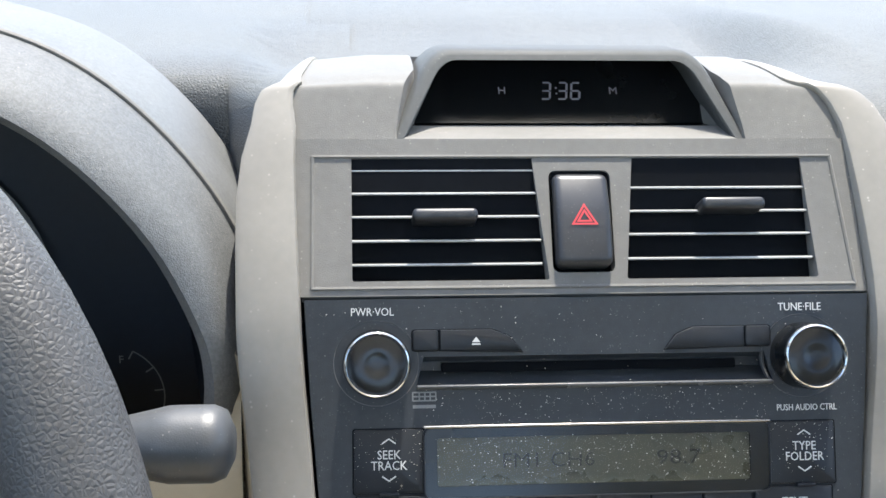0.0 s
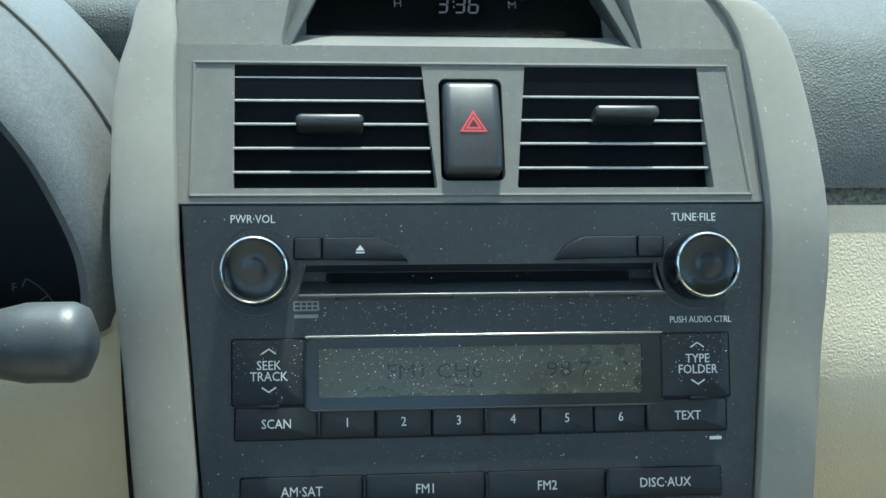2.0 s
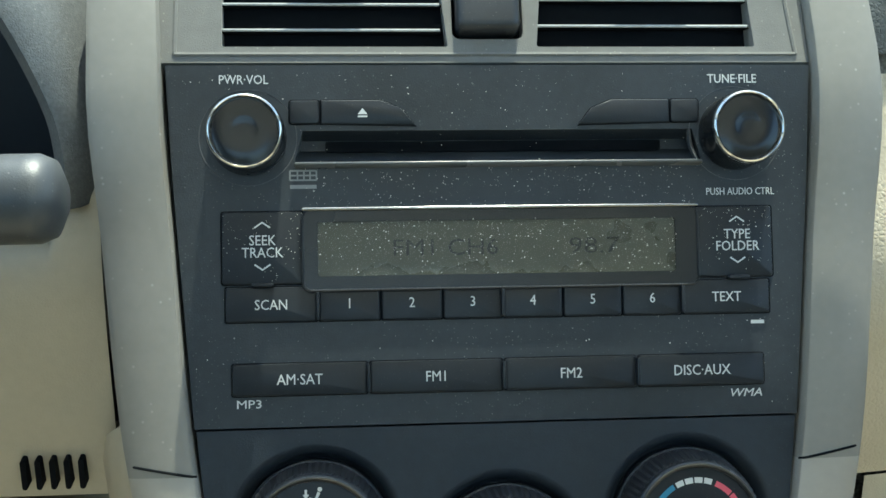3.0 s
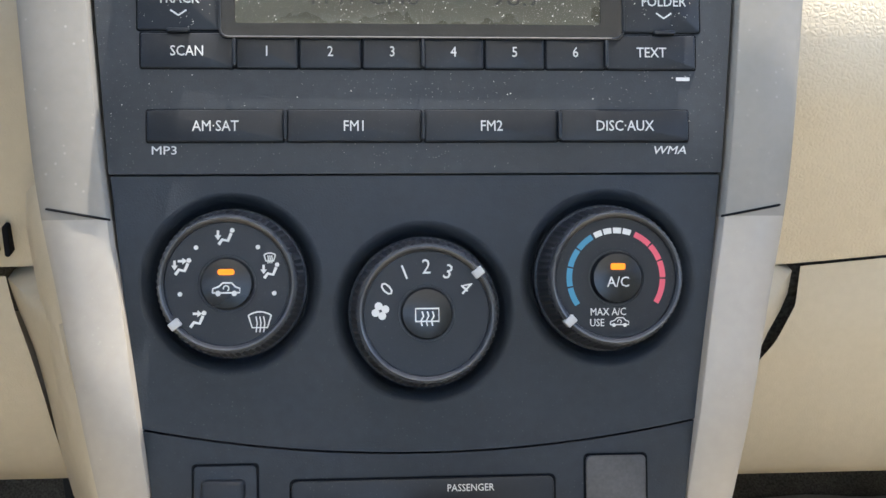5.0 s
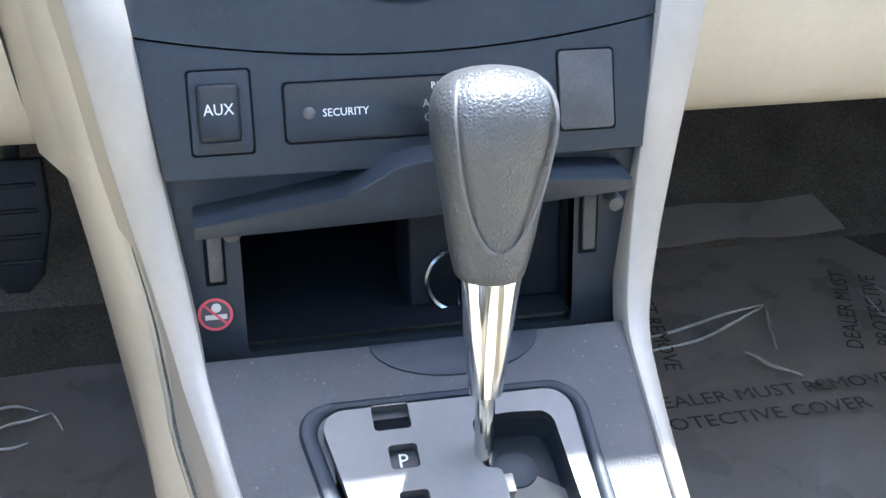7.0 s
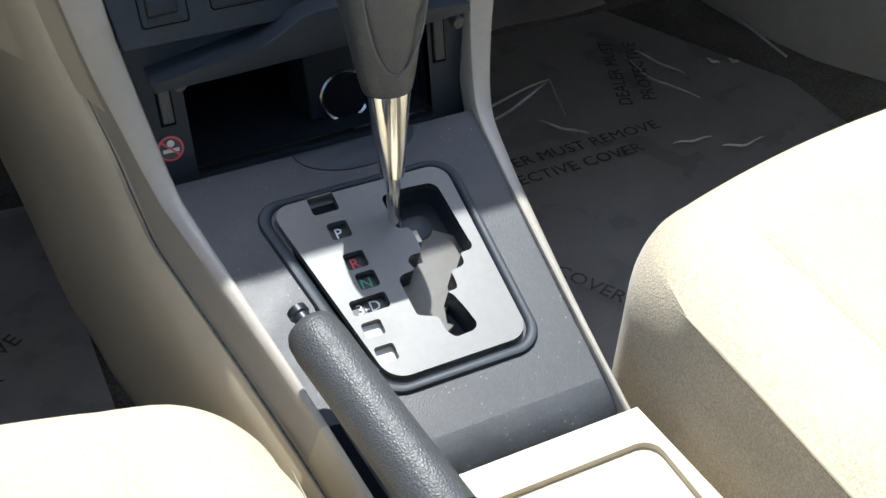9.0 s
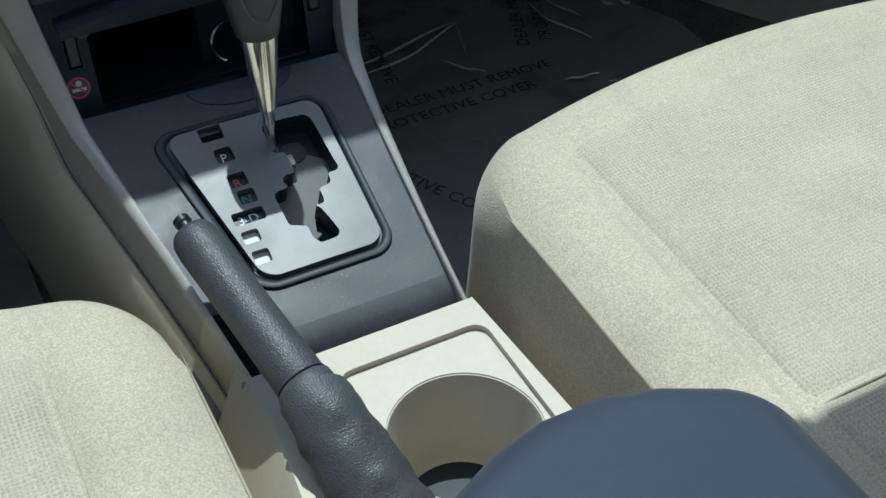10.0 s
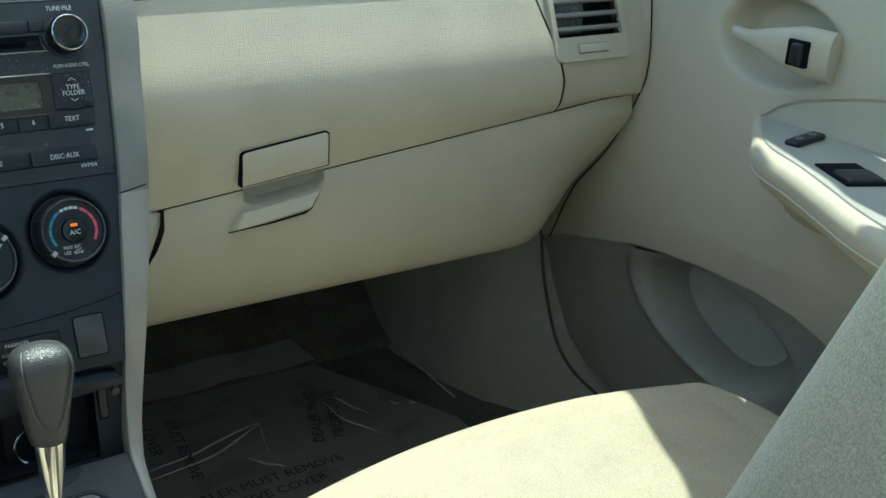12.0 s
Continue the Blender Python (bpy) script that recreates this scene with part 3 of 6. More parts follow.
def pod_x(k, xi, y):
    """Stations across the pod; the middle ones frame the clock's hollow, which narrows upwards."""
    h = float(np.interp(y, [0.0415, 0.070], [0.0765, 0.0670]))
    return (-xi - lean_out(-1, y), -0.092, -0.0035 - h - 0.0008, -0.0035 - h, 0.0, -0.0035 + h, -0.0035 + h + 0.0008, 0.086, xi + lean_out(1, y))[k]


loft(bm, [[Vector((pod_x(k, xi, y), y, min(z, 0.7545) if 2 < k < 6 and 0.0405 < y < 0.150 else z + (0.0025 * min(max((y - 0.042) / 0.02, 0), 1) if 0 < k < 8 else 0.0))) for y, z, xi, w in pod] for k in range(9)], closed=False)
part("top_pod", bm, GREY, stack, "warm grey top panel round the clock", 50)
bm = bm_new()
loft(bm, [[Vector((x, p[0], p[1])) for p in spline([(0.235, 0.755), (0.32, 0.764), (0.45, 0.7725), (0.95, 0.7575)], 16)] for x in (-0.128, -0.06, 0, 0.06, 0.128)], closed=False)
part("centre_pad", bm, TOPPAD, stack)
bm = bm_new()
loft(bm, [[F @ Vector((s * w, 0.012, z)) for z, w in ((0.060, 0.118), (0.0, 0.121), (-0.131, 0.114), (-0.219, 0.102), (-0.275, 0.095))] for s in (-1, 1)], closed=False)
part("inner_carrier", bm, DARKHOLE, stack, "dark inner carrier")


def knee_edge(z):
    """Where the knee panel ends beside the centre stack."""
    return float(np.interp(float(z), [0.38, 0.411, 0.442, 0.471, 0.490, 0.505, 0.519], [0.146, 0.1475, 0.1520, 0.1550, 0.1580, 0.1620, 0.1650]))


# the joint across each side strip
for side in (-1, 1):
    y, z, xi, w = strip_at(side, 73, 76, 2)[0]
    y2, z2 = strip_at(side, 73, 76, 2)[1][:2]
    along = Vector((0, y - y2, z - z2)).normalized()
    out = Vector((0, -along.z, along.y))
    bm = bm_new()
    tube(bm, [Vector((side * (xi + u * w), y, z)) + out * h + along * 0.0045 * u for u, h in ((0.0, 0.0026), (0.05, 0.0041), (0.14, 0.0047), (0.5, 0.0043), (0.86, 0.0031), (0.97, 0.0012))], 0.0005, 6)
    part("strip_joint", bm, DARKHOLE, stack)

# filler panels between the strips and the dashboard
for side in (-1, 1):
    rows = strip_at(side, 54, 98 if side > 0 else 107, 26)
    bm = bm_new()
    rings = []
    for y, z, xi, w in rows:
        a = Vector((side * (xi + w - 0.001), y + 0.004, z - 0.004))
        edge = lid_edge(z) - 0.0025 if side > 0 else knee_edge(z) + 0.0001
        if z > 0.524:
            edge = 0.1465
        b = Vector((side * max(edge, xi + w + 0.002), 0.002, z))
        rings.append([a, a.lerp(b, 0.35) + Vector((0, 0.010, 0)), a.lerp(b, 0.7) + Vector((0, 0.004, 0)), b, b + Vector((0, 0.010, 0))])
    loft(bm, rings, closed=False)
    part("filler_panel", bm, BEIGE_FINE, stack, "smooth beige filler panel", 60)

# ---- air vents ----
def air_vent(outline_x, tab_x, tab_z, slats, label):
    x0, x1 = outline_x
    v = thing("air_vent", label, "air vent", group="centre air vents")
    bm = bm_new()
    slab(bm, [(x0 - 0.003, 0.004), (x1 + 0.003, 0.004), (x1 + 0.003, 0.0655), (x0 - 0.003, 0.0655)], 0.055, 0.060, m=TILT)
    for a, b, c, d in ((x0 - 0.003, 0.004, x1 + 0.003, 0.004), (x0 - 0.003, 0.0655, x1 + 0.003, 0.0655), (x0 - 0.003, 0.004, x0 - 0.003, 0.0655), (x1 + 0.003, 0.004, x1 + 0.003, 0.0655)):
        vs = [bm.verts.new(TILT @ Vector(p)) for p in ((a, 0.008, b), (c, 0.008, d), (c, 0.056, d), (a, 0.056, b))]
        bm.faces.new(vs)
    part("vent_box", bm, DARKHOLE, v, "dark air duct")
    for z in slats:
        bm = bm_new()
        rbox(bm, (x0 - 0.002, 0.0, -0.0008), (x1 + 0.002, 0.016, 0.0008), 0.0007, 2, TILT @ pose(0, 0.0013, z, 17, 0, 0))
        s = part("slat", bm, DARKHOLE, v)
        # pale bead stands in for sunlight caught on the black slat's edge
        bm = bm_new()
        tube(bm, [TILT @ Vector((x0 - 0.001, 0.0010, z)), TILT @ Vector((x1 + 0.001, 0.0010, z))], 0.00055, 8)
        part("slat_glint_bead", bm, SLATGLINT, s, "pale bead painted as the slat's sunlit edge")
    for k in range(6):
        bm = bm_new()
        x = x0 + (x1 - x0) * (k + 0.5) / 6
        rbox(bm, (x - 0.0006, 0.022, 0.006), (x + 0.0006, 0.04, 0.063), 0.0005, 1, TILT)
        part("rear_vane", bm, DARKHOLE, v)
    bm = bm_new()
    rbox(bm, (tab_x - 0.0138, -0.008, tab_z - 0.0026), (tab_x + 0.0138, 0.006, tab_z + 0.0026), 0.0022, 3, TILT)
    part("tab", bm, HAZARD, v, "satin black slider tab")
    return v


air_vent((-0.0995, -0.0205), -0.0605, 0.0347, (0.0560, 0.0458, 0.0355, 0.0250, 0.0147), "black slatted air vent with a slider tab")
air_vent((0.0165, 0.0970), 0.0630, 0.0390, (0.0580, 0.0480, 0.0375, 0.0272, 0.0165), "black slatted air vent beside the hazard switch")

hz = thing("hazard_switch", "black hazard warning switch with a red triangle", "switch")
bm = bm_new()
rbox(bm, (-0.0138, -0.0065, 0.0125), (0.0101, 0.006, 0.0540), 0.0035, 4, TILT, lambda p: Vector((p[0], p[1] + (9.0 * max(0, p[2] - 0.033) ** 2 if p[1] < 0 else 0), p[2])))
part("rocker", bm, HAZARD, hz)
for s in (0.0066, 0.0040):
    bm = bm_new()
    t = [(-0.0018 + s * math.cos(radians(a)), 0.0327 + s * 0.95 * math.sin(radians(a))) for a in (90, 210, 330)]
    u = [(-0.0018 + (s - 0.0016) * math.cos(radians(a)), 0.0327 + (s - 0.0016) * 0.95 * math.sin(radians(a))) for a in (90, 210, 330)]
    a = [bm.verts.new(TILT @ Vector((x, -0.0069, z))) for x, z in t]
    b = [bm.verts.new(TILT @ Vector((x, -0.0069, z))) for x, z in u]
    ring_faces(bm, a, b)
    part("triangle", bm, RED, hz, "red warning triangle", 0)

# ---- clock ----
clock = thing("dashboard_clock", "hooded digital clock with a dark screen on the dashboard", "clock")
HOODC = -0.0035


def hood_ring(y, half, top, base, r, thick, rake=0.0):
    """An arch: outer outline back to the inner one."""
    def arch(h, t, rr):
        pts = [(-h, base)]
        pts += [(-h * 0.80 + 0.20 * rr + rr * math.cos(radians(a)) * 1.0, t - rr + rr * math.sin(radians(a))) for a in range(165, 85, -15)]
        pts += [(h * 0.80 - 0.20 * rr + rr * math.cos(radians(a)), t - rr + rr * math.sin(radians(a))) for a in range(90, 10, -15)]
        return pts + [(h, base)]
    o, i = arch(half, top, r), arch(half - thick * 1.6, top - thick, r * 0.8)
    return [Vector((HOODC + x * (1.0 - 0.15 * max(0.0, (z - base) / (top - base))), y + rake * max(0.0, (z - base) / (top - base)), z)) for x, z in o + i[::-1]]


bm = bm_new()
rings = [hood_ring(0.0390, 0.0775, 0.7905, 0.7560, 0.012, 0.0018, 0.027), hood_ring(0.0405, 0.0788, 0.7920, 0.7560, 0.0125, 0.0034, 0.027), hood_ring(0.0450, 0.0797, 0.7928, 0.756, 0.013, 0.0044, 0.027), hood_ring(0.10, 0.0810, 0.7905, 0.758, 0.013, 0.0045), hood_ring(0.16, 0.082, 0.776, 0.756, 0.008, 0.004)]
loft(bm, rings)
part("hood", bm, HOODSHADE, clock, "grey plastic clock hood, its shade put into the colour", 40)
bm = bm_new()
loft(bm, [[Vector((HOODC + x, 0.0690, 0.7575)), Vector((HOODC + x * 0.80, 0.0995, 0.7875))] for x in (-0.076, -0.03, 0.03, 0.076)], closed=False)
part("screen", bm, GLOSS, clock, "dark smoked screen")
bm = bm_new()
rbox(bm, (HOODC - 0.0745, 0.0385, 0.7525), (HOODC + 0.0745, 0.0600, 0.7606), 0.002, 2, None, lambda p: Vector((p[0], p[1], p[2] - 0.10 * (0.060 - p[1]))))
part("sill", bm, GREY, clock)
bm = bm_new()
rbox(bm, (HOODC - 0.0745, 0.0601, 0.7535), (HOODC + 0.0745, 0.0720, 0.7590), 0.001, 1, None)
part("hood_floor", bm, GLOSS, clock, "dark inner floor of the hood")
SCREEN = Matrix.Translation((HOODC + 0.002, 0.0855, 0.7738)) @ Matrix.Rotation(radians(-45.5), 4, "X")


def digit(ch, x, z, h, m, parent, mat):
    """A seven-segment figure."""
    w, s = h * 0.43, 0.12
    seg = {"a": ((0, 1), (1, 1)), "b": ((1, 1), (1, .5)), "c": ((1, .5), (1, 0)), "d": ((0, 0), (1, 0)), "e": ((0, .5), (0, 0)), "f": ((0, 1), (0, .5)), "g": ((0, .5), (1, .5))}
    on = {"3": "abgcd", "6": "afgedc", "9": "abfgcd", "8": "abcdefg", "7": "abc", "5": "afgcd"}[ch]
    bm = bm_new()
    for k in on:
        (a, b), (c, d) = seg[k]
        p = lambda u, v: (x + (u - 0.5) * w + (v - 0.5) * h * s, z + (v - 0.5) * h)
        q0, q1 = Vector(p(a, b)), Vector(p(c, d))
        e = (q1 - q0) * 0.08
        stroke(bm, [q0 + e, q1 - e], h * 0.11, m, -0.0008)
    return part("figure", bm, mat, parent, "", 0)


for ch, x in (("3", -0.0078), ("3", 0.0000), ("6", 0.0062)):
    digit(ch, x + 0.0005, -0.0038, 0.0092, SCREEN, clock, DIGIT)
bm = bm_new()
for z in (-0.0053, -0.0021):
    slab(bm, circle(-0.0024, z, 0.0005, 8), -0.0009, -0.0007, m=SCREEN)
part("colon", bm, DIGIT, clock, "", 0)
lettering("legend", "H", 0.0056, SCREEN, DIGIT, clock, -0.0280, -0.0038, -0.0008)
lettering("legend", "M", 0.0056, SCREEN, DIGIT, clock, 0.0245, -0.0038, -0.0008)

# ---- car radio ----
radio = thing("car_radio", "black car radio with two knobs and a dusty display", "radio")
PLATE_OUT = [(-0.1193, 0.0), (0.1193, 0.0), (0.1168, -0.042), (0.1098, -0.1302), (-0.1098, -0.1302), (-0.1168, -0.042)]
bm = bm_new()
holed(bm, PLATE_OUT, [[(-0.0735, -0.0355), (0.0765, -0.0355), (0.0735, -0.0240), (0.031, -0.0240), (-0.031, -0.0240), (-0.0705, -0.0240)][::-1], rrect(-0.0695, 0.0725, -0.0810, -0.0535, 0.002)], -0.0005, 0.010, F)
part("faceplate", bm, RADIO, radio, "matt black faceplate with dust", 30)
bm = bm_new()
loft(bm, [[F @ Vector((x, y, z)) for y, z in ((-0.0005, -0.0236), (0.010, -0.0262), (0.010, -0.0300), (0.0005, -0.0358))] for x in (-0.0735, 0.0765)], closed=False)
part("disc_recess", bm, RADIO, radio)
bm = bm_new()
slab(bm, rrect(-0.0625, 0.0635, -0.0307, -0.0268, 0.0008), 0.0075, 0.011, m=F)
part("disc_slot", bm, DARKHOLE, radio, "black disc slot")
# lip paler than the faceplate: its sunlit edge is put into the material
bm = bm_new()
rbox(bm, (-0.0735, -0.0031, -0.0368), (0.0765, 0.003, -0.0356), 0.0006, 2, F, lambda p: Vector((p[0], p[1], p[2] - 0.35 * max(0.0, p[1] + 0.0031))) if p[2] < -0.0362 else Vector(p))
part("slot_lip", bm, RINGS, radio, "glossy lip below the disc slot, paler for its sunlit edge")


def button(name, outline, parent, rise=0.0011, edge=0.0006, mat=None):
    bm = bm_new()
    slab(bm, [(x + (0.00015 if x < sum(p[0] for p in outline) / len(outline) else -0.00015), z) for x, z in outline], -0.0005 - rise, 0.004, edge, F)
    ob = part(name, bm, mat or BUTTON, parent)
    bm = bm_new()
    cx, cz = sum(p[0] for p in outline) / len(outline), sum(p[1] for p in outline) / len(outline)
    wx, wz = max(abs(p[0] - cx) for p in outline), max(abs(p[1] - cz) for p in outline)
    slab(bm, [(cx + (x - cx) * (1 + 0.0003 / wx), cz + (z - cz) * (1 + 0.0003 / wz)) for x, z in outline], -0.0008, 0.003, m=F)
    part("gap", bm, DARKHOLE, ob)
    return ob


# the eject and blank keys beside the knobs, above the slot
button("key", rrect(-0.0752, -0.0643, -0.0215, -0.0130, 0.0012), radio)
ob = button("eject_key", [(-0.0638, -0.0130), (-0.0638, -0.0215), (-0.0295, -0.0223), (-0.0345, -0.0160), (-0.0420, -0.0130)][::-1], radio)
bm = bm_new()
stroke(bm, [(-0.0505, -0.0190), (-0.0470, -0.0190)], 0.0006, F, -0.0019)
v = [bm.verts.new(F @ Vector(p)) for p in ((-0.0505, -0.0019, -0.0182), (-0.0470, -0.0019, -0.0182), (-0.04875, -0.0019, -0.0160))]
bm.faces.new(v)
part("eject_mark", bm, PRINT, ob, "", 0)
button("key", rrect(0.0652, 0.0760, -0.0215, -0.0130, 0.0012), radio)
button("blank_key", [(0.0648, -0.0130), (0.0648, -0.0215), (0.0305, -0.0223), (0.0355, -0.0160), (0.0430, -0.0130)], radio)

# tall keys left and right of the display, with their chevrons
for x0, x1, words, name in ((-0.0998, -0.0707, ("SEEK", "TRACK"), "seek_key"), (0.0735, 0.1025, ("TYPE", "FOLDER"), "type_key")):
    ob = button(name, rrect(x0, x1, -0.0793, -0.0532, 0.0010), radio, 0.0008)
    cx = (x0 + x1) / 2 + (0.001 if x0 > 0 else 0)
    for k, w in enumerate(words):
        lettering("legend", w, 0.0052, F, PRINT, ob, cx, -0.0637 - 0.0044 * k, -0.0016, 0.88)
    bm = bm_new()
    stroke(bm, [(cx - 0.0028, -0.0590), (cx, -0.0571), (cx + 0.0028, -0.0590)], 0.0006, F, -0.0016)
    stroke(bm, [(cx - 0.0028, -0.0722), (cx, -0.0741), (cx + 0.0028, -0.0722)], 0.0006, F, -0.0016)
    part("chevron", bm, PRINT, ob, "", 0)
    bm = bm_new()
    slab(bm, rrect(cx - 0.0040, cx + 0.0040, -0.0802, -0.0788, 0.0007), -0.0032, 0.001, 0.0003, F)
    part("pip", bm, BUTTON, ob)

# preset row
cuts = (-0.0990, -0.0657, -0.0432, -0.0208, 0.0010, 0.0232, 0.0452, 0.0675, 0.1010)
for k, word in enumerate(("SCAN", "1", "2", "3", "4", "5", "6", "TEXT")):
    ob = button("preset_key", rrect(cuts[k] + 0.0003, cuts[k + 1] - 0.0003, -0.0928, -0.0815 if 0 < k < 7 else -0.0803, 0.0008), radio, 0.0009)
    lettering("legend", word, 0.0052, F, PRINT, ob, (cuts[k] + cuts[k + 1]) / 2, -0.0868, -0.0016, 0.88)
for x in (-0.0657, 0.0010, 0.0675):
    bm = bm_new()
    slab(bm, rrect(x - 0.0006, x + 0.0006, -0.0922, -0.0822, 0.0006), -0.0034, 0.001, 0.0003, F)
    part("pip", bm, BUTTON, radio)
cuts = (-0.0970, -0.0480, 0.0008, 0.0500, 0.0980)
for k, word in enumerate(("AM·SAT", "FM1", "FM2", "DISC·AUX")):
    ob = button("band_key", rrect(cuts[k] + 0.0004, cuts[k + 1] - 0.0004, -0.1190, -0.1076, 0.0010), radio, 0.0013)
    lettering("legend", word, 0.0054, F, PRINT, ob, (cuts[k] + cuts[k + 1]) / 2, -0.1135, -0.0020, 0.88)
    if k:
        bm = bm_new()
        slab(bm, rrect(cuts[k] - 0.0006, cuts[k] + 0.0006, -0.1183, -0.1083, 0.0006), -0.0040, 0.001, 0.0003, F)
        part("pip", bm, BUTTON, radio)
lettering("legend", "MP3", 0.0042, F, PRINT, radio, -0.0905, -0.1220, wide=1.25)
lettering("legend", "WMA", 0.0042, F, PRINT, radio, 0.0905, -0.1222, wide=1.2, slant=0.25)
lettering("legend", "PWR·VOL", 0.0047, F, PRINT, radio, -0.0915, -0.0054, wide=0.88)
lettering("legend", "TUNE·FILE", 0.0047, F, PRINT, radio, 0.0893, -0.0054, wide=0.88)
lettering("legend", "PUSH AUDIO CTRL", 0.0038, F, PRINT, radio, 0.0910, -0.0477, wide=0.80)
bm = bm_new()
slab(bm, rrect(0.0935, 0.0985, -0.0968, -0.0955, 0.0002), -0.0007, -0.0004, m=F)
part("small_mark", bm, PRINT, radio)
# disc mark below the left knob: plain bars in its shape
bm = bm_new()
for z in (-0.0385, -0.0402, -0.0419):
    stroke(bm, [(-0.0752, z), (-0.0657, z)], 0.0006, F)
for x in (-0.0752, -0.0725, -0.0702, -0.0680, -0.0657):
    stroke(bm, [(x, -0.0420), (x, -0.0384)], 0.0006, F)
stroke(bm, [(-0.0752, -0.0443), (-0.0657, -0.0443)], 0.0014, F)
part("disc_mark", bm, DULL_PRINT, radio, "grey printed disc mark", 0)

# display
bm = bm_new()
holed(bm, rrect(-0.0712, 0.0742, -0.0822, -0.0526, 0.003), [rrect(-0.0655, 0.0655, -0.0768, -0.0572, 0.001)], -0.0022, 0.002, F)
disp = part("display_bezel", bm, GLOSS, radio, "glossy black display bezel", 30)
bm = bm_new()
slab(bm, rrect(-0.0665, 0.0665, -0.0778, -0.0562, 0.001), -0.0010, 0.003, m=F)
part("display_glass", bm, LCD, disp, "dusty olive-grey display")
# metal strip stands in for the sun's glint on the black bezel
bm = bm_new()
rbox(bm, (-0.0712, -0.0034, -0.0531), (0.0742, -0.0020, -0.0520), 0.0005, 2, F)
part("bezel_glint", bm, RINGMETAL, disp, "metal strip set in for the glint on the upper bezel")
bm = bm_new()
loop = rrect(-0.0708, 0.0738, -0.0818, -0.0530, 0.003)
tube(bm, [F @ Vector((x, -0.0024, z)) for x, z in loop + loop[:1]], 0.00045, 6)
part("bezel_rim", bm, BUTTON, disp, "thin grey bezel rim")
lettering("display_text", "FM1 CH6", 0.0086, F, LCDTEXT, disp, -0.0195, -0.0672, -0.0013, 1.15)
lettering("display_text", "98.7", 0.0086, F, LCDTEXT, disp, 0.0352, -0.0672, -0.0013, 1.3)


bm = bm_new()
slab(bm, rrect(-0.0660, 0.0660, -0.0772, -0.0568, 0.001), -0.0021, -0.0017, m=F)
cover = part("cover_glass", bm, COVER, disp, "clear cover glass")
cover.visible_shadow = False


def dust(areas, seed):
    """Pale grains lying on the face: x0, x1, z0, z1, height of the surface, number."""
    rnd = random.Random(seed)
    bm = bm_new()
    for x0, x1, z0, z1, y, count in areas:
        for _ in range(count):
            x, z = rnd.uniform(x0, x1), z0 + (z1 - z0) * rnd.random() ** 0.75
            r = 0.00009 + 0.00019 * rnd.random() ** 3
            c = F @ Vector((x, y - r * 0.5, z))
            vs = [bm.verts.new(c + Vector(d) * r * rnd.uniform(0.7, 1.3)) for d in ((1, 0, 0), (0, 1, 0), (-1, 0, 0), (0, -1, 0), (0, 0, 1), (0, 0, -1))]
            for a, b in ((0, 1), (1, 2), (2, 3), (3, 0)):
                bm.faces.new((vs[a], vs[b], vs[4])), bm.faces.new((vs[b], vs[a], vs[5]))
    return tagged(finish("dust", bm, DUST, 0), "pale dust grains scattered on the radio", "dust", kind="stuff")


dust(((-0.0660, 0.0660, -0.0772, -0.0568, -0.0021, 560), (-0.0700, 0.0735, -0.0525, -0.0375, -0.0005, 260), (-0.1160, 0.1160, -0.0500, -0.0010, -0.0005, 150),
      (-0.0995, -0.0710, -0.0790, -0.0535, -0.0013, 90), (0.0738, 0.1022, -0.0790, -0.0535, -0.0013, 90), (-0.1090, 0.1090, -0.1290, -0.0820, -0.0005, 160)), 5)


def radio_knob(x, z, name):
    m = F @ Matrix.Translation((x, 0, z))
    bm = bm_new()
    lathe(bm, [(0.0176, 0.002), (0.0176, -0.0006), (0.0170, -0.0004), (0.0156, 0.0028), (0.0145, 0.0050)], 56, m, cap=False)
    k = part(name, bm, DISHRIM, radio, "glossy black rotary knob in a bright-edged dish", 60)
    bm = bm_new()
    lathe(bm, [(0.0139, 0.006), (0.0137, -0.0130), (0.0134, -0.0150), (0.0130, -0.0162)], 56, m, cap=False)
    part("knob_skirt", bm, GLOSS, k, "", 60)
    bm = bm_new()
    lathe(bm, [(0.0117, -0.0157), (0.0100, -0.0162), (0.0078, -0.0165), (0.0056, -0.0166), (0.0046, -0.01645), (0.0036, -0.0162), (0.0020, -0.0161), (0.0004, -0.0161)], 56, m)
    part("knob_cap", bm, GLOSS, k, "convex cap with a shallow dimple", 60)
    bm = bm_new()
    lathe(bm, [(0.01335, -0.0148), (0.01325, -0.0160), (0.0129, -0.0170), (0.0124, -0.0173), (0.0119, -0.0168), (0.01165, -0.0154)], 56, m, cap=False)
    part("knob_ring", bm, CHROME, k, "chrome ring", 60)


radio_knob(-0.0900, -0.0263, "volume_knob")
radio_knob(0.0897, -0.0258, "tuning_knob")

# ---- climate control panel ----
hvac = thing("climate_control_panel", "black climate control panel with three round knobs", "control panel")
low = [(x, -0.2195 - 0.0100 * (1 - (x / 0.0985) ** 2)) for x in [0.0985 - 0.197 * k / 24 for k in range(25)]]
bm = bm_new()
DISH = ((-0.0675, -0.1690, 0.0245), (0.0008, -0.1800, 0.0250), (0.0675, -0.1683, 0.0245))
holed(bm, [(-0.1092, -0.1310), (-0.104, -0.180)] + [(x, z) for x, z in low[::-1]] + [(0.104, -0.180), (0.1092, -0.1310)], [circle(x, z, r + 0.0080, 56) for x, z, r in DISH], -0.0002, 0.010, F)
part("panel", bm, BLACK, hvac, "matt black panel")
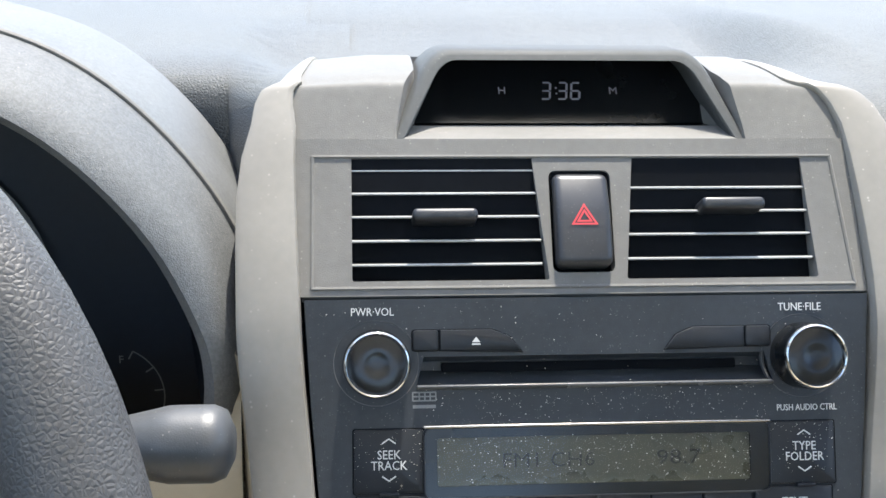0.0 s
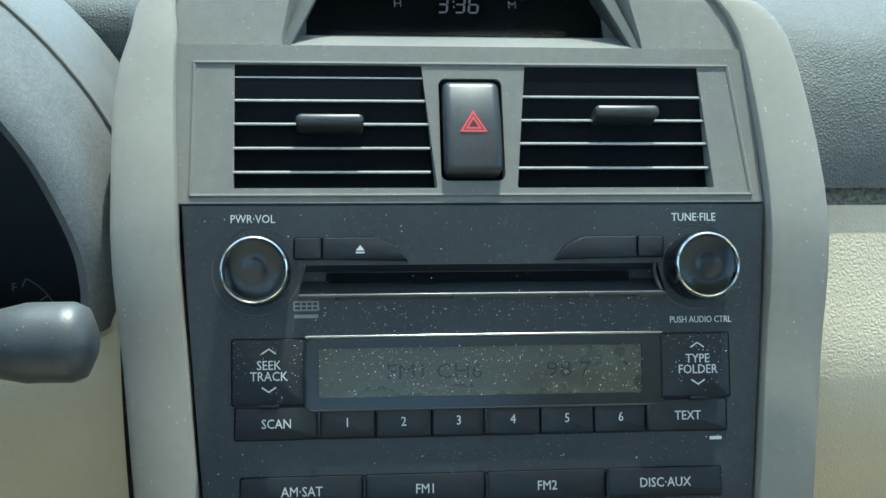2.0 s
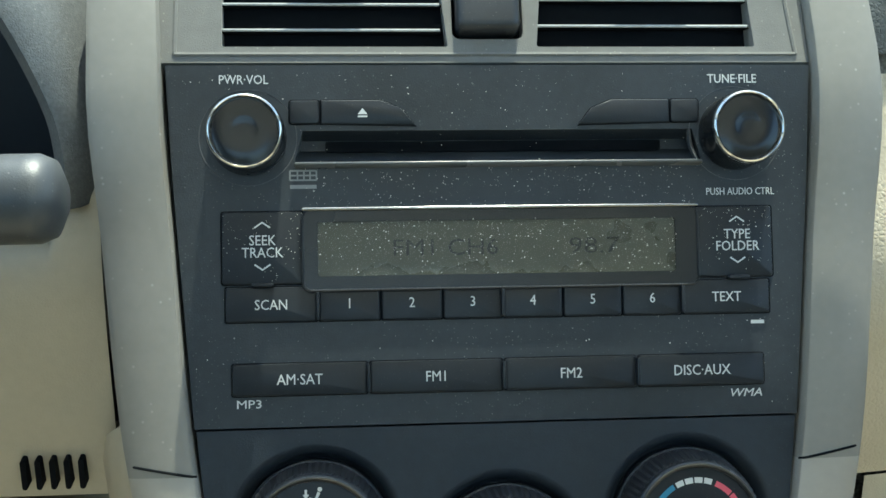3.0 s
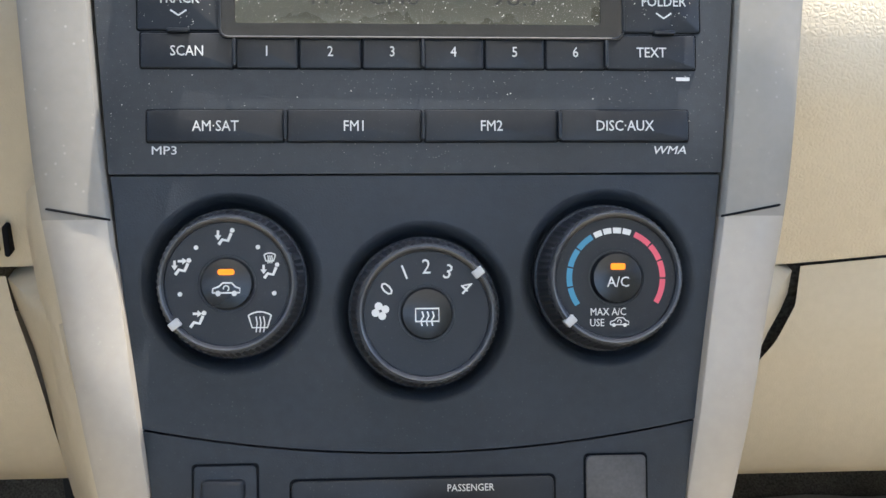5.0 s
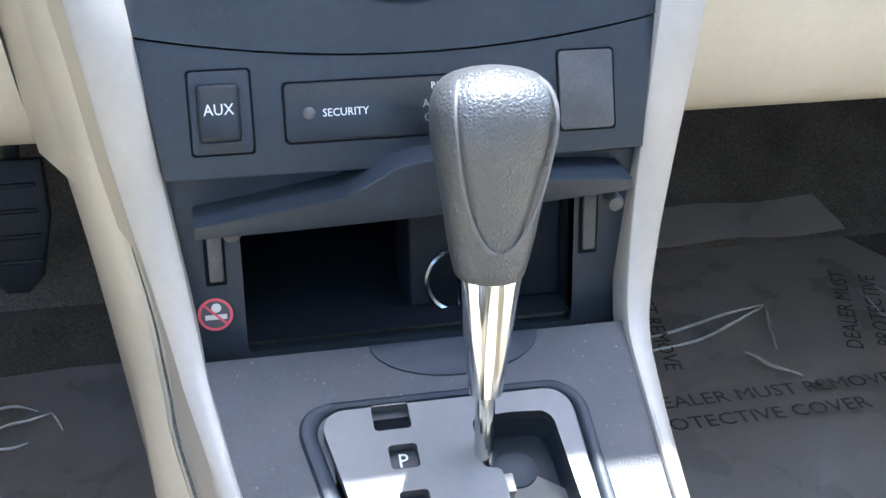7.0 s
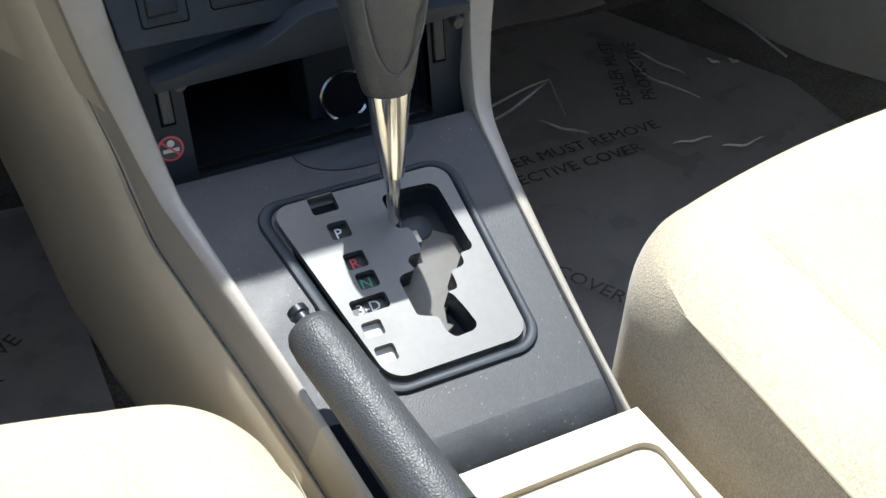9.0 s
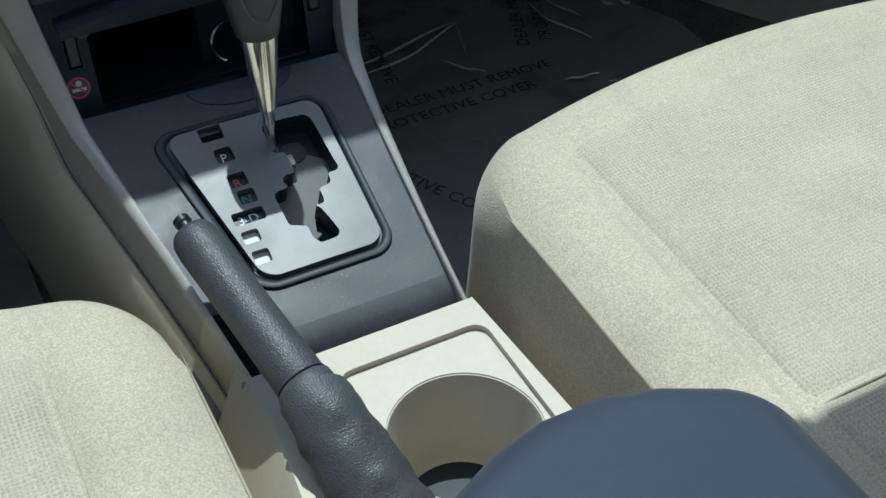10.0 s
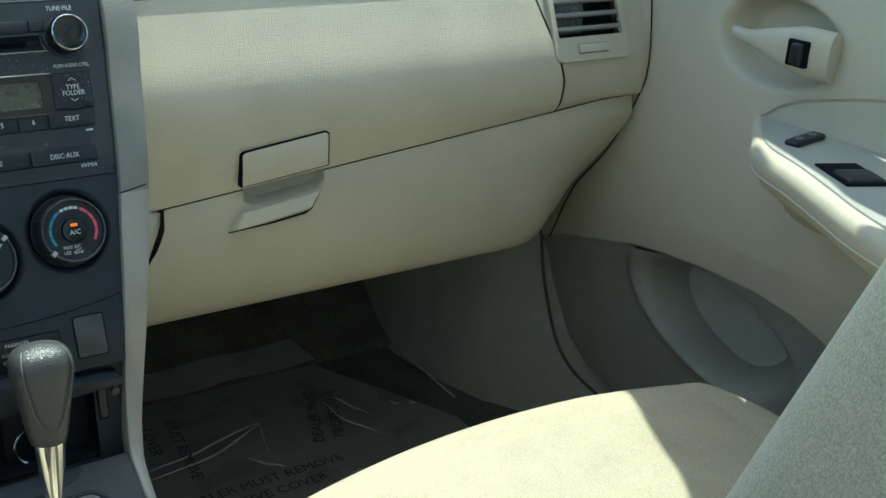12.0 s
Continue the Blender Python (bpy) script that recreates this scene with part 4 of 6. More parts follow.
for x, z, r in DISH:
    bm = bm_new()
    lathe(bm, [(r + 0.0080, -0.0002), (r + 0.0072, -0.0001), (r + 0.0060, 0.0006), (r + 0.0047, 0.0020), (r + 0.0037, 0.0042), (r + 0.0030, 0.0066), (r + 0.0024, 0.0074), (0.004, 0.0076)], 56, F @ Matrix.Translation((x, 0, z)), cap=False)
    part("knob_dish", bm, BLACK, hvac, "dished seat round a knob", 60)


def person_mark(bm, x, z, s, m, y, arrows=1, first=0):
    stroke(bm, [(x + 0.0019 * s, z + 0.0013 * s), (x + 0.0008 * s, z - 0.0012 * s), (x - 0.0010 * s, z - 0.0008 * s), (x - 0.0022 * s, z - 0.0024 * s)], 0.0010 * s, m, y)
    slab(bm, circle(x + 0.0022 * s, z + 0.0022 * s, 0.0008 * s, 8), y, y + 0.0003, m=m)
    for k in range(arrows):
        ax, az, tx, tz = ((x - 0.0024 * s, z + 0.0022 * s, 0.0, -0.0032 * s), (x - 0.0014 * s, z + 0.0020 * s, 0.0030 * s, 0.0))[k if arrows > 1 else first]
        ux, uz = (0.0, -1.0) if tx == 0 else (1.0, 0.0)
        mid = (ax + tx * 0.5, az + tz * 0.5)
        stroke(bm, [(ax, az), mid], 0.0008 * s, m, y)
        bm.faces.new([bm.verts.new(m @ Vector((px, y, pz))) for px, pz in ((mid[0] + uz * 0.0011 * s, mid[1] + ux * 0.0011 * s), (mid[0] - uz * 0.0011 * s, mid[1] - ux * 0.0011 * s), (ax + tx, az + tz))])


def climate_knob(x, z, r, angle, name):
    m = F @ Matrix.Translation((x, 0, z))
    bm = bm_new()
    lathe(bm, [(r + 0.0022, 0.006), (r + 0.0020, 0.0030), (r + 0.0012, 0.0026), (r - 0.0005, 0.003)], 56, m)
    k = part(name, bm, BLACK, hvac, "black rotary knob with white symbols")
    bm = bm_new()
    n = 132
    rings = []
    for rr, y, wob in ((r + 0.0012, 0.004, 0.0), (r + 0.0013, 0.000, 0.0003), (r - 0.0004, -0.0105, 0.0003), (r - 0.0008, -0.0118, 0.0)):
        rings.append([m @ Vector(((rr + (wob if j % 2 else -wob)) * math.cos(2 * math.pi * j / n), y, (rr + (wob if j % 2 else -wob)) * math.sin(2 * math.pi * j / n))) for j in range(n)])
    loft(bm, rings)
    part("grip", bm, HAZARD, k, "ribbed grip", 10)
    m = m @ Matrix.Translation((0, 0.003, 0))
    bm = bm_new()
    lathe(bm, [(r - 0.0008, -0.0142), (r - 0.0012, -0.0164), (r - 0.0024, -0.0172), (r - 0.0032, -0.0166), (r - 0.0034, -0.0154), (0.0098, -0.0154), (0.0096, -0.0142)], 56, m)
    part("dial", bm, BUTTON, k, "satin black dial")
    bm = bm_new()
    lathe(bm, [(r - 0.0011, -0.0163), (r - 0.0018, -0.0175), (r - 0.0024, -0.0172), (r - 0.0027, -0.0164)], 56, m, cap=False)
    part("dial_ring", bm, RINGS, k, "thin satin ring")
    bm = bm_new()
    lathe(bm, [(0.0092, -0.013), (0.0090, -0.0170), (0.0084, -0.0180), (0.0050, -0.0185), (0.0010, -0.0186)], 40, m)
    part("push_button", bm, GLOSS, k, "black push button")
    bm = bm_new()
    rbox(bm, (-0.0015, -0.0178, -0.0020), (0.0015, -0.0127, 0.0020), 0.0004, 2, m @ Matrix.Rotation(radians(angle), 4, "Y") @ Matrix.Translation((0, 0, r - 0.0022)))
    part("pointer", bm, POINTER, k, "white pointer")
    return k, m


YD, YB = -0.0156, -0.0189
k1, m1 = climate_knob(-0.0675, -0.1690, 0.0245, 232, "mode_knob")
bm = bm_new()
person_mark(bm, -0.0005, 0.0160, 1.05, m1, YD)
person_mark(bm, -0.0152, 0.0058, 1.05, m1, YD, 2)
person_mark(bm, -0.0102, -0.0122, 1.05, m1, YD, 1, 1)
person_mark(bm, 0.0148, 0.0042, 1.0, m1, YD)
for a in (50, 130, 8 - 20, 192):
    slab(bm, circle(0.0163 * math.cos(radians(a)), 0.0163 * math.sin(radians(a)), 0.0008, 10), YD, YD + 0.0003, m=m1)
for x, z, s in ((0.0110, -0.0125, 1.0), (0.0145, 0.0090, 0.5)):
    stroke(bm, arc(x, z - 0.004 * s, 0.0068 * s, 55, 125, 8), 0.0005, m1, YD)
    stroke(bm, [(x - 0.0039 * s, z + 0.0016 * s), (x - 0.0026 * s, z - 0.0026 * s), (x + 0.0026 * s, z - 0.0026 * s), (x + 0.0039 * s, z + 0.0016 * s)], 0.0005, m1, YD)
    for d in (-0.0013, 0, 0.0013):
        stroke(bm, [(x + d * s, z + 0.0012 * s), (x + d * s + 0.0004 * s, z - 0.001 * s), (x + d * s, z - 0.0042 * s)], 0.0004, m1, YD)
part("symbol_print", bm, PRINT, k1, "white air flow symbols", 0)


def car_mark(bm, x, z, s, m, y):
    stroke(bm, [(x - 0.0044 * s, z - 0.0010 * s), (x - 0.0042 * s, z + 0.0004 * s), (x - 0.0024 * s, z + 0.0010 * s), (x - 0.0010 * s, z + 0.0022 * s), (x + 0.0018 * s, z + 0.0022 * s), (x + 0.0030 * s, z + 0.0009 * s), (x + 0.0044 * s, z + 0.0004 * s), (x + 0.0044 * s, z - 0.0010 * s), (x - 0.0044 * s, z - 0.0010 * s)], 0.0005 * s, m, y)
    for d in (-0.0026, 0.0026):
        slab(bm, circle(x + d * s, z - 0.0012 * s, 0.0009 * s, 8), y, y + 0.0003, m=m)
    stroke(bm, arc(x, z + 0.0004 * s, 0.0009 * s, -60, 200, 8), 0.0004 * s, m, y)


bm = bm_new()
car_mark(bm, 0, -0.0020, 1.05, m1, YB)
part("symbol_print", bm, PRINT, k1, "", 0)
bm = bm_new()
slab(bm, rrect(-0.0028, 0.0028, 0.0030, 0.0050, 0.0009), YB - 0.0003, YB + 0.001, m=m1)
part("indicator", bm, AMBER, k1, "lit amber indicator")

k2, m2 = climate_knob(0.0008, -0.1800, 0.0250, 52, "fan_knob")
for k, a in enumerate((148, 118, 90, 62, 33)):
    mm = m2 @ Matrix.Translation((0.0160 * math.cos(radians(a)), 0, 0.0160 * math.sin(radians(a)))) @ Matrix.Rotation(radians(90 - a) * 0.75, 4, "Y")
    lettering("legend", str(k), 0.0073, mm, PRINT, k2, 0, 0, YD - 0.0002, 0.9)
bm = bm_new()
for a in range(4):
    t = radians(90 * a + 20)
    slab(bm, circle(-0.0160 + 0.0018 * math.cos(t), 0.0010 + 0.0018 * math.sin(t), 0.0014, 10), YD, YD + 0.0003, m=m2)
x, z = 0.0, -0.0008
stroke(bm, [(x - 0.0040, z - 0.0018), (x - 0.0040, z + 0.0026), (x + 0.0040, z + 0.0026), (x + 0.0040, z - 0.0018), (x - 0.0040, z - 0.0018)], 0.0005, m2, YB)
for d in (-0.0018, 0, 0.0018):
    stroke(bm, [(x + d, z + 0.0016), (x + d + 0.0005, z), (x + d - 0.0004, z - 0.0016), (x + d, z - 0.0034)], 0.0005, m2, YB)
part("symbol_print", bm, PRINT, k2, "white fan and rear heater symbols", 0)

k3, m3 = climate_knob(0.0675, -0.1683, 0.0245, 228, "temperature_knob")
for a0, a1, mat in ((142, 120, BLUE), (166, 144, BLUE), (190, 168, BLUE), (214, 192, BLUE), (117, 107, PRINT), (105, 95, PRINT), (93, 83, PRINT), (81, 71, PRINT), (66, 44, PINK), (42, 22, PINK), (20, 0, PINK), (-2, -32, PINK)):
    bm = bm_new()
    stroke(bm, arc(0, 0, 0.0166, a0, a1, 8), 0.0020, m3, YD)
    part("scale_mark", bm, mat, k3, "", 0)
lettering("legend", "A/C", 0.0051, m3, PRINT, k3, 0.0, -0.0016, YB - 0.0002, 0.95)
lettering("legend", "MAX A/C", 0.0037, m3, PRINT, k3, -0.0030, -0.0120, YD - 0.0002, 0.85)
lettering("legend", "USE", 0.0037, m3, PRINT, k3, -0.0070, -0.0158, YD - 0.0002, 0.85)
bm = bm_new()
car_mark(bm, 0.0010, -0.0157, 0.75, m3, YD)
part("symbol_print", bm, PRINT, k3, "", 0)
bm = bm_new()
slab(bm, rrect(-0.0025, 0.0025, 0.0028, 0.0050, 0.0006), YB - 0.0003, YB + 0.001, m=m3)
part("indicator", bm, AMBER, k3, "lit amber indicator")

# ---- lower switch panel ----
lowp = thing("switch_panel", "black lower panel with auxiliary socket cover and security light", "switch panel")
bm = bm_new()
slab(bm, [(x, z - 0.0008) for x, z in low] + [(-0.0918, -0.2715), (0.0, -0.2722), (0.0918, -0.2708)], 0.0000, 0.012, 0.0006, F)
part("panel", bm, BLACK, lowp, "matt black panel")


def inset(name, x0, x1, z0, z1, parent, mat, rise=0.0010, r=0.0022, label=""):
    bm = bm_new()
    slab(bm, rrect(x0 - 0.0008, x1 + 0.0008, z0 - 0.0008, z1 + 0.0008, r), -0.0003, 0.004, m=F)
    g = part("recess_line", bm, DARKHOLE, parent)
    bm = bm_new()
    slab(bm, rrect(x0, x1, z0, z1, r), -rise, 0.004, 0.0005, F)
    return part(name, bm, mat, parent, label)


aux = inset("aux_cover", -0.0808, -0.0590, -0.2628, -0.2330, lowp, BLACK, 0.0010, 0.0015)
bm = bm_new()
rbox(bm, (-0.0783, -0.0042, -0.2585), (-0.0628, 0.002, -0.2375), 0.002, 3, F)
part("flap", bm, BUTTON, aux, "black hinged flap")
bm = bm_new()
loft(bm, [[F @ Vector((x, y, z)) for y, z in ((-0.0012, -0.2625), (-0.0030, -0.2590), (-0.0012, -0.2560))] for x in (-0.0785, -0.0628)], closed=False)
part("finger_rest", bm, BLACK, aux)
lettering("legend", "AUX", 0.0058, F, PRINT, aux, -0.0706, -0.2470, -0.0046, 0.9)
sec = inset("security_plate", -0.0468, 0.0465, -0.2604, -0.2390, lowp, BUTTON, 0.0010, 0.0022, "satin black security plate")
lettering("legend", "SECURITY", 0.0041, F, PRINT, sec, -0.0245, -0.2503, -0.0014, 0.95)
bm = bm_new()
lathe(bm, [(0.0023, 0.001), (0.0023, -0.0013), (0.0016, -0.0019), (0.0005, -0.0021)], 16, F @ Matrix.Translation((-0.0380, 0, -0.2500)))
part("light", bm, LAMPGREY, sec, "unlit grey warning light")
lettering("legend", "PASSENGER", 0.0036, F, PRINT, sec, 0.0165, -0.2425, -0.0014, 0.9)
lettering("legend", "AIR BAG", 0.0044, F, DULL_PRINT, sec, 0.012, -0.2490, -0.0014, 0.9)
lettering("legend", "OFF ON", 0.0044, F, DULL_PRINT, sec, 0.012, -0.2542, -0.0014, 0.9)
blank = inset("blank_cover", 0.0583, 0.0800, -0.2622, -0.2322, lowp, BLANK, 0.0012, 0.0018, "worn grey-black blank cover")

# ---- storage pocket under the switch panel ----
pocket = thing("storage_pocket", "open black storage pocket with a raised lid and power socket", "storage pocket")
PK = Matrix.Translation((0, -0.0985, 0.4045)) @ Matrix.Rotation(radians(-10), 4, "X")
bm = bm_new()
holed(bm, [(-0.0925, 0.040), (-0.086, -0.045), (0.086, -0.045), (0.0925, 0.040)], [rrect(-0.0665, 0.0675, -0.0325, 0.030, 0.002)], -0.0005, 0.006, PK)
part("pocket_frame", bm, BLACK, pocket, "matt black frame")
bm = bm_new()
for q in (((-0.0665, 0, -0.0285), (-0.0665, 0.13, -0.020), (-0.0665, 0.13, 0.03), (-0.0665, 0, 0.03)), ((0.0675, 0, -0.0285), (0.0675, 0.13, -0.020), (0.0675, 0.13, 0.03), (0.0675, 0, 0.03)),
          ((-0.0665, 0, -0.0285), (0.0675, 0, -0.0285), (0.0675, 0.13, -0.020), (-0.0665, 0.13, -0.020)), ((-0.0665, 0.13, -0.020), (0.0675, 0.13, -0.020), (0.0675, 0.13, 0.03), (-0.0665, 0.13, 0.03)),
          ((-0.0665, 0, 0.03), (0.0675, 0, 0.03), (0.0675, 0.13, 0.03), (-0.0665, 0.13, 0.03))):
    bm.faces.new([bm.verts.new(PK @ Vector(p)) for p in q])
part("pocket_box", bm, POCKET, pocket, "smooth black pocket lining", 0)
bm = bm_new()
rbox(bm, (0.002, 0.016, -0.027), (0.0675, 0.05, 0.03), 0.002, 2, PK)
part("socket_block", bm, POCKET, pocket, "black socket panel")
bm = bm_new()
sm = PK @ Matrix.Translation((0.0230, 0.016, -0.016))
lathe(bm, [(0.0150, 0.001), (0.0150, -0.0016), (0.0140, -0.0024), (0.0128, -0.0016), (0.0126, 0.001)], 40, sm, cap=False)
part("socket_ring", bm, RINGMETAL, pocket, "chrome power socket ring")
bm = bm_new()
lathe(bm, [(0.0127, -0.0012), (0.0120, -0.0008), (0.0010, -0.0006)], 32, sm)
part("socket_well", bm, DARKHOLE, pocket)
bm = bm_new()
lid = [(-0.083, 0.4290), (-0.083, 0.4335), (-0.05, 0.4385), (-0.028, 0.4420), (-0.019, 0.4465), (-0.010, 0.4520), (0.0, 0.4545), (0.015, 0.4550), (0.028, 0.4520), (0.036, 0.4460), (0.045, 0.4430), (0.070, 0.4420), (0.0845, 0.4405), (0.0850, 0.4360), (0.05, 0.4335), (0.0, 0.4310), (-0.05, 0.4295)]
slab(bm, lid, -0.113, -0.045, 0.0012)
flap = part("lid", bm, BLACK, pocket, "black lid with a finger pull, raised")
for x in (-0.0765, 0.0735):
    bm = bm_new()
    slab(bm, rrect(x - 0.0040, x + 0.0040, -0.003, 0.024, 0.0006), -0.0009, 0.002, m=PK)
    part("hinge_slot", bm, DARKHOLE, pocket)
    bm = bm_new()
    rbox(bm, (x - 0.0026, -0.0022, -0.0012), (x + 0.0030, 0.001, 0.024), 0.0006, 2, PK)
    part("hinge_arm", bm, BLANK, pocket, "grey hinge arm")
    bm = bm_new()
    lathe(bm, [(0.0035, 0.003), (0.0035, -0.003), (0.0028, -0.004)], 16, Matrix.Translation((x + 0.007, -0.104, 0.4275)))
    part("hinge_pin", bm, BLANK, pocket)

sticker = thing("no_smoking_sticker", "round red no-smoking sticker on the pocket frame", "sticker")
SX, SZ, SR = -0.0780, -0.0148, 0.0068
bm = bm_new()
slab(bm, circle(SX, SZ, SR, 32), -0.0009, -0.0006, m=PK)
part("backing_disc", bm, MATINK, sticker)
bm = bm_new()
stroke(bm, arc(SX, SZ, SR - 0.0006, 0, 360, 40), 0.0011, PK, -0.0013)
stroke(bm, [(SX - 0.0044, SZ + 0.0044), (SX + 0.0044, SZ - 0.0044)], 0.0010, PK, -0.0013)
part("ban_ring", bm, PINK, sticker, "red ring and bar", 0)
bm = bm_new()
slab(bm, circle(SX + 0.0005, SZ + 0.0026, 0.0019, 14), -0.0011, -0.0009, m=PK)
slab(bm, [(SX - 0.0040, SZ - 0.0022), (SX + 0.0044, SZ - 0.0022), (SX + 0.0044, SZ - 0.0002), (SX - 0.0040, SZ - 0.0002)], -0.0011, -0.0009, m=PK)
part("pictogram", bm, PRINT, sticker, "", 0)

# ---- centre console ----
SLOPE = 19.08
CM = Matrix.Translation((0, -0.1218, 0.3805)) @ Matrix.Rotation(radians(SLOPE), 4, "X") @ Matrix.Rotation(radians(-90), 4, "X")
console = thing("centre_console", "beige centre console with black selector panel and cup holder", "console")
SLOT = [(0.0112, -0.0400), (0.0140, -0.0388), (0.0264, -0.0382), (0.0390, -0.0392), (0.0419, -0.0430), (0.0431, -0.0758), (0.0437, -0.0812), (0.0415, -0.0832), (0.0360, -0.0832),
        (0.0356, -0.0850), (0.0354, -0.0890), (0.0335, -0.0905), (0.0265, -0.0915), (0.0268, -0.0945), (0.0264, -0.1000), (0.0250, -0.1018), (0.0195, -0.1015), (0.0221, -0.1035), (0.0246, -0.1125), (0.0266, -0.1222), (0.0240, -0.1252), (0.0134, -0.1258), (0.0104, -0.1208), (0.0104, -0.1128),
        (0.0008, -0.1088), (0.0003, -0.0875), (0.0029, -0.0854), (0.0092, -0.0852), (0.0105, -0.0838), (0.0088, -0.0814), (0.0092, -0.0781), (0.0120, -0.0764), (0.0178, -0.0768), (0.0182, -0.0690), (0.0175, -0.0610), (0.0125, -0.0603), (0.0112, -0.0585)]


def rounded(pts, radii=(0.0011, 0.0005)):
    """Cuts the corners of an outline by set lengths."""
    for r in radii:
        out = []
        for k, a in enumerate(pts):
            b = Vector(pts[(k + 1) % len(pts)])
            a = Vector(a)
            f = min(r / max((b - a).length, 1e-6), 0.36)
            out += [tuple(a.lerp(b, f)), tuple(b.lerp(a, f))]
        pts = out
    return pts


SLOT = rounded(SLOT)


def skew2(pts):
    """The plate narrows towards the rear on the driver's side."""
    return [(x + (z + 0.03) * (-0.19 if x < 0 else 0.02), z) for x, z in pts]


def skew(pts):
    return [(x + (z + 0.03) * 0.05, z) for x, z in pts]


bm = bm_new()
holed(bm, [(-0.0832, 0.001), (0.0832, 0.001), (0.0805, -0.034), (0.0725, -0.168), (-0.0560, -0.168), (-0.0790, -0.034)], [skew(rrect(-0.040, 0.047, -0.128, -0.033, 0.006))], 0.0, 0.006, CM)
part("selector_surround", bm, SCUFF, console, "scuffed black selector surround")
# rolled rear end of the black panel
bm = bm_new()
roll = [(-0.168, 0.0), (-0.176, -0.0006), (-0.184, -0.003), (-0.190, -0.008), (-0.192, -0.016)]
loft(bm, [[CM @ Vector((x0 + (x1 - x0) * k / 8, -h, s)) for k in range(9)] for (s, h), x0, x1 in zip(roll, (-0.0560, -0.0548, -0.0538, -0.0530, -0.0528), (0.0725, 0.0722, 0.0720, 0.0718, 0.0718))], closed=False)
part("surround_end", bm, SCUFF, console, "", 60)
bm = bm_new()
loft(bm, [[Vector((x, y, z)) for y, z in ((-0.10, 0.345), (-0.32, 0.275))] for x in (-0.075, 0.075)], closed=False)
part("under_tray", bm, GREY, console, "grey tray under the selector gate")
# shallow round step in front of the selector plate
bm = bm_new()
slab(bm, [(0.013 + 0.034 * math.cos(radians(a)), 0.001 + 0.018 * math.sin(radians(a))) for a in range(180, 361, 12)], -0.0007, 0.002, 0.0004, CM)
part("finger_step", bm, BLACK, console)
# sides of the console
for side in (-1, 1):
    tmp, edge = strip_mesh(side, 92 if side > 0 else 70, 160, 40)
    tmp.free()
    bm = bm_new()
    rings = []
    for k, ring in enumerate(edge):
        f = min(max((k - 14) / 12, 0), 1)      # the groove opens gradually
        e = ring[-1] + Vector((side * -0.0005, 0, 0.002))
        low = e.z - 0.09
        if side > 0:
            rings.append([e, e + Vector((0.001, 0.004, -0.03)), Vector((e.x + 0.002, e.y + 0.012, low - 0.02)), Vector((e.x + 0.004, e.y + 0.012, 0.09))])
        else:
            rings.append([e + Vector((0.002, 0, 0.004)), e + Vector((-0.0010, 0.001, -0.0005 - 0.0035 * f)), e + Vector((-0.0035, 0.001, -0.0015 - 0.0020 * f)), e + Vector((-0.0045, 0.001, -0.0025 + 0.0020 * f)), e + Vector((-0.010, 0.006, -0.008)), e + Vector((-0.015, 0.018, -0.025)), e + Vector((-0.019, 0.07, -0.09)), Vector((e.x - 0.024, e.y + 0.07 + (e.z - 0.09) * 0.45, max(e.z - 0.30, 0.09)))])
    loft(bm, rings, closed=False)
    part("side_panel", bm, BEIGE_FINE, console, "smooth beige side panel", 60)
    if side < 0:
        bm = bm_new()
        tube(bm, [r[1] + Vector((-0.001, 0, 0.0006)) for r in rings[14:]], [0.0007 * min(1.0, 0.1 + k / 10) for k in range(len(rings) - 14)], 6)
        part("panel_groove", bm, CARPET, console, "dark groove between strip and side panel")
bm = bm_new()
slab(bm, [(-0.0590, -0.1470), (-0.0545, -0.1475), (-0.0520, -0.1620), (-0.0470, -0.1900), (-0.0565, -0.1900), (-0.0575, -0.1640)], -0.0035, 0.004, 0.0006, CM)
part("end_plug", bm, DARKHOLE, console, "black plug beside the strip's end")
# rear part with the cup holder
TZ = 0.3245
cupc, cupr = (0.0295, -0.384), 0.0412
CT = Matrix.Translation((0, 0, TZ)) @ Matrix.Rotation(radians(-90), 4, "X")
well = rrect(-0.0145, 0.0735, -0.475, -0.3215, 0.009)
bm = bm_new()
holed(bm, [(-0.0575, -0.2985), (-0.056, -0.2985), (-0.055, -0.303), (0.0775, -0.303), (0.090, -0.50), (0.090, -0.95), (-0.085, -0.95), (-0.072, -0.50), (-0.0545, -0.335)], [well], 0.0, 0.004, CT)
part("tray_top", bm, BEIGE_FINE, console, "beige top rim of the cup holder")
bm = bm_new()
holed(bm, well, [circle(cupc[0], cupc[1], cupr, 48)], 0.004, 0.007, CT)
part("tray_floor", bm, BEIGE_FINE, console, "beige recessed tray")
bm = bm_new()
m = CT @ Matrix.Translation((cupc[0], 0, cupc[1]))
lathe(bm, [(cupr + 0.001, 0.0042), (cupr - 0.0008, 0.0050), (cupr - 0.002, 0.010), (cupr - 0.006, 0.066), (cupr - 0.010, 0.071), (0.004, 0.072)], 56, m, cap=False)
bmesh.ops.reverse_faces(bm, faces=bm.faces)
part("cup_well", bm, BEIGE_FINE, console, "deep round beige cup holder", 50)
bm = bm_new()
slab(bm, circle(cupc[0], cupc[1], cupr - 0.009, 40), 0.069, 0.073, m=CT)
part("cup_mat", bm, BLACK, console, "dark rubber cup mat")
bm = bm_new()
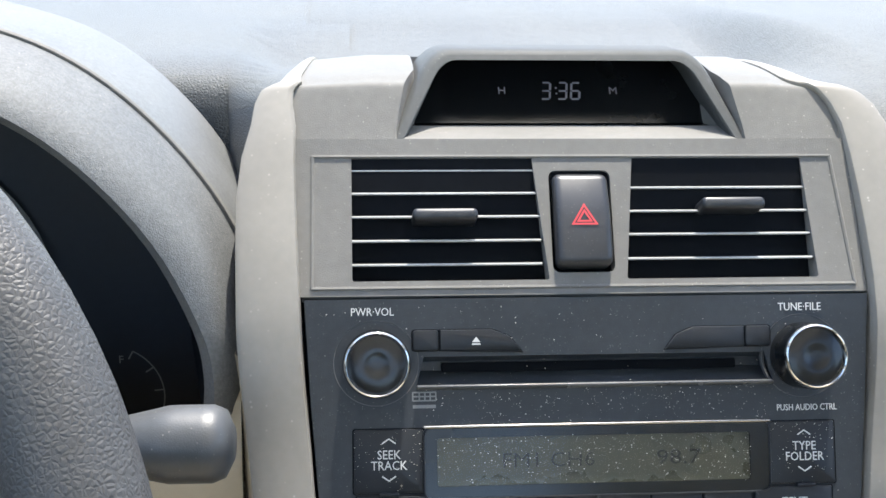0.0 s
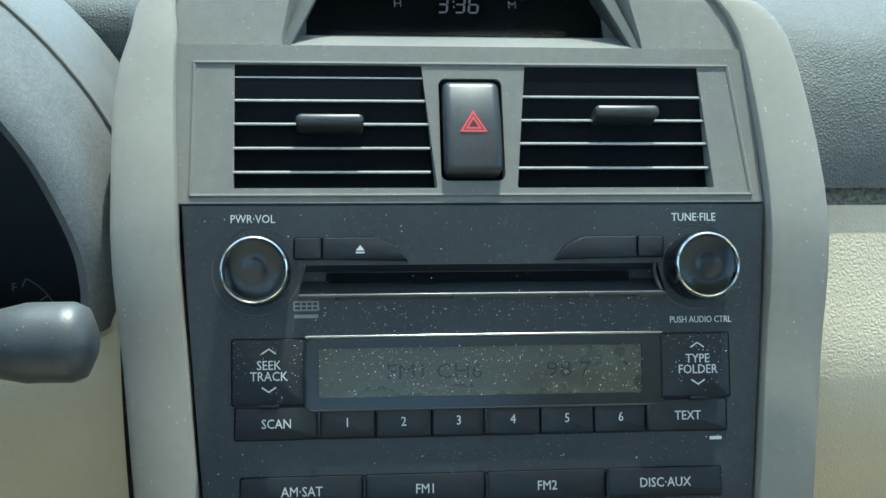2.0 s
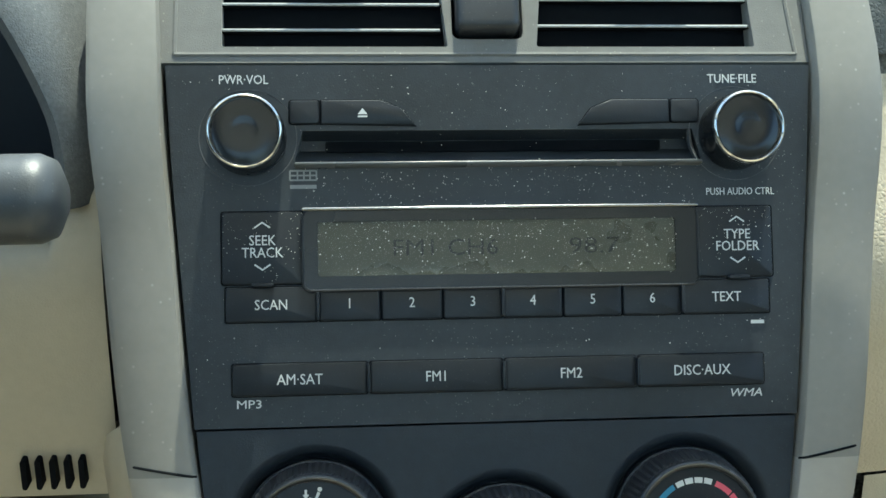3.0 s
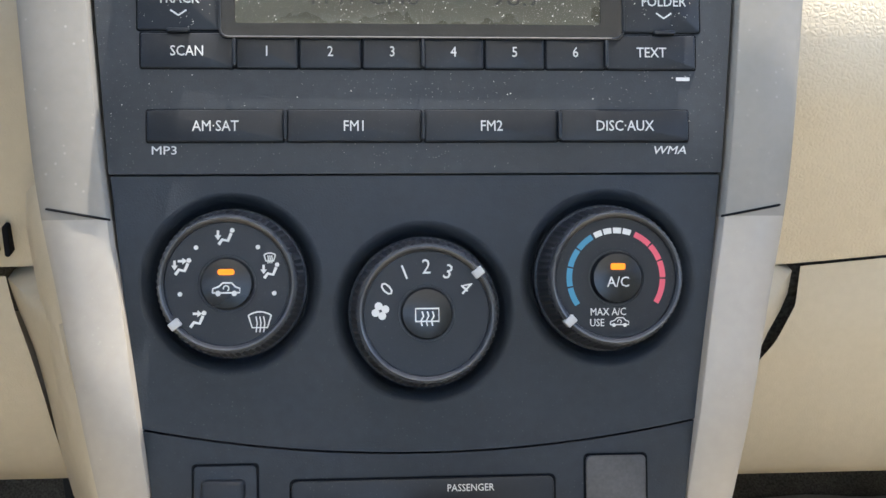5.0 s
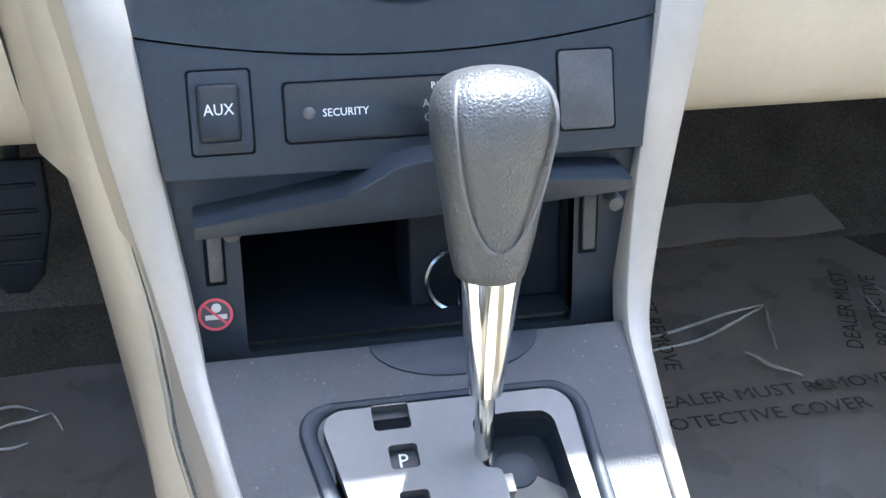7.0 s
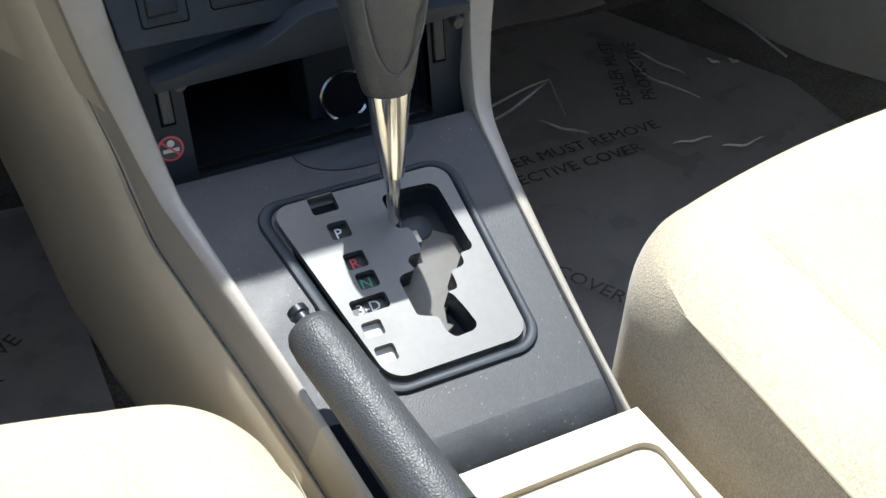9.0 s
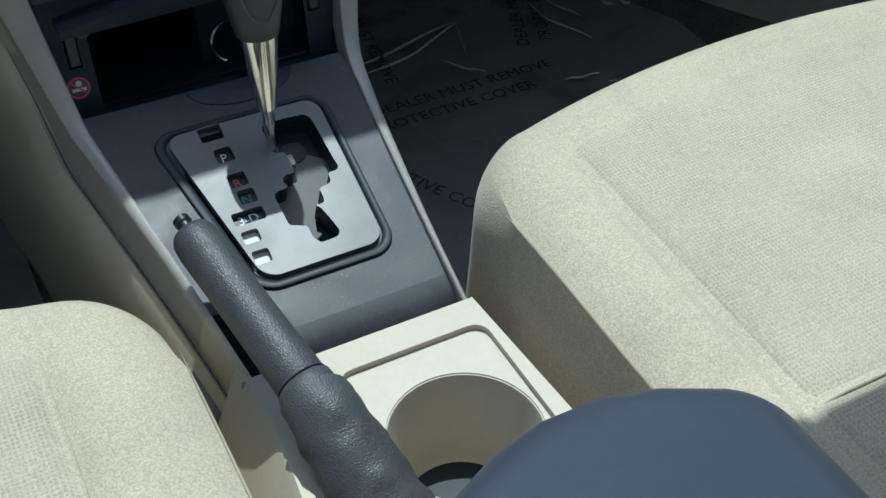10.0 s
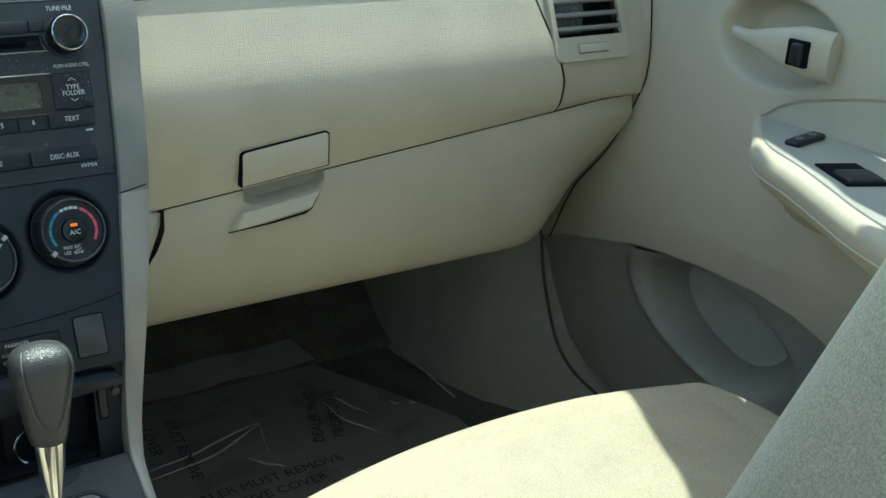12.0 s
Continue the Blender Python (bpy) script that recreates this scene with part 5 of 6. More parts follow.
for side, pts in ((1, [(0.0775, -0.303), (0.090, -0.50), (0.090, -0.95)]), (-1, [(-0.0575, -0.2925), (-0.0545, -0.335), (-0.072, -0.50), (-0.085, -0.95)])):
    flare = 0.012 if side > 0 else 0.045
    loft(bm, [[Vector((x, y, TZ)), Vector((x + side * 0.003, y, TZ - 0.005)), Vector((x + side * (0.004 + 0.3 * flare), y, TZ - 0.045)), Vector((x + side * flare, y, 0.20)), Vector((x + side * flare, y, 0.09))] for x, y in pts], closed=False)
part("rear_side", bm, BEIGE_FINE, console, "", 40)
bm = bm_new()
loft(bm, [[Vector((-0.06, y, z)), Vector((0.0735, y, z))] for y, z in ((-0.304, TZ), (-0.3035, 0.27))], closed=False)
part("front_wall", bm, BEIGE_FINE, console)

arm = thing("armrest", "grey-beige padded armrest lid over the console box", "armrest")
bm = bm_new()


def arm_shape(p):
    q = Vector(p)
    u = (q.x - 0.018) / 0.08
    if q.y > -0.62:
        q.y -= 0.030 * u * u * (q.y + 0.62) / 0.15
    q.z += 0.006 * (1 - u * u)
    return q


rbox(bm, (-0.062, -0.92, 0.396), (0.100, -0.470, 0.445), 0.022, 6, None, arm_shape)
part("lid_pad", bm, LIDPAD, arm, "smooth padded vinyl lid", 60)
bm = bm_new()
rbox(bm, (-0.055, -0.92, 0.33), (0.088, -0.490, 0.394), 0.01, 3)
part("box", bm, BEIGE_FINE, arm)

# ---- gear selector ----
sel = thing("gear_selector", "automatic gear selector with leather knob and satin gate plate", "gear selector")
bm = bm_new()
outer, inner = skew2(rrect(-0.0535, 0.0575, -0.1440, -0.0240, 0.015, 8)), skew2(rrect(-0.0465, 0.0520, -0.1380, -0.0282, 0.011, 8))
loft(bm, [[CM @ Vector((o[0] + (q[0] - o[0]) * u, h, o[1] + (q[1] - o[1]) * u)) for o, q in zip(outer, inner)] for u, h in ((0.0, 0.0015), (0.02, -0.0008), (0.15, -0.0020), (0.40, -0.0024), (0.75, -0.0018), (0.93, -0.0006), (1.0, 0.0012), (1.0, 0.0040))], caps=False)
part("gate_bezel", bm, BLACK, sel, "black bezel")
WIN = [(-0.0250, -0.0112, -0.0400, -0.0289), (-0.0214, -0.0108, -0.0566, -0.0465), (-0.0206, -0.0098, -0.0752, -0.0656), (-0.0192, -0.0090, -0.0874, -0.0778), (-0.0277, -0.0088, -0.0998, -0.0912), (-0.0268, -0.0168, -0.1126, -0.1042), (-0.0260, -0.0160, -0.1270, -0.1180)]
bm = bm_new()
holed(bm, skew2(rrect(-0.0448, 0.0505, -0.1365, -0.0295, 0.010, 8)), [SLOT] + [rrect(a, b, c, d, 0.0016) for a, b, c, d in WIN], -0.0036, 0.001, CM)
gate = part("gate_plate", bm, PLATE, sel, "satin metal gate plate", 30)
for k, (a, b, c, d) in enumerate(WIN):
    bm = bm_new()
    slab(bm, [(a - 0.001, c - 0.001), (b + 0.001, c - 0.001), (b + 0.001, d + 0.001), (a - 0.001, d + 0.001)], 0.0005, 0.003, m=CM)
    part("window", bm, (DARKHOLE, BUTTON, BUTTON, BUTTON, BUTTON, PRINT, PRINT)[k], gate, ("dark lock release cap", "", "", "", "", "blank white window", "blank white window")[k])
    word = ("", "P", "R", "N", "3-D", "", "")[k]
    if word:
        lettering("legend", word, 0.0080, CM, (None, PRINT, RED, GREEN, PRINT)[k], gate, (a + b) / 2, (c + d) / 2, 0.0002)
# inner wall of the slot
bm = bm_new()
a = [bm.verts.new(CM @ Vector((x, -0.003, z))) for x, z in SLOT]
b = [bm.verts.new(CM @ Vector((x, 0.014, z))) for x, z in SLOT]
ring_faces(bm, a, b)
part("slot_wall", bm, BLACK, sel, "", 0)

bm = bm_new()
slab(bm, [(0.0100, -0.0580), (0.0200, -0.0545), (0.0300, -0.0555), (0.0470, -0.0680), (0.0470, -0.0900), (0.0300, -0.0990), (0.0200, -0.1045), (0.0178, -0.1120), (0.0210, -0.1135), (0.0155, -0.1165), (0.0185, -0.1275), (-0.0040, -0.1275), (-0.0040, -0.0830), (0.0080, -0.0750)], 0.0100, 0.0130, 0.0008, CM)
part("slider", bm, GREY, sel, "pale grey slider under the gate")
bm = bm_new()
rbox(bm, (0.0185, 0.0004, -0.0690), (0.0222, 0.0105, -0.0612), 0.0006, 2, CM)
part("detent_block", bm, GREY, sel, "pale detent block")
bm = bm_new()
slab(bm, [(0.0260 + 0.0085 * math.cos(radians(a)), -0.0555 + 0.0075 * math.sin(radians(a))) for a in range(0, 360, 15)], 0.0090, 0.0120, 0.0006, CM)
part("shaft_ring", bm, BLACK, sel, "black ring round the shaft's foot")
bm = bm_new()
slab(bm, [(0.0030, -0.0330), (0.0490, -0.0330), (0.0490, -0.0700), (0.0030, -0.0700)], 0.0140, 0.0160, m=CM)
part("gate_well", bm, BLACK, sel)
bm = bm_new()
slab(bm, [(0.0150, -0.0980), (0.0330, -0.0980), (0.0330, -0.1300), (0.0150, -0.1300)], 0.0140, 0.0160, m=CM)
part("gate_well", bm, BLACK, sel, "dark well under the gate")

AX = [Vector(p) for p in ((0.0130, -0.1760, 0.335), (0.0128, -0.1745, 0.360), (0.0125, -0.1725, 0.392), (0.0138, -0.1650, 0.437), (0.0150, -0.1560, 0.5030))]
bm = bm_new()
tube(bm, AX[:3], 0.0036, 16)
part("shaft", bm, CHROME, sel, "bright steel shaft")
bm = bm_new()
axis = spline([tuple(p) for p in AX[2:4]], 12)
tube(bm, [Vector(p) for p in axis], [0.0060 + (0.0116 - 0.0060) * (k / 11) ** 1.1 for k in range(12)], 28)
part("sleeve", bm, CHROME, sel, "tapered chrome sleeve")
bm = bm_new()
axd = (AX[4] - AX[3]).normalized()
side = Vector((1, 0, 0))
fwd = axd.cross(side).normalized()
side = fwd.cross(axd).normalized()
rings = []
L = (AX[4] - AX[3]).length
for u, w, d, n in ((-0.02, 0.0112, 0.0112, 2.0), (0.0, 0.0120, 0.0119, 2.0), (0.05, 0.0128, 0.0124, 2.1), (0.2, 0.0148, 0.0138, 2.2), (0.4, 0.0166, 0.0153, 2.4), (0.6, 0.0190, 0.0173, 2.6), (0.72, 0.0202, 0.0185, 2.8), (0.81, 0.0204, 0.0187, 2.8), (0.88, 0.0199, 0.0182, 2.7), (0.93, 0.0189, 0.0172, 2.6), (0.97, 0.0172, 0.0156, 2.5), (1.0, 0.0146, 0.0132, 2.3), (1.02, 0.0112, 0.0102, 2.2), (1.035, 0.0070, 0.0064, 2.1), (1.042, 0.0024, 0.0024, 2.0)):
    ring = []
    for k in range(36):
        t = 2 * math.pi * k / 36
        c, s = math.cos(t), math.sin(t)
        ring.append(AX[3] + axd * L * u + side * w * math.copysign(abs(c) ** (2 / n), c) + fwd * d * math.copysign(abs(s) ** (2 / n), s))
    rings.append(ring)
loft(bm, rings)
knob = part("knob", bm, LEATHER, sel, "black leather knob", 60)
for s in (-1, 1):
    bm = bm_new()
    pts = []
    for u, w, d in ((1.00, 0.0118, -0.004), (0.96, 0.0138, -0.010), (0.86, 0.0150, -0.0143), (0.72, 0.0142, -0.0150), (0.5, 0.0118, -0.0140), (0.32, 0.0082, -0.0130), (0.2, 0.0035, -0.0125), (0.17, 0.0, -0.0123)):
        pts.append(AX[3] + axd * L * u + side * (w + 0.0012) * s + fwd * (d - 0.0012) * (1 if fwd.y > 0 else -1))
    tube(bm, [Vector(p) for p in spline([tuple(p) for p in pts], 40)], 0.0007, 6)
    part("seam", bm, THREAD, knob, "stitched seam")

# ---- hand brake ----
brake = thing("hand_brake", "black leather-wrapped hand brake lever", "hand brake")
B0, B1 = Vector((-0.0590, -0.2440, 0.3800)), Vector((-0.0400, -0.3450, 0.3540))
ax = B1 - B0
bm = bm_new()
pts = [B0 + ax * u for u in (-0.02, 0.0, 0.03, 0.1, 0.35, 0.6, 0.85, 0.97, 1.0)]
tube(bm, pts, [0.0068, 0.0104, 0.0120, 0.0127, 0.0126, 0.0128, 0.0132, 0.0134, 0.0124], 24)
part("grip", bm, LEATHER_FINE, brake, "leather-wrapped grip", 60)
bm = bm_new()
tube(bm, [B0 - ax * 0.11, B0 - ax * 0.10, B0 - ax * 0.07, B0 - ax * 0.06, B0 + ax * 0.02], [0.0030, 0.0046, 0.0048, 0.0040, 0.0040], 16)
part("release_button", bm, BUTTON, brake, "black release button")
bm = bm_new()
tube(bm, [B0 + ax * 0.985, B0 + ax * 0.995, B0 + ax * 1.0, B0 + ax * 1.05, B0 + ax * 1.085, B0 + ax * 1.09], [0.0128, 0.0140, 0.0146, 0.0150, 0.0150, 0.0136], 28)
part("collar", bm, LEATHER_FINE, brake, "stitched leather collar", 60)
bm = bm_new()
tube(bm, [B0 + ax * 0.978, B0 + ax * 0.982, B0 + ax * 0.988, B0 + ax * 0.992], [0.0120, 0.0137, 0.0137, 0.0120], 28)
part("collar_seam", bm, DARKHOLE, brake, "dark seam before the collar", 60)
bm = bm_new()
rings = []
for k in range(22):
    v = k / 21
    u = 1.085 + 0.80 * v
    w, h, dz = 0.0174 + 0.0090 * v ** 1.2, 0.0166 + 0.004 * v, -0.030 * max(0, v - 0.12) ** 1.15
    c = B0 + ax * u + Vector((0, 0, dz))
    crease = 0.05 * math.sin(23 * v) + 0.03 * math.sin(41 * v + 1)
    rings.append([c + Vector((w * math.cos(t) * (1 + crease * math.sin(3 * t + 5 * v)), 0, h * math.sin(t) * (1 + crease * math.sin(4 * t - 7 * v)))) for t in [2 * math.pi * q / 36 for q in range(36)]])
loft(bm, rings)
part("boot", bm, LEATHER_FINE, brake, "creased leather boot", 60)


# ---- seats ----
def seat(name, x0, x1, label, rear, lift, fold):
    s = thing(name, label, "car seat", group="front seats")
    c, h = (x0 + x1) / 2, (x1 - x0) / 2

    def cushion(p):
        q = Vector(p)
        inset = h - abs(q.x - c)
        if inset < 0.044 and q.z > 0.30:      # the side wall stands upright below the piped edge
            flat = 0.0 if q.z < 0.3475 else max(0.0, 0.044 * (inset - 0.0109) / 0.0331)
            g = min(max((-0.210 - q.y) / 0.05, 0), 1)
            q.x = c + math.copysign(h - (inset + (flat - inset) * g), q.x - c)
        u = (q.x - c) / h
        if q.y > -0.45:
            q.y -= 0.045 * u * u * (q.y + 0.45) / 0.27
        t = min(max((q.z - 0.2) / 0.17, 0), 1)
        k = min(max((abs(u) - fold) / 0.075, 0), 1)
        fade = min(max((-0.20 - q.y) / 0.14, 0), 1)
        q.z += lift + t * (0.0055 * fade * k * k * (3 - 2 * k) - 0.0034 * fade * math.exp(-((abs(u) - fold) / 0.014) ** 2) - 0.010 * max(0, u - 0.4) + 0.012 * max(0, (q.y + 0.45) / 0.27) - 0.004)
        q.x += (q.x - c) * 0.03 * (1 - t)
        return q
    bm = bm_new()
    rbox(bm, (x0, rear - 0.15, 0.17), (x1, -0.177, 0.362), 0.044, 7, None, cushion, 0.009)
    part("cushion", bm, FABRIC, s, "beige velour cushion", 24)

    def top(x, y):
        """The height of the cushion's crown."""
        return cushion((x, y, 0.362))[2]
    for y0, y1 in ((-0.236, -0.470), (-0.475, -0.62)):
        bm = bm_new()
        rows = []
        for k in range(31):
            v = k / 30
            y = y0 + (y1 - y0) * v
            row = []
            for j in range(61):
                u = -1 + 2 * j / 60
                x = c + u * (h * fold - 0.001)
                p = cushion((x, y, 0.362))
                edge = min(1 - abs(u), min(v, 1 - v) * 1.2)
                drop = 0.0030 * max(0, 1 - edge / 0.04) ** 2
                row.append(Vector((p[0], p[1], p[2] + 0.0020 - drop)))
            rows.append(row)
        loft(bm, rows, closed=False)
        part("insert", bm, INSERT, s, "dotted beige velour insert", 60)
    for sx in (-1, 1):
        bm = bm_new()
        pts = []
        for y in (-0.70, -0.6, -0.5, -0.4, -0.33, -0.29, -0.265, -0.245):
            pts.append(cushion((c + sx * h, y, 0.3482)))
        tube(bm, [Vector(q) for q in spline([tuple(p) for p in pts], 30)], [0.0009 * min(1, (29 - i) / 8 + 0.05) for i in range(30)], 6)
        part("side_seam", bm, SEAMLINE, s, "stitched seam")
        bm = bm_new()
        tube(bm, [cushion((c + sx * (h * fold + 0.001), y, 0.3627)) for y in [-0.245 - 0.375 * i / 20 for i in range(21)]], [0.0004 * min(1, i / 8 + 0.05) for i in range(21)], 6)
        part("insert_seam", bm, SEAMLINE, s, "stitched seam")
    bm = bm_new()
    tube(bm, [cushion((c + (h * fold - 0.002) * (-1 + i / 10), -0.4725, 0.3628)) for i in range(21)], 0.0007, 6)
    part("cross_seam", bm, SEAMLINE, s, "stitched seam")
    B = Matrix.Translation((c, rear, 0.33)) @ Matrix.Rotation(radians(20), 4, "X")

    def back(p):
        q = Vector(p)
        u = q.x / h
        q.y += 0.05 * u * u * (1 if q.y > -0.02 else 0)
        q.x *= 1 - 0.12 * max(0, q.z - 0.25)
        return q
    bm = bm_new()
    rbox(bm, (-h + 0.01, -0.13, -0.03), (h - 0.01, 0.035, 0.60), 0.05, 6, B, back)
    part("backrest", bm, FABRIC, s, "beige velour backrest", 60)
    bm = bm_new()
    rbox(bm, (x0 + 0.04, -0.70, 0.10), (x1 - 0.04, -0.24, 0.20), 0.02, 2)
    part("base", bm, BLACK, s, "dark seat frame")
    return s


seat("passenger_seat", 0.111, 0.622, "beige velour passenger seat with dotted insert", -0.585, 0.002, 0.79)
seat("driver_seat", -0.600, -0.084, "beige velour driver seat beside the hand brake", -1.02, -0.012, 0.745)

# ---- passenger footwell ----
mat = thing("floor_mat", "dark floor mat under clear printed protective film", "floor mat")
fl = [p for p in pp if -0.25 < p[0] < 0.425]
bm = bm_new()
loft(bm, [[Vector((x, p[0], p[1] + 0.007 + 0.002 * math.sin(x * 40 + p[0] * 23))) for p in fl] for x in [0.17 + 0.42 * k / 16 for k in range(17)]], closed=False)
for v in bm.verts:
    v.co.x = 0.17 + (v.co.x - 0.17) * (1.06 - 1.30 * max(0, v.co.y - 0.20))
bmesh.ops.solidify(bm, geom=list(bm.faces), thickness=0.005)
part("film_sheet", bm, MAT, mat, "dark film-covered surface", 60)
MT = Matrix.Translation((0, 0, 0.1125)) @ Matrix.Rotation(radians(-90), 4, "X")
for words, x, y, turn, size in (("DEALER MUST REMOVE", 0.330, 0.1505, 0, 0.0200), ("PROTECTIVE COVER", 0.307, 0.1245, 0, 0.0200), ("DEALER MUST", 0.4505, 0.2500, 68, 0.0200), ("PROTECTIVE", 0.4760, 0.2440, 68, 0.0205),
                                ("MUST REMOVE", 0.277, 0.2560, -98, 0.0200), ("COVER", 0.2505, 0.2900, -98, 0.0200), ("PROTECTIVE COVER", 0.22, 0.03, -60, 0.020)):
    mm = MT @ Matrix.Translation((x, 0, y)) @ Matrix.Rotation(radians(-turn), 4, "Y")
    lettering("legend", words, size, mm, MATINK, mat, 0, 0, -0.0022)
for k, pts in enumerate(([(0.22, 0.232), (0.271, 0.240), (0.332, 0.258), (0.383, 0.269)], [(0.20, 0.212), (0.29, 0.225), (0.345, 0.248), (0.381, 0.266)], [(0.383, 0.269), (0.374, 0.240), (0.363, 0.205)], [(0.335, 0.205), (0.348, 0.186), (0.366, 0.166)], [(0.495, 0.283), (0.505, 0.250), (0.516, 0.219)], [(0.478, 0.275), (0.480, 0.230), (0.502, 0.174)],
                         [(0.555, 0.235), (0.562, 0.222)], [(0.575, 0.225), (0.582, 0.215)], [(0.47, 0.095), (0.49, 0.088), (0.515, 0.090)], [(0.43, 0.118), (0.47, 0.112)])):
    bm = bm_new()
    tube(bm, [Vector((p[0], p[1], 0.1135 + 0.001 * math.sin(i * 0.4))) for i, p in enumerate(spline([(a, b, 0) for a, b in pts], 24))], [0.0016 * math.sin(math.pi * (i + 0.6) / 25) + 0.0003 for i in range(24)], 6)
    part("film_fold", bm, FILM, mat, "glossy fold of clear film", 60)

bm = bm_new()
loft(bm, [[Vector((x, y, z)) for x, z in ((0.655 + d, 0.09), (0.662 + d, 0.22), (0.672 + d, 0.36), (0.69 + d, 0.50))] for y, d in ((0.05, 0.105), (0.135, 0.060), (0.20, 0.022), (0.28, 0.0), (0.36, -0.010), (0.5, -0.01), (0.66, 0.0))], closed=False)
setting("wall_right", bm, KICK, "dark grey kick panel beside the footwell", "kick panel", 60)
bm = bm_new()
loft(bm, [[Vector((-x, y, z)) for x, z in ((0.72, 0.09), (0.72, 0.8))] for y in (-1.6, -0.6, 0.66)], closed=False)
setting("wall_left", bm, BEIGE_FINE, "plain beige driver side wall", "wall", 60)

# dark tube drawn for the soft edge shade between kick panel and door
bm = bm_new()
tube(bm, [Vector((0.712, y, z)) for y, z in spline([(0.149, 0.372), (0.147, 0.347), (0.134, 0.294), (0.103, 0.229), (0.065, 0.199), (0.016, 0.188)], 30)], 0.0022, 8)
setting("trim_shade_line", bm, BLANK, "dark grey line drawn for the edge shade beside the kick panel", "door seal", 60)

# ---- driver's footwell ----
mat2 = thing("floor_mat", "dark driver floor mat under crumpled clear film", "floor mat")
bm = bm_new()
loft(bm, [[Vector((x, p[0], p[1] + 0.007 + 0.002 * math.sin(x * 37 + p[0] * 29))) for p in fl if p[0] < 0.33] for x in [-0.60 + 0.475 * k / 14 for k in range(15)]], closed=False)
bmesh.ops.solidify(bm, geom=list(bm.faces), thickness=0.005)
part("film_sheet", bm, MAT, mat2, "dark film-covered surface", 60)
for pts in ([(-0.262, 0.222), (-0.245, 0.232), (-0.228, 0.235), (-0.212, 0.226)], [(-0.252, 0.198), (-0.235, 0.212), (-0.219, 0.216), (-0.203, 0.222)], [(-0.203, 0.224), (-0.197, 0.212), (-0.193, 0.200)], [(-0.245, 0.190), (-0.228, 0.186), (-0.216, 0.190)], [(-0.27, 0.10), (-0.25, 0.085), (-0.235, 0.06)], [(-0.21, 0.09), (-0.205, 0.06)]):
    bm = bm_new()
    tube(bm, [Vector((p[0], p[1], 0.1145)) for p in spline([(a, b, 0) for a, b in pts], 20)], [0.0011 * math.sin(math.pi * (i + 0.6) / 21) + 0.0003 for i in range(20)], 6)
    part("film_fold", bm, FILM, mat2, "glossy fold of clear film", 60)
for words, x, y, turn in (("PROTECTIVE COVER", -0.27, 0.02, 35), ("DEALER MUST REMOVE", -0.26, 0.05, 35)):
    lettering("legend", words, 0.02, MT @ Matrix.Translation((x, 0, y)) @ Matrix.Rotation(radians(-turn), 4, "Y"), MATINK, mat2, 0, 0, -0.0035)
pedal = thing("accelerator_pedal", "black rubber accelerator pedal in the driver footwell", "pedal")
bm = bm_new()
PM = Matrix.Translation((-0.225, 0.33, 0.155)) @ Matrix.Rotation(radians(-18), 4, "X")
slab(bm, [(-0.012, 0.0), (0.004, 0.0), (0.016, 0.012), (0.026, 0.060), (0.024, 0.105), (-0.026, 0.105), (-0.028, 0.060), (-0.022, 0.012)], -0.006, 0.006, 0.003, PM)
pad = part("pedal_pad", bm, BLACK, pedal, "black rubber pad")
for z in (0.025, 0.045, 0.065, 0.085):
    bm = bm_new()
    rbox(bm, (-0.020, -0.008, z - 0.002), (0.018, -0.004, z + 0.002), 0.0015, 2, PM)
    part("rib", bm, BLACK, pad)
bm = bm_new()
tube(bm, [PM @ Vector(p) for p in spline([(0, 0.004, 0.08), (0, 0.02, 0.12), (0, 0.06, 0.20), (0, 0.14, 0.28)], 16)], 0.006, 10)
part("pedal_arm", bm, BLACK, pedal)

sill = thing("sill_strip", "pale plastic sill strip along the carpet edge", "sill")
bm = bm_new()
tube(bm, [Vector((0.645, 0.345, 0.112)), Vector((0.642, 0.28, 0.112)), Vector((0.637, 0.205, 0.112))], 0.0016, 8)
part("strip", bm, FILM, sill)

# ---- passenger door ----
door = thing("passenger_door", "beige passenger door card with armrest and pull handle, shut", "car door")


def door_x(y, z):
    """The door card's bulge."""
    d = 0.700 + 0.03 * max(0, -0.5 - y) - 0.012 * math.exp(-((z - 0.52) / 0.10) ** 2) * min(1, max(0, (-0.02 - y) / 0.2))
    return d + 0.035 * max(0, (0.45 - z) / 0.3) * (1 if z < 0.45 else 0) + 0.05 * max(0, z - 0.66)


HC = (-0.170, 0.660)      # centre of the handle recess in y and z


def door_split(y):
    """The height of the line between the upper card and the lower panel."""
    return float(np.interp(-y, [-0.15, -0.107, 0.012, 0.055, 0.129, 0.19, 0.241, 0.311, 0.42, 1.5], [0.350, 0.367, 0.398, 0.405, 0.412, 0.413, 0.407, 0.382, 0.365, 0.35]))


def ease(t):
    t = min(max(t, 0), 1)
    return t * t * (3 - 2 * t)


def card_x(y, z):
    t = math.hypot((y - HC[0]) / 0.074, (z - HC[1]) / 0.044)
    return door_x(y, z) + 0.036 * ease((1.0 - t) / 0.34)


ys = [0.15 - 0.004 * k for k in range(150)] + [-0.45 - 0.06 * k for k in range(18)]
bm = bm_new()
loft(bm, [[Vector((card_x(y, z), y, z)) for z in [door_split(y) + 0.001 + (0.80 - door_split(y)) * k / 100 for k in range(101)]] for y in ys], closed=False)
part("door_card", bm, BEIGE_FINE, door, "smooth beige door card", 60)


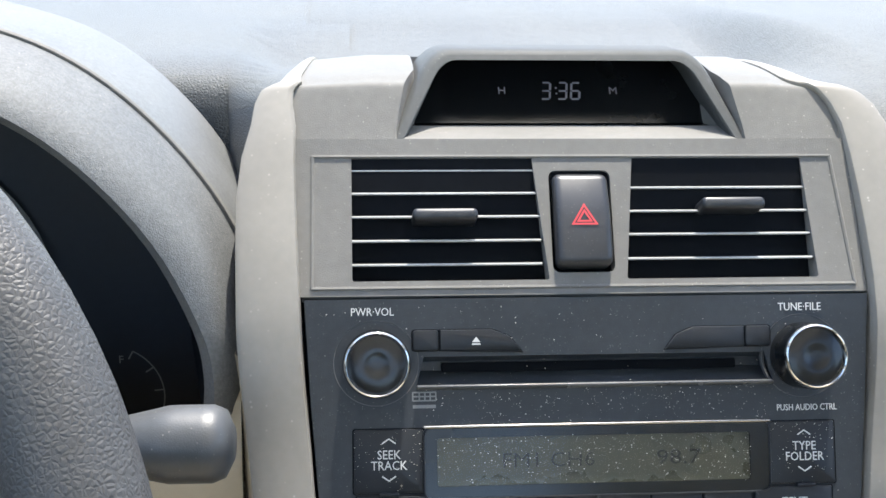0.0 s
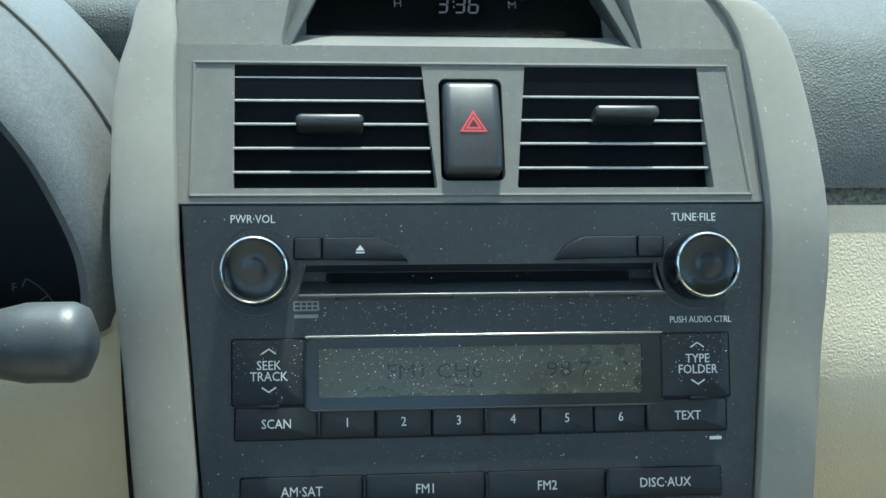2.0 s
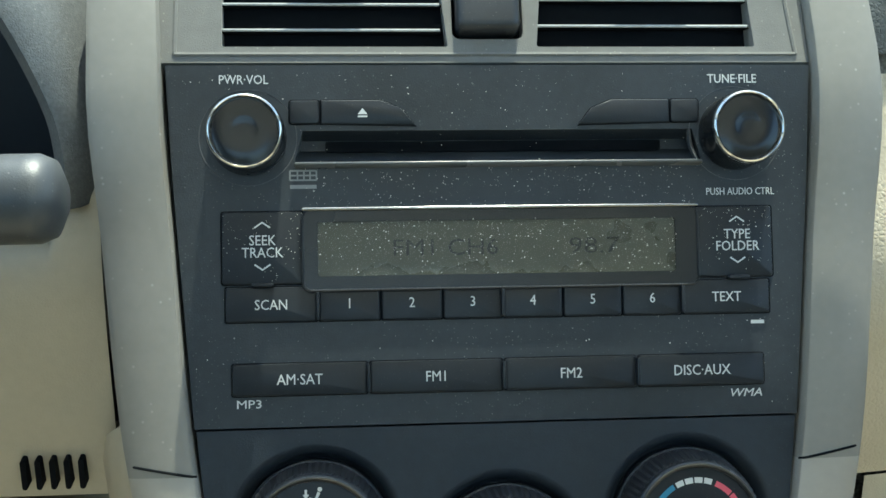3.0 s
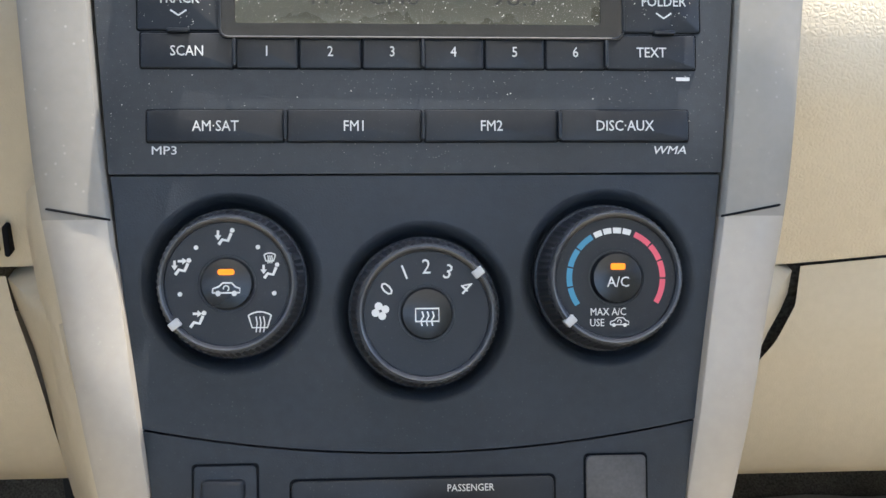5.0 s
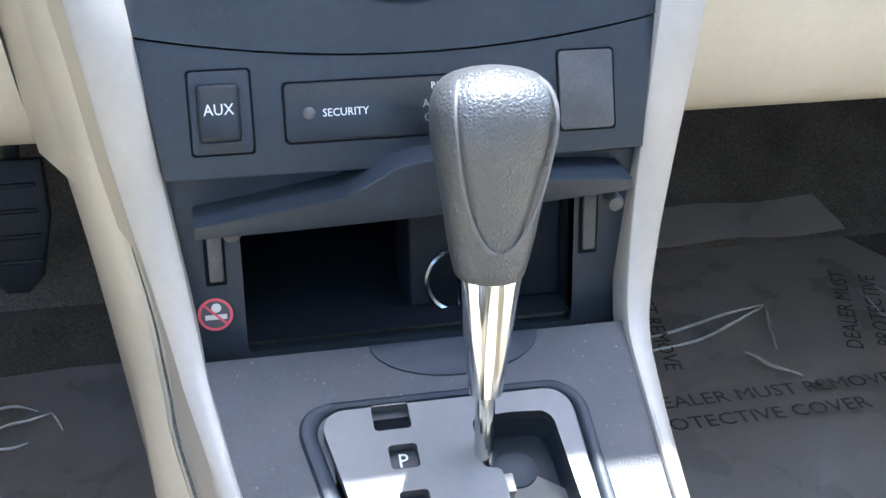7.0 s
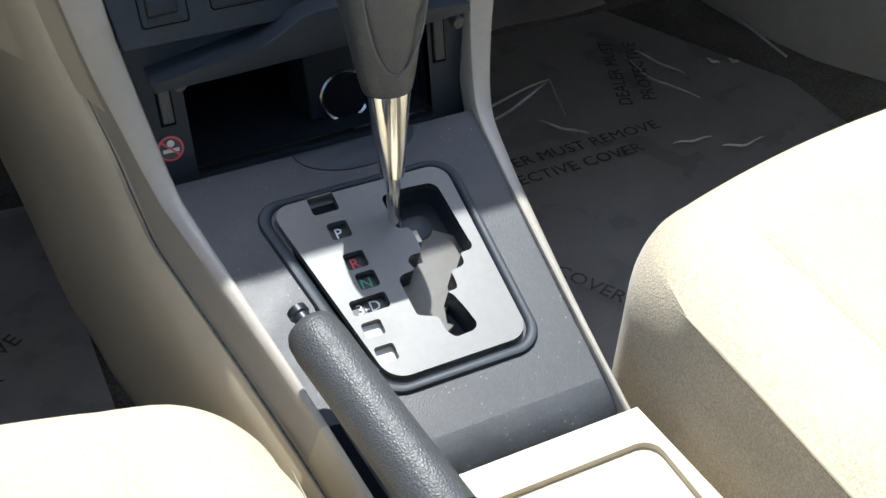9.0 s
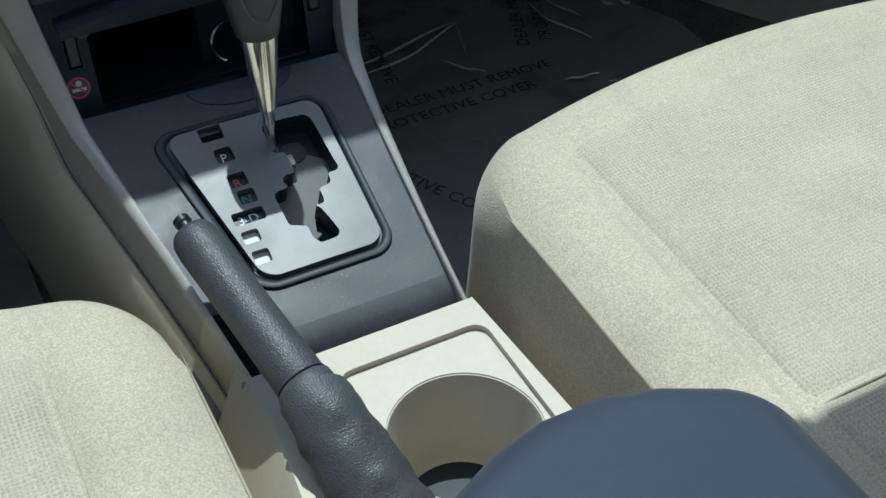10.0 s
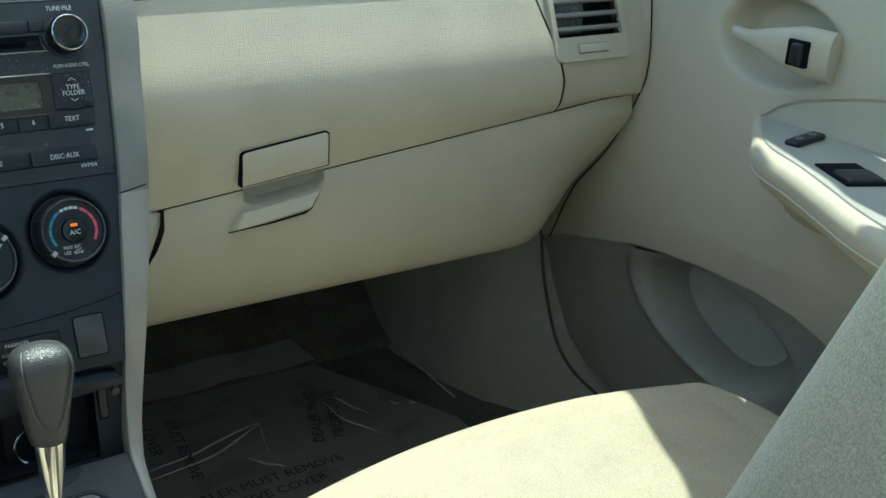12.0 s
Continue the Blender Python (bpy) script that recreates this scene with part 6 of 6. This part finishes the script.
def pocket_t(y, z):
    """Below 1 inside the map pocket's tilted oval."""
    dy, dz = y + 0.142, z - 0.349
    u, v = (dy * 0.97 + dz * 0.24) / 0.112, (dz * 0.97 - dy * 0.24) / 0.058
    return math.hypot(u, v), u, v


def low_x(y, z):
    t, u, v = pocket_t(y, z)
    front = ease((u - v * 0.9 + 0.5) / 1.2)            # the lip is sharp on its front and lower side, soft above
    soft = 0.26 + 0.60 * (1 - front)
    lip = -0.012 * math.exp(-((t - 1.12) / 0.13) ** 2) * front
    near = 0.014 * ease((door_split(y) - z) / 0.03)
    return door_x(y, z) + 0.003 + near * 0.3 + lip + 0.060 * ease((1.0 - t) / soft) + 0.030 * ease(1 - t)


bm = bm_new()
rows = []
for k in range(285):
    y0 = 0.14 - 0.002 * k if k < 225 else -0.31 - 0.02 * (k - 225)
    row = []
    for j in range(121):
        z = 0.10 + (door_split(y0) - 0.10) * j / 120
        yf = float(np.interp(z, [0.10, 0.188, 0.199, 0.229, 0.294, 0.347, 0.37], [-0.06, 0.016, 0.065, 0.103, 0.134, 0.147, 0.149]))
        y = y0 + (yf - 0.14) * math.exp(-(0.14 - y0) / 0.08)
        row.append(Vector((low_x(y, z), y, z)))
    rows.append([Vector((row[0].x + 0.02, row[0].y, row[0].z))] + row)
loft(bm, rows, closed=False)
part("lower_panel", bm, LOWDOOR, door, "grey-brown lower door panel with a map pocket", 60)
# armrest
EDGE = [(-0.163, 0.699), (-0.176, 0.676), (-0.198, 0.650), (-0.240, 0.608), (-0.294, 0.584), (-0.342, 0.560), (-0.391, 0.535), (-0.44, 0.518), (-0.52, 0.505), (-0.80, 0.50)]
bm = bm_new()
rings = []
for y, xi in spline(EDGE, 60):
    xo = door_x(y, 0.60) + 0.006
    g = min(1, (xo - xi) / 0.06)
    rings.append([Vector(p) for p in ((xo, y, 0.590), (xi + 0.016 * g, y, 0.590), (xi + 0.006 * g, y, 0.5885), (xi + 0.001 * g, y, 0.584), (xi, y, 0.578), (xi + 0.001 * g, y, 0.570), (xi + 0.004 * g, y, 0.566), (xi + 0.006 * g, y, 0.564), (xi + 0.016 * g, y, 0.552), (xi + 0.05 * g, y, 0.530), (xo, y, 0.495))])
loft(bm, rings)
part("armrest", bm, BEIGE_FINE, door, "beige moulded armrest", 60)
bm = bm_new()
tube(bm, [r[6] + Vector((-0.0006, 0, 0)) for r in rings[2:]], 0.0008, 6)
part("armrest_seam", bm, LINER, door)
bm = bm_new()
loft(bm, [[Vector((min(xi + 0.013, 0.697), y, 0.5895)), Vector((min(xi + 0.0135, 0.6975), y, 0.5914)), Vector((0.698, y, 0.5914)), Vector((0.6985, y, 0.5895))] for y, xi in spline(EDGE, 60)[3:52]])
swp = part("switch_plate", bm, PLATEGREY, door, "grey switch plate", 40)
# moulded ledge above the armrest
bm = bm_new()
loft(bm, [[Vector((door_x(y, z) + 0.004, y, z)), Vector((door_x(y, z) - 0.0022, y, z - 0.001)), Vector((door_x(y, z) + 0.0030, y, z - 0.010))] for y, z in spline([(-0.168, 0.588), (-0.178, 0.597), (-0.197, 0.610), (-0.23, 0.622), (-0.293, 0.637), (-0.40, 0.648), (-0.60, 0.650)], 40)], closed=False)
part("armrest_ledge", bm, BEIGE_FINE, door, "", 60)
AR = Matrix.Translation((0.659, -0.250, 0.5925)) @ Matrix.Rotation(radians(10), 4, "Z")
bm = bm_new()
rbox(bm, (-0.025, -0.0075, -0.002), (0.025, 0.0075, 0.0035), 0.003, 3, AR)
sw = part("lock_switch", bm, BUTTON, swp, "black door lock switch")
bm = bm_new()
for x in (-0.011, 0.012):
    stroke(bm, [(x - 0.003, 0.002), (x + 0.003, 0.002), (x + 0.003, -0.002), (x - 0.003, -0.002), (x - 0.003, 0.002)], 0.0009, AR @ Matrix.Rotation(radians(-90), 4, "X"), -0.0038)
part("lock_mark", bm, PRINT, sw, "", 0)
AR = Matrix.Translation((0.615, -0.332, 0.5922)) @ Matrix.Rotation(radians(-24), 4, "Z")
bm = bm_new()
rbox(bm, (-0.019, -0.027, -0.001), (0.019, 0.027, 0.0012), 0.001, 2, AR)
part("window_switch_well", bm, DARKHOLE, swp)
bm = bm_new()
rbox(bm, (-0.016, -0.025, -0.001), (0.016, 0.003, 0.0040), 0.003, 3, AR)
part("window_switch", bm, BUTTON, swp, "black window switch")
# handle
DH = Matrix.Translation((door_x(*HC), HC[0] - 0.010, HC[1] - 0.002)) @ Matrix.Rotation(radians(-90), 4, "Z")      # local x runs rearwards, -y into the cabin
bm = bm_new()
axis = spline([(-0.055, -0.006, 0.004), (-0.035, -0.012, 0.004), (-0.005, -0.014, 0.004), (0.03, -0.012, 0.003), (0.060, -0.006, 0.002)], 24)
rings = []
for i, p in enumerate(axis):
    u = i / 23
    hh = 0.006 + 0.017 * min(1, max(0, (u - 0.25) / 0.5)) ** 1.2
    ww = 0.006 + 0.003 * u
    rings.append([DH @ Vector((p[0], p[1] + ww * math.sin(t), p[2] + hh * math.copysign(abs(math.cos(t)) ** 0.75, math.cos(t)))) for t in [2 * math.pi * k / 20 for k in range(20)]])
loft(bm, rings)
h = part("door_handle", bm, BEIGE_FINE, door, "beige pull handle", 60)
bm = bm_new()
rbox(bm, (0.020, -0.0232, -0.010), (0.042, -0.010, 0.014), 0.002, 3, DH)
part("lock_well", bm, DARKHOLE, h)
bm = bm_new()
rbox(bm, (0.027, -0.0275, -0.008), (0.0395, -0.012, 0.012), 0.003, 3, DH)
part("lock_knob", bm, BUTTON, h, "black lock lever")
# ---- side vent and glove box handle on the dashboard ----
SV = Matrix.Translation((0.634, 0.0035, 0.648)) @ Matrix.Rotation(radians(-24), 4, "X")
svent = thing("side_air_vent", "silver-slatted side air vent in a beige panel", "air vent")
bm = bm_new()
holed(bm, rrect(-0.062, 0.036, -0.036, 0.060, 0.008), [rrect(-0.056, 0.029, -0.012, 0.055, 0.002), rrect(-0.034, 0.006, -0.029, -0.019, 0.001)], -0.0022, 0.002, SV)
part("vent_frame", bm, BEIGE_FINE, svent)
bm = bm_new()
slab(bm, rrect(-0.058, 0.031, -0.032, 0.058, 0.002), 0.012, 0.014, m=SV)
part("vent_box", bm, DARKHOLE, svent)
for z in (-0.003, 0.011, 0.025, 0.039, 0.053):
    bm = bm_new()
    rbox(bm, (-0.056, 0.0, -0.0022), (0.029, 0.006, 0.0022), 0.0012, 2, SV @ pose(0, -0.002, z, -8, 0, 0))
    part("slat", bm, SILVER, svent)
bm = bm_new()
rbox(bm, (-0.028, -0.010, 0.040), (0.012, 0.002, 0.050), 0.003, 3, SV)
part("tab", bm, SILVER, svent)
bm = bm_new()
rbox(bm, (-0.0332, -0.0045, -0.0283), (0.0052, 0.002, -0.0197), 0.001, 2, SV)
part("shutter_wheel", bm, BEIGE_FINE, svent)

gh = thing("glove_box_handle", "beige glove box catch with a finger recess", "handle")
GH = Matrix.Translation((0.274, -0.0068, 0.5510))
bm = bm_new()
slab(bm, [(-0.0422, -0.0156), (0.0428, -0.0066), (0.0428, 0.0233), (0.0392, 0.0256), (-0.0396, 0.0161), (-0.0424, 0.0137)], -0.0032, 0.012, 0.001, GH)
part("gap", bm, DARKHOLE, gh)
bm = bm_new()
slab(bm, [(-0.0418, -0.015), (0.0418, -0.006), (0.0418, 0.0228), (0.0385, 0.0248), (-0.0392, 0.0155), (-0.0418, 0.0132)], -0.0034, 0.012, 0.001, GH)
part("catch", bm, BEIGE, gh, "beige catch plate")
bm = bm_new()
loft(bm, [[GH @ Vector(p) for p in ((x0, 0.003, z0), (x0, -0.0002 - lift * 0.3, z0 - 0.0008), (x1, -0.0002 - lift, z1), (x1 + 0.0003, 0.0002 - lift, z1 - 0.0006), (x2, 0.002, z2), (x2, 0.006, z2 + 0.001))] for x0, z0, x1, z1, x2, z2, lift in ((-0.0420, -0.0395, -0.0515, -0.0530, -0.0535, -0.0560, 0.001), (-0.0395, -0.0385, -0.0480, -0.0518, -0.0510, -0.0560, 0.0055), (0.0, -0.0335, -0.0090, -0.0465, -0.0110, -0.0530, 0.0065), (0.0340, -0.0292, 0.0240, -0.0420, 0.0200, -0.0490, 0.0060), (0.0368, -0.0285, 0.0275, -0.0410, 0.0240, -0.0478, 0.001))], closed=True)
part("lower_scoop", bm, BEIGE, gh, "moulded pull ledge", 25)
# near-black tube in place of the shadow under the ledge
bm = bm_new()
tube(bm, [GH @ Vector((x, 0.0012, z)) for x, z in ((-0.0530, -0.0560), (-0.0110, -0.0532), (0.0205, -0.0492), (0.0268, -0.0462), (0.0365, -0.0300))], [0.0006, 0.0011, 0.0013, 0.0013, 0.0008], 8)
part("ledge_shade", bm, DARKHOLE, gh, "dark tube drawn for the shade below the pull ledge", 60)

bm = bm_new()
tube(bm, [Vector((0.6975, y, z)) for y, z in spline([(-0.002, 0.690), (-0.0095, 0.640), (-0.0119, 0.602), (-0.0043, 0.571), (0.033, 0.500), (0.083, 0.4376), (0.1164, 0.363)], 40)], 0.0008, 8)
setting("trim_gap", bm, DARKHOLE, "dark gap between the dashboard's end and the door", "gap", 60)

# ---- driver's side ----
cowl = thing("instrument_cowl", "grey grained instrument cowl with stitched edge", "instrument panel")


def cowl_ring(y, out):
    """Points along the arch in the plane y, pushed outwards by out."""
    base = [(-0.151, 0.648), (-0.150, 0.668), (-0.154, 0.69), (-0.170, 0.726), (-0.194, 0.757), (-0.222, 0.780), (-0.255, 0.794), (-0.31, 0.806), (-0.36, 0.810), (-0.45, 0.803), (-0.52, 0.785), (-0.56, 0.73), (-0.57, 0.66), (-0.57, 0.58)]
    c = (-0.36, 0.64)
    pts = spline(base, 60)
    res = []
    for p in pts:
        d = Vector((p[0] - c[0], p[1] - c[1]))
        d = d.normalized() * out
        res.append(Vector((p[0] + d.x, y, p[1] + d.y)))
    return res


bm = bm_new()
rings = [cowl_ring(0.16, 0.004), cowl_ring(0.075, 0.012), cowl_ring(0.048, 0.0125), cowl_ring(0.036, 0.011), cowl_ring(0.010, 0.004), cowl_ring(-0.002, -0.002), cowl_ring(-0.005, -0.007), cowl_ring(0.002, -0.012), cowl_ring(0.12, -0.034)]
loft(bm, rings[:8], closed=False)
part("cowl_shell", bm, HOODPAD, cowl, "grey grained shell", 60)
bm = bm_new()
loft(bm, rings[7:], closed=False)
part("cowl_lining", bm, DARKHOLE, cowl, "black inner lining", 60)
bm = bm_new()
tube(bm, cowl_ring(0.045, 0.0128), 0.0014, 6)
part("stitching", bm, GREY, cowl, "pale stitched edge", 60)
bm = bm_new()
ring = cowl_ring(0.115, -0.030)
bm.faces.new([bm.verts.new(p) for p in ring + [Vector((-0.54, 0.115, 0.50)), Vector((-0.17, 0.115, 0.50))]])
part("gauge_face", bm, GAUGE, cowl, "black gauge face", 0)
GF = Matrix.Translation((0, 0.112, 0))
bm = bm_new()
stroke(bm, arc(-0.325, 0.665, 0.075, -60, 120, 24), 0.004, GF)
part("dial_rim", bm, GREY, cowl, "grey dial rim", 0)
bm = bm_new()
stroke(bm, arc(-0.226, 0.606, 0.028, -50, 62, 16), 0.0007, GF)
for a in (-50, -22, 6, 34, 62):
    c, s = math.cos(radians(a)), math.sin(radians(a))
    stroke(bm, [(-0.226 + 0.023 * c, 0.606 + 0.023 * s), (-0.226 + 0.028 * c, 0.606 + 0.028 * s)], 0.0008, GF)
part("fuel_scale", bm, DULL_PRINT, cowl, "fuel gauge scale", 0)
lettering("legend", "F", 0.006, GF, DULL_PRINT, cowl, -0.219, 0.626)
bm = bm_new()
slab(bm, rrect(-0.2375, -0.2325, 0.6305, 0.6365, 0.001), -0.0006, 0.0, m=GF)
part("pump_mark", bm, DULL_PRINT, cowl)

bm = bm_new()
loft(bm, [[Vector((x, p[0], p[1])) for p in spline([(0.95, 0.755), (0.4, 0.768), (0.25, 0.77), (0.19, 0.766), (0.17, 0.75), (0.165, 0.70), (0.165, 0.60)], 24)] for x in (-0.70, -0.55, -0.3, -0.165)] + [[Vector((x, p[0], p[1])) for p in spline([(0.95, 0.757), (0.4, 0.770), (0.25, 0.7568), (0.17, 0.766), (0.10, 0.766), (0.065, 0.735), (0.05, 0.66)], 24)] for x in (-0.140, -0.100)], closed=False)
part("driver_pad", bm, TOPPAD, dash, "", 60)
bm = bm_new()
loft(bm, [[Vector((x, p[0], p[1])) for p in spline([(0.03, 0.634), (0.006, 0.631), (-0.004, 0.615), (-0.004, 0.56), (0.0, 0.526)], 18)] for x in (-0.70, -0.5, -0.3, -0.2, -0.168)] + [[Vector((x, p[0], p[1])) for p in spline([(0.03, 0.665), (0.006, 0.655), (-0.004, 0.62), (-0.004, 0.56), (0.0, 0.526)], 18)] for x in (-0.160, -0.147)], closed=False)
part("driver_fascia", bm, BEIGE_FINE, dash, "smooth beige lower fascia", 60)
bm = bm_new()
loft(bm, [[Vector((x, p[0], p[1])) for p in spline([(0.002, 0.521), (-0.002, 0.49), (0.002, 0.45), (0.014, 0.42), (0.05, 0.41), (0.2, 0.42)], 18)] for x in (-0.70, -0.5, -0.3, -0.2)] + [[Vector((-knee_edge(p[1]) - 0.0008, p[0], p[1])) for p in spline([(0.002, 0.521), (-0.002, 0.49), (0.002, 0.45), (0.014, 0.42), (0.05, 0.41), (0.2, 0.42)], 18)]], closed=False)
part("knee_panel", bm, BEIGE_FINE, dash, "smooth beige knee panel", 60)
for k in range(5):
    bm = bm_new()
    slab(bm, rrect(-0.1845 + 0.0056 * k, -0.1823 + 0.0056 * k, 0.533, 0.546, 0.001), -0.0075, 0.004)
    part("grille_slot", bm, DARKHOLE, dash)

stalk = thing("light_stalk", "dark grey light stalk beside the steering wheel", "stalk")
bm = bm_new()
st = [Vector(p) for p in spline([(-0.30, -0.055, 0.648), (-0.22, -0.06, 0.660), (-0.185, -0.062, 0.667), (-0.165, -0.064, 0.669), (-0.150, -0.065, 0.6695)], 20)]
st += [Vector((-0.1455, -0.0652, 0.6695)), Vector((-0.1425, -0.0653, 0.6695))]
tube(bm, st, [0.008 + 0.0062 * min(1, max(0, (i - 4) / 10)) ** 1.3 for i in range(20)] + [0.0123, 0.0060], 28)
part("stalk_body", bm, STALKGREY, stalk, "satin dark grey stalk", 60)
lettering("legend", "≡D", 0.007, Matrix.Translation((-0.190, -0.0765, 0.675)), PRINT, stalk)
colm = thing("column_shroud", "dark grey steering column shroud", "column shroud")
bm = bm_new()
rings = [[Vector((-0.345 + w * math.cos(t), y, zc + h * math.sin(t))) for t in [2 * math.pi * k / 28 for k in range(28)]] for y, w, h, zc in ((0.08, 0.10, 0.085, 0.60), (0.0, 0.085, 0.07, 0.62), (-0.09, 0.06, 0.055, 0.65), (-0.13, 0.05, 0.045, 0.66))]
loft(bm, rings)
part("shroud", bm, BUTTON, colm, "", 60)
wheel = thing("steering_wheel", "black leather-wrapped steering wheel", "steering wheel")
WM = Matrix.Translation((-0.347, -0.205, 0.673)) @ Matrix.Rotation(radians(-25), 4, "X")
bm = bm_new()
R = 0.186
rings = []
for k in range(96):
    t = 2 * math.pi * k / 96
    rings.append([WM @ Vector(((R + 0.0175 * math.cos(a)) * math.cos(t), 0.0165 * math.sin(a), (R + 0.0175 * math.cos(a)) * math.sin(t))) for a in [2 * math.pi * j / 18 for j in range(18)]])
rings.append(rings[0])
loft(bm, rings, caps=False)
bmesh.ops.remove_doubles(bm, verts=bm.verts, dist=1e-6)
part("rim", bm, WHEEL, wheel, "grained leather rim", 60)
bm = bm_new()
rbox(bm, (-0.07, 0.0, -0.06), (0.07, 0.05, 0.06), 0.025, 4, WM)
part("hub", bm, BUTTON, wheel, "", 60)
for a in (0, 180, 270):
    bm = bm_new()
    rbox(bm, (0.06, 0.004, -0.02), (R, 0.024, 0.02), 0.008, 3, WM @ Matrix.Rotation(radians(a), 4, "Y"))
    part("spoke", bm, BUTTON, wheel, "", 60)
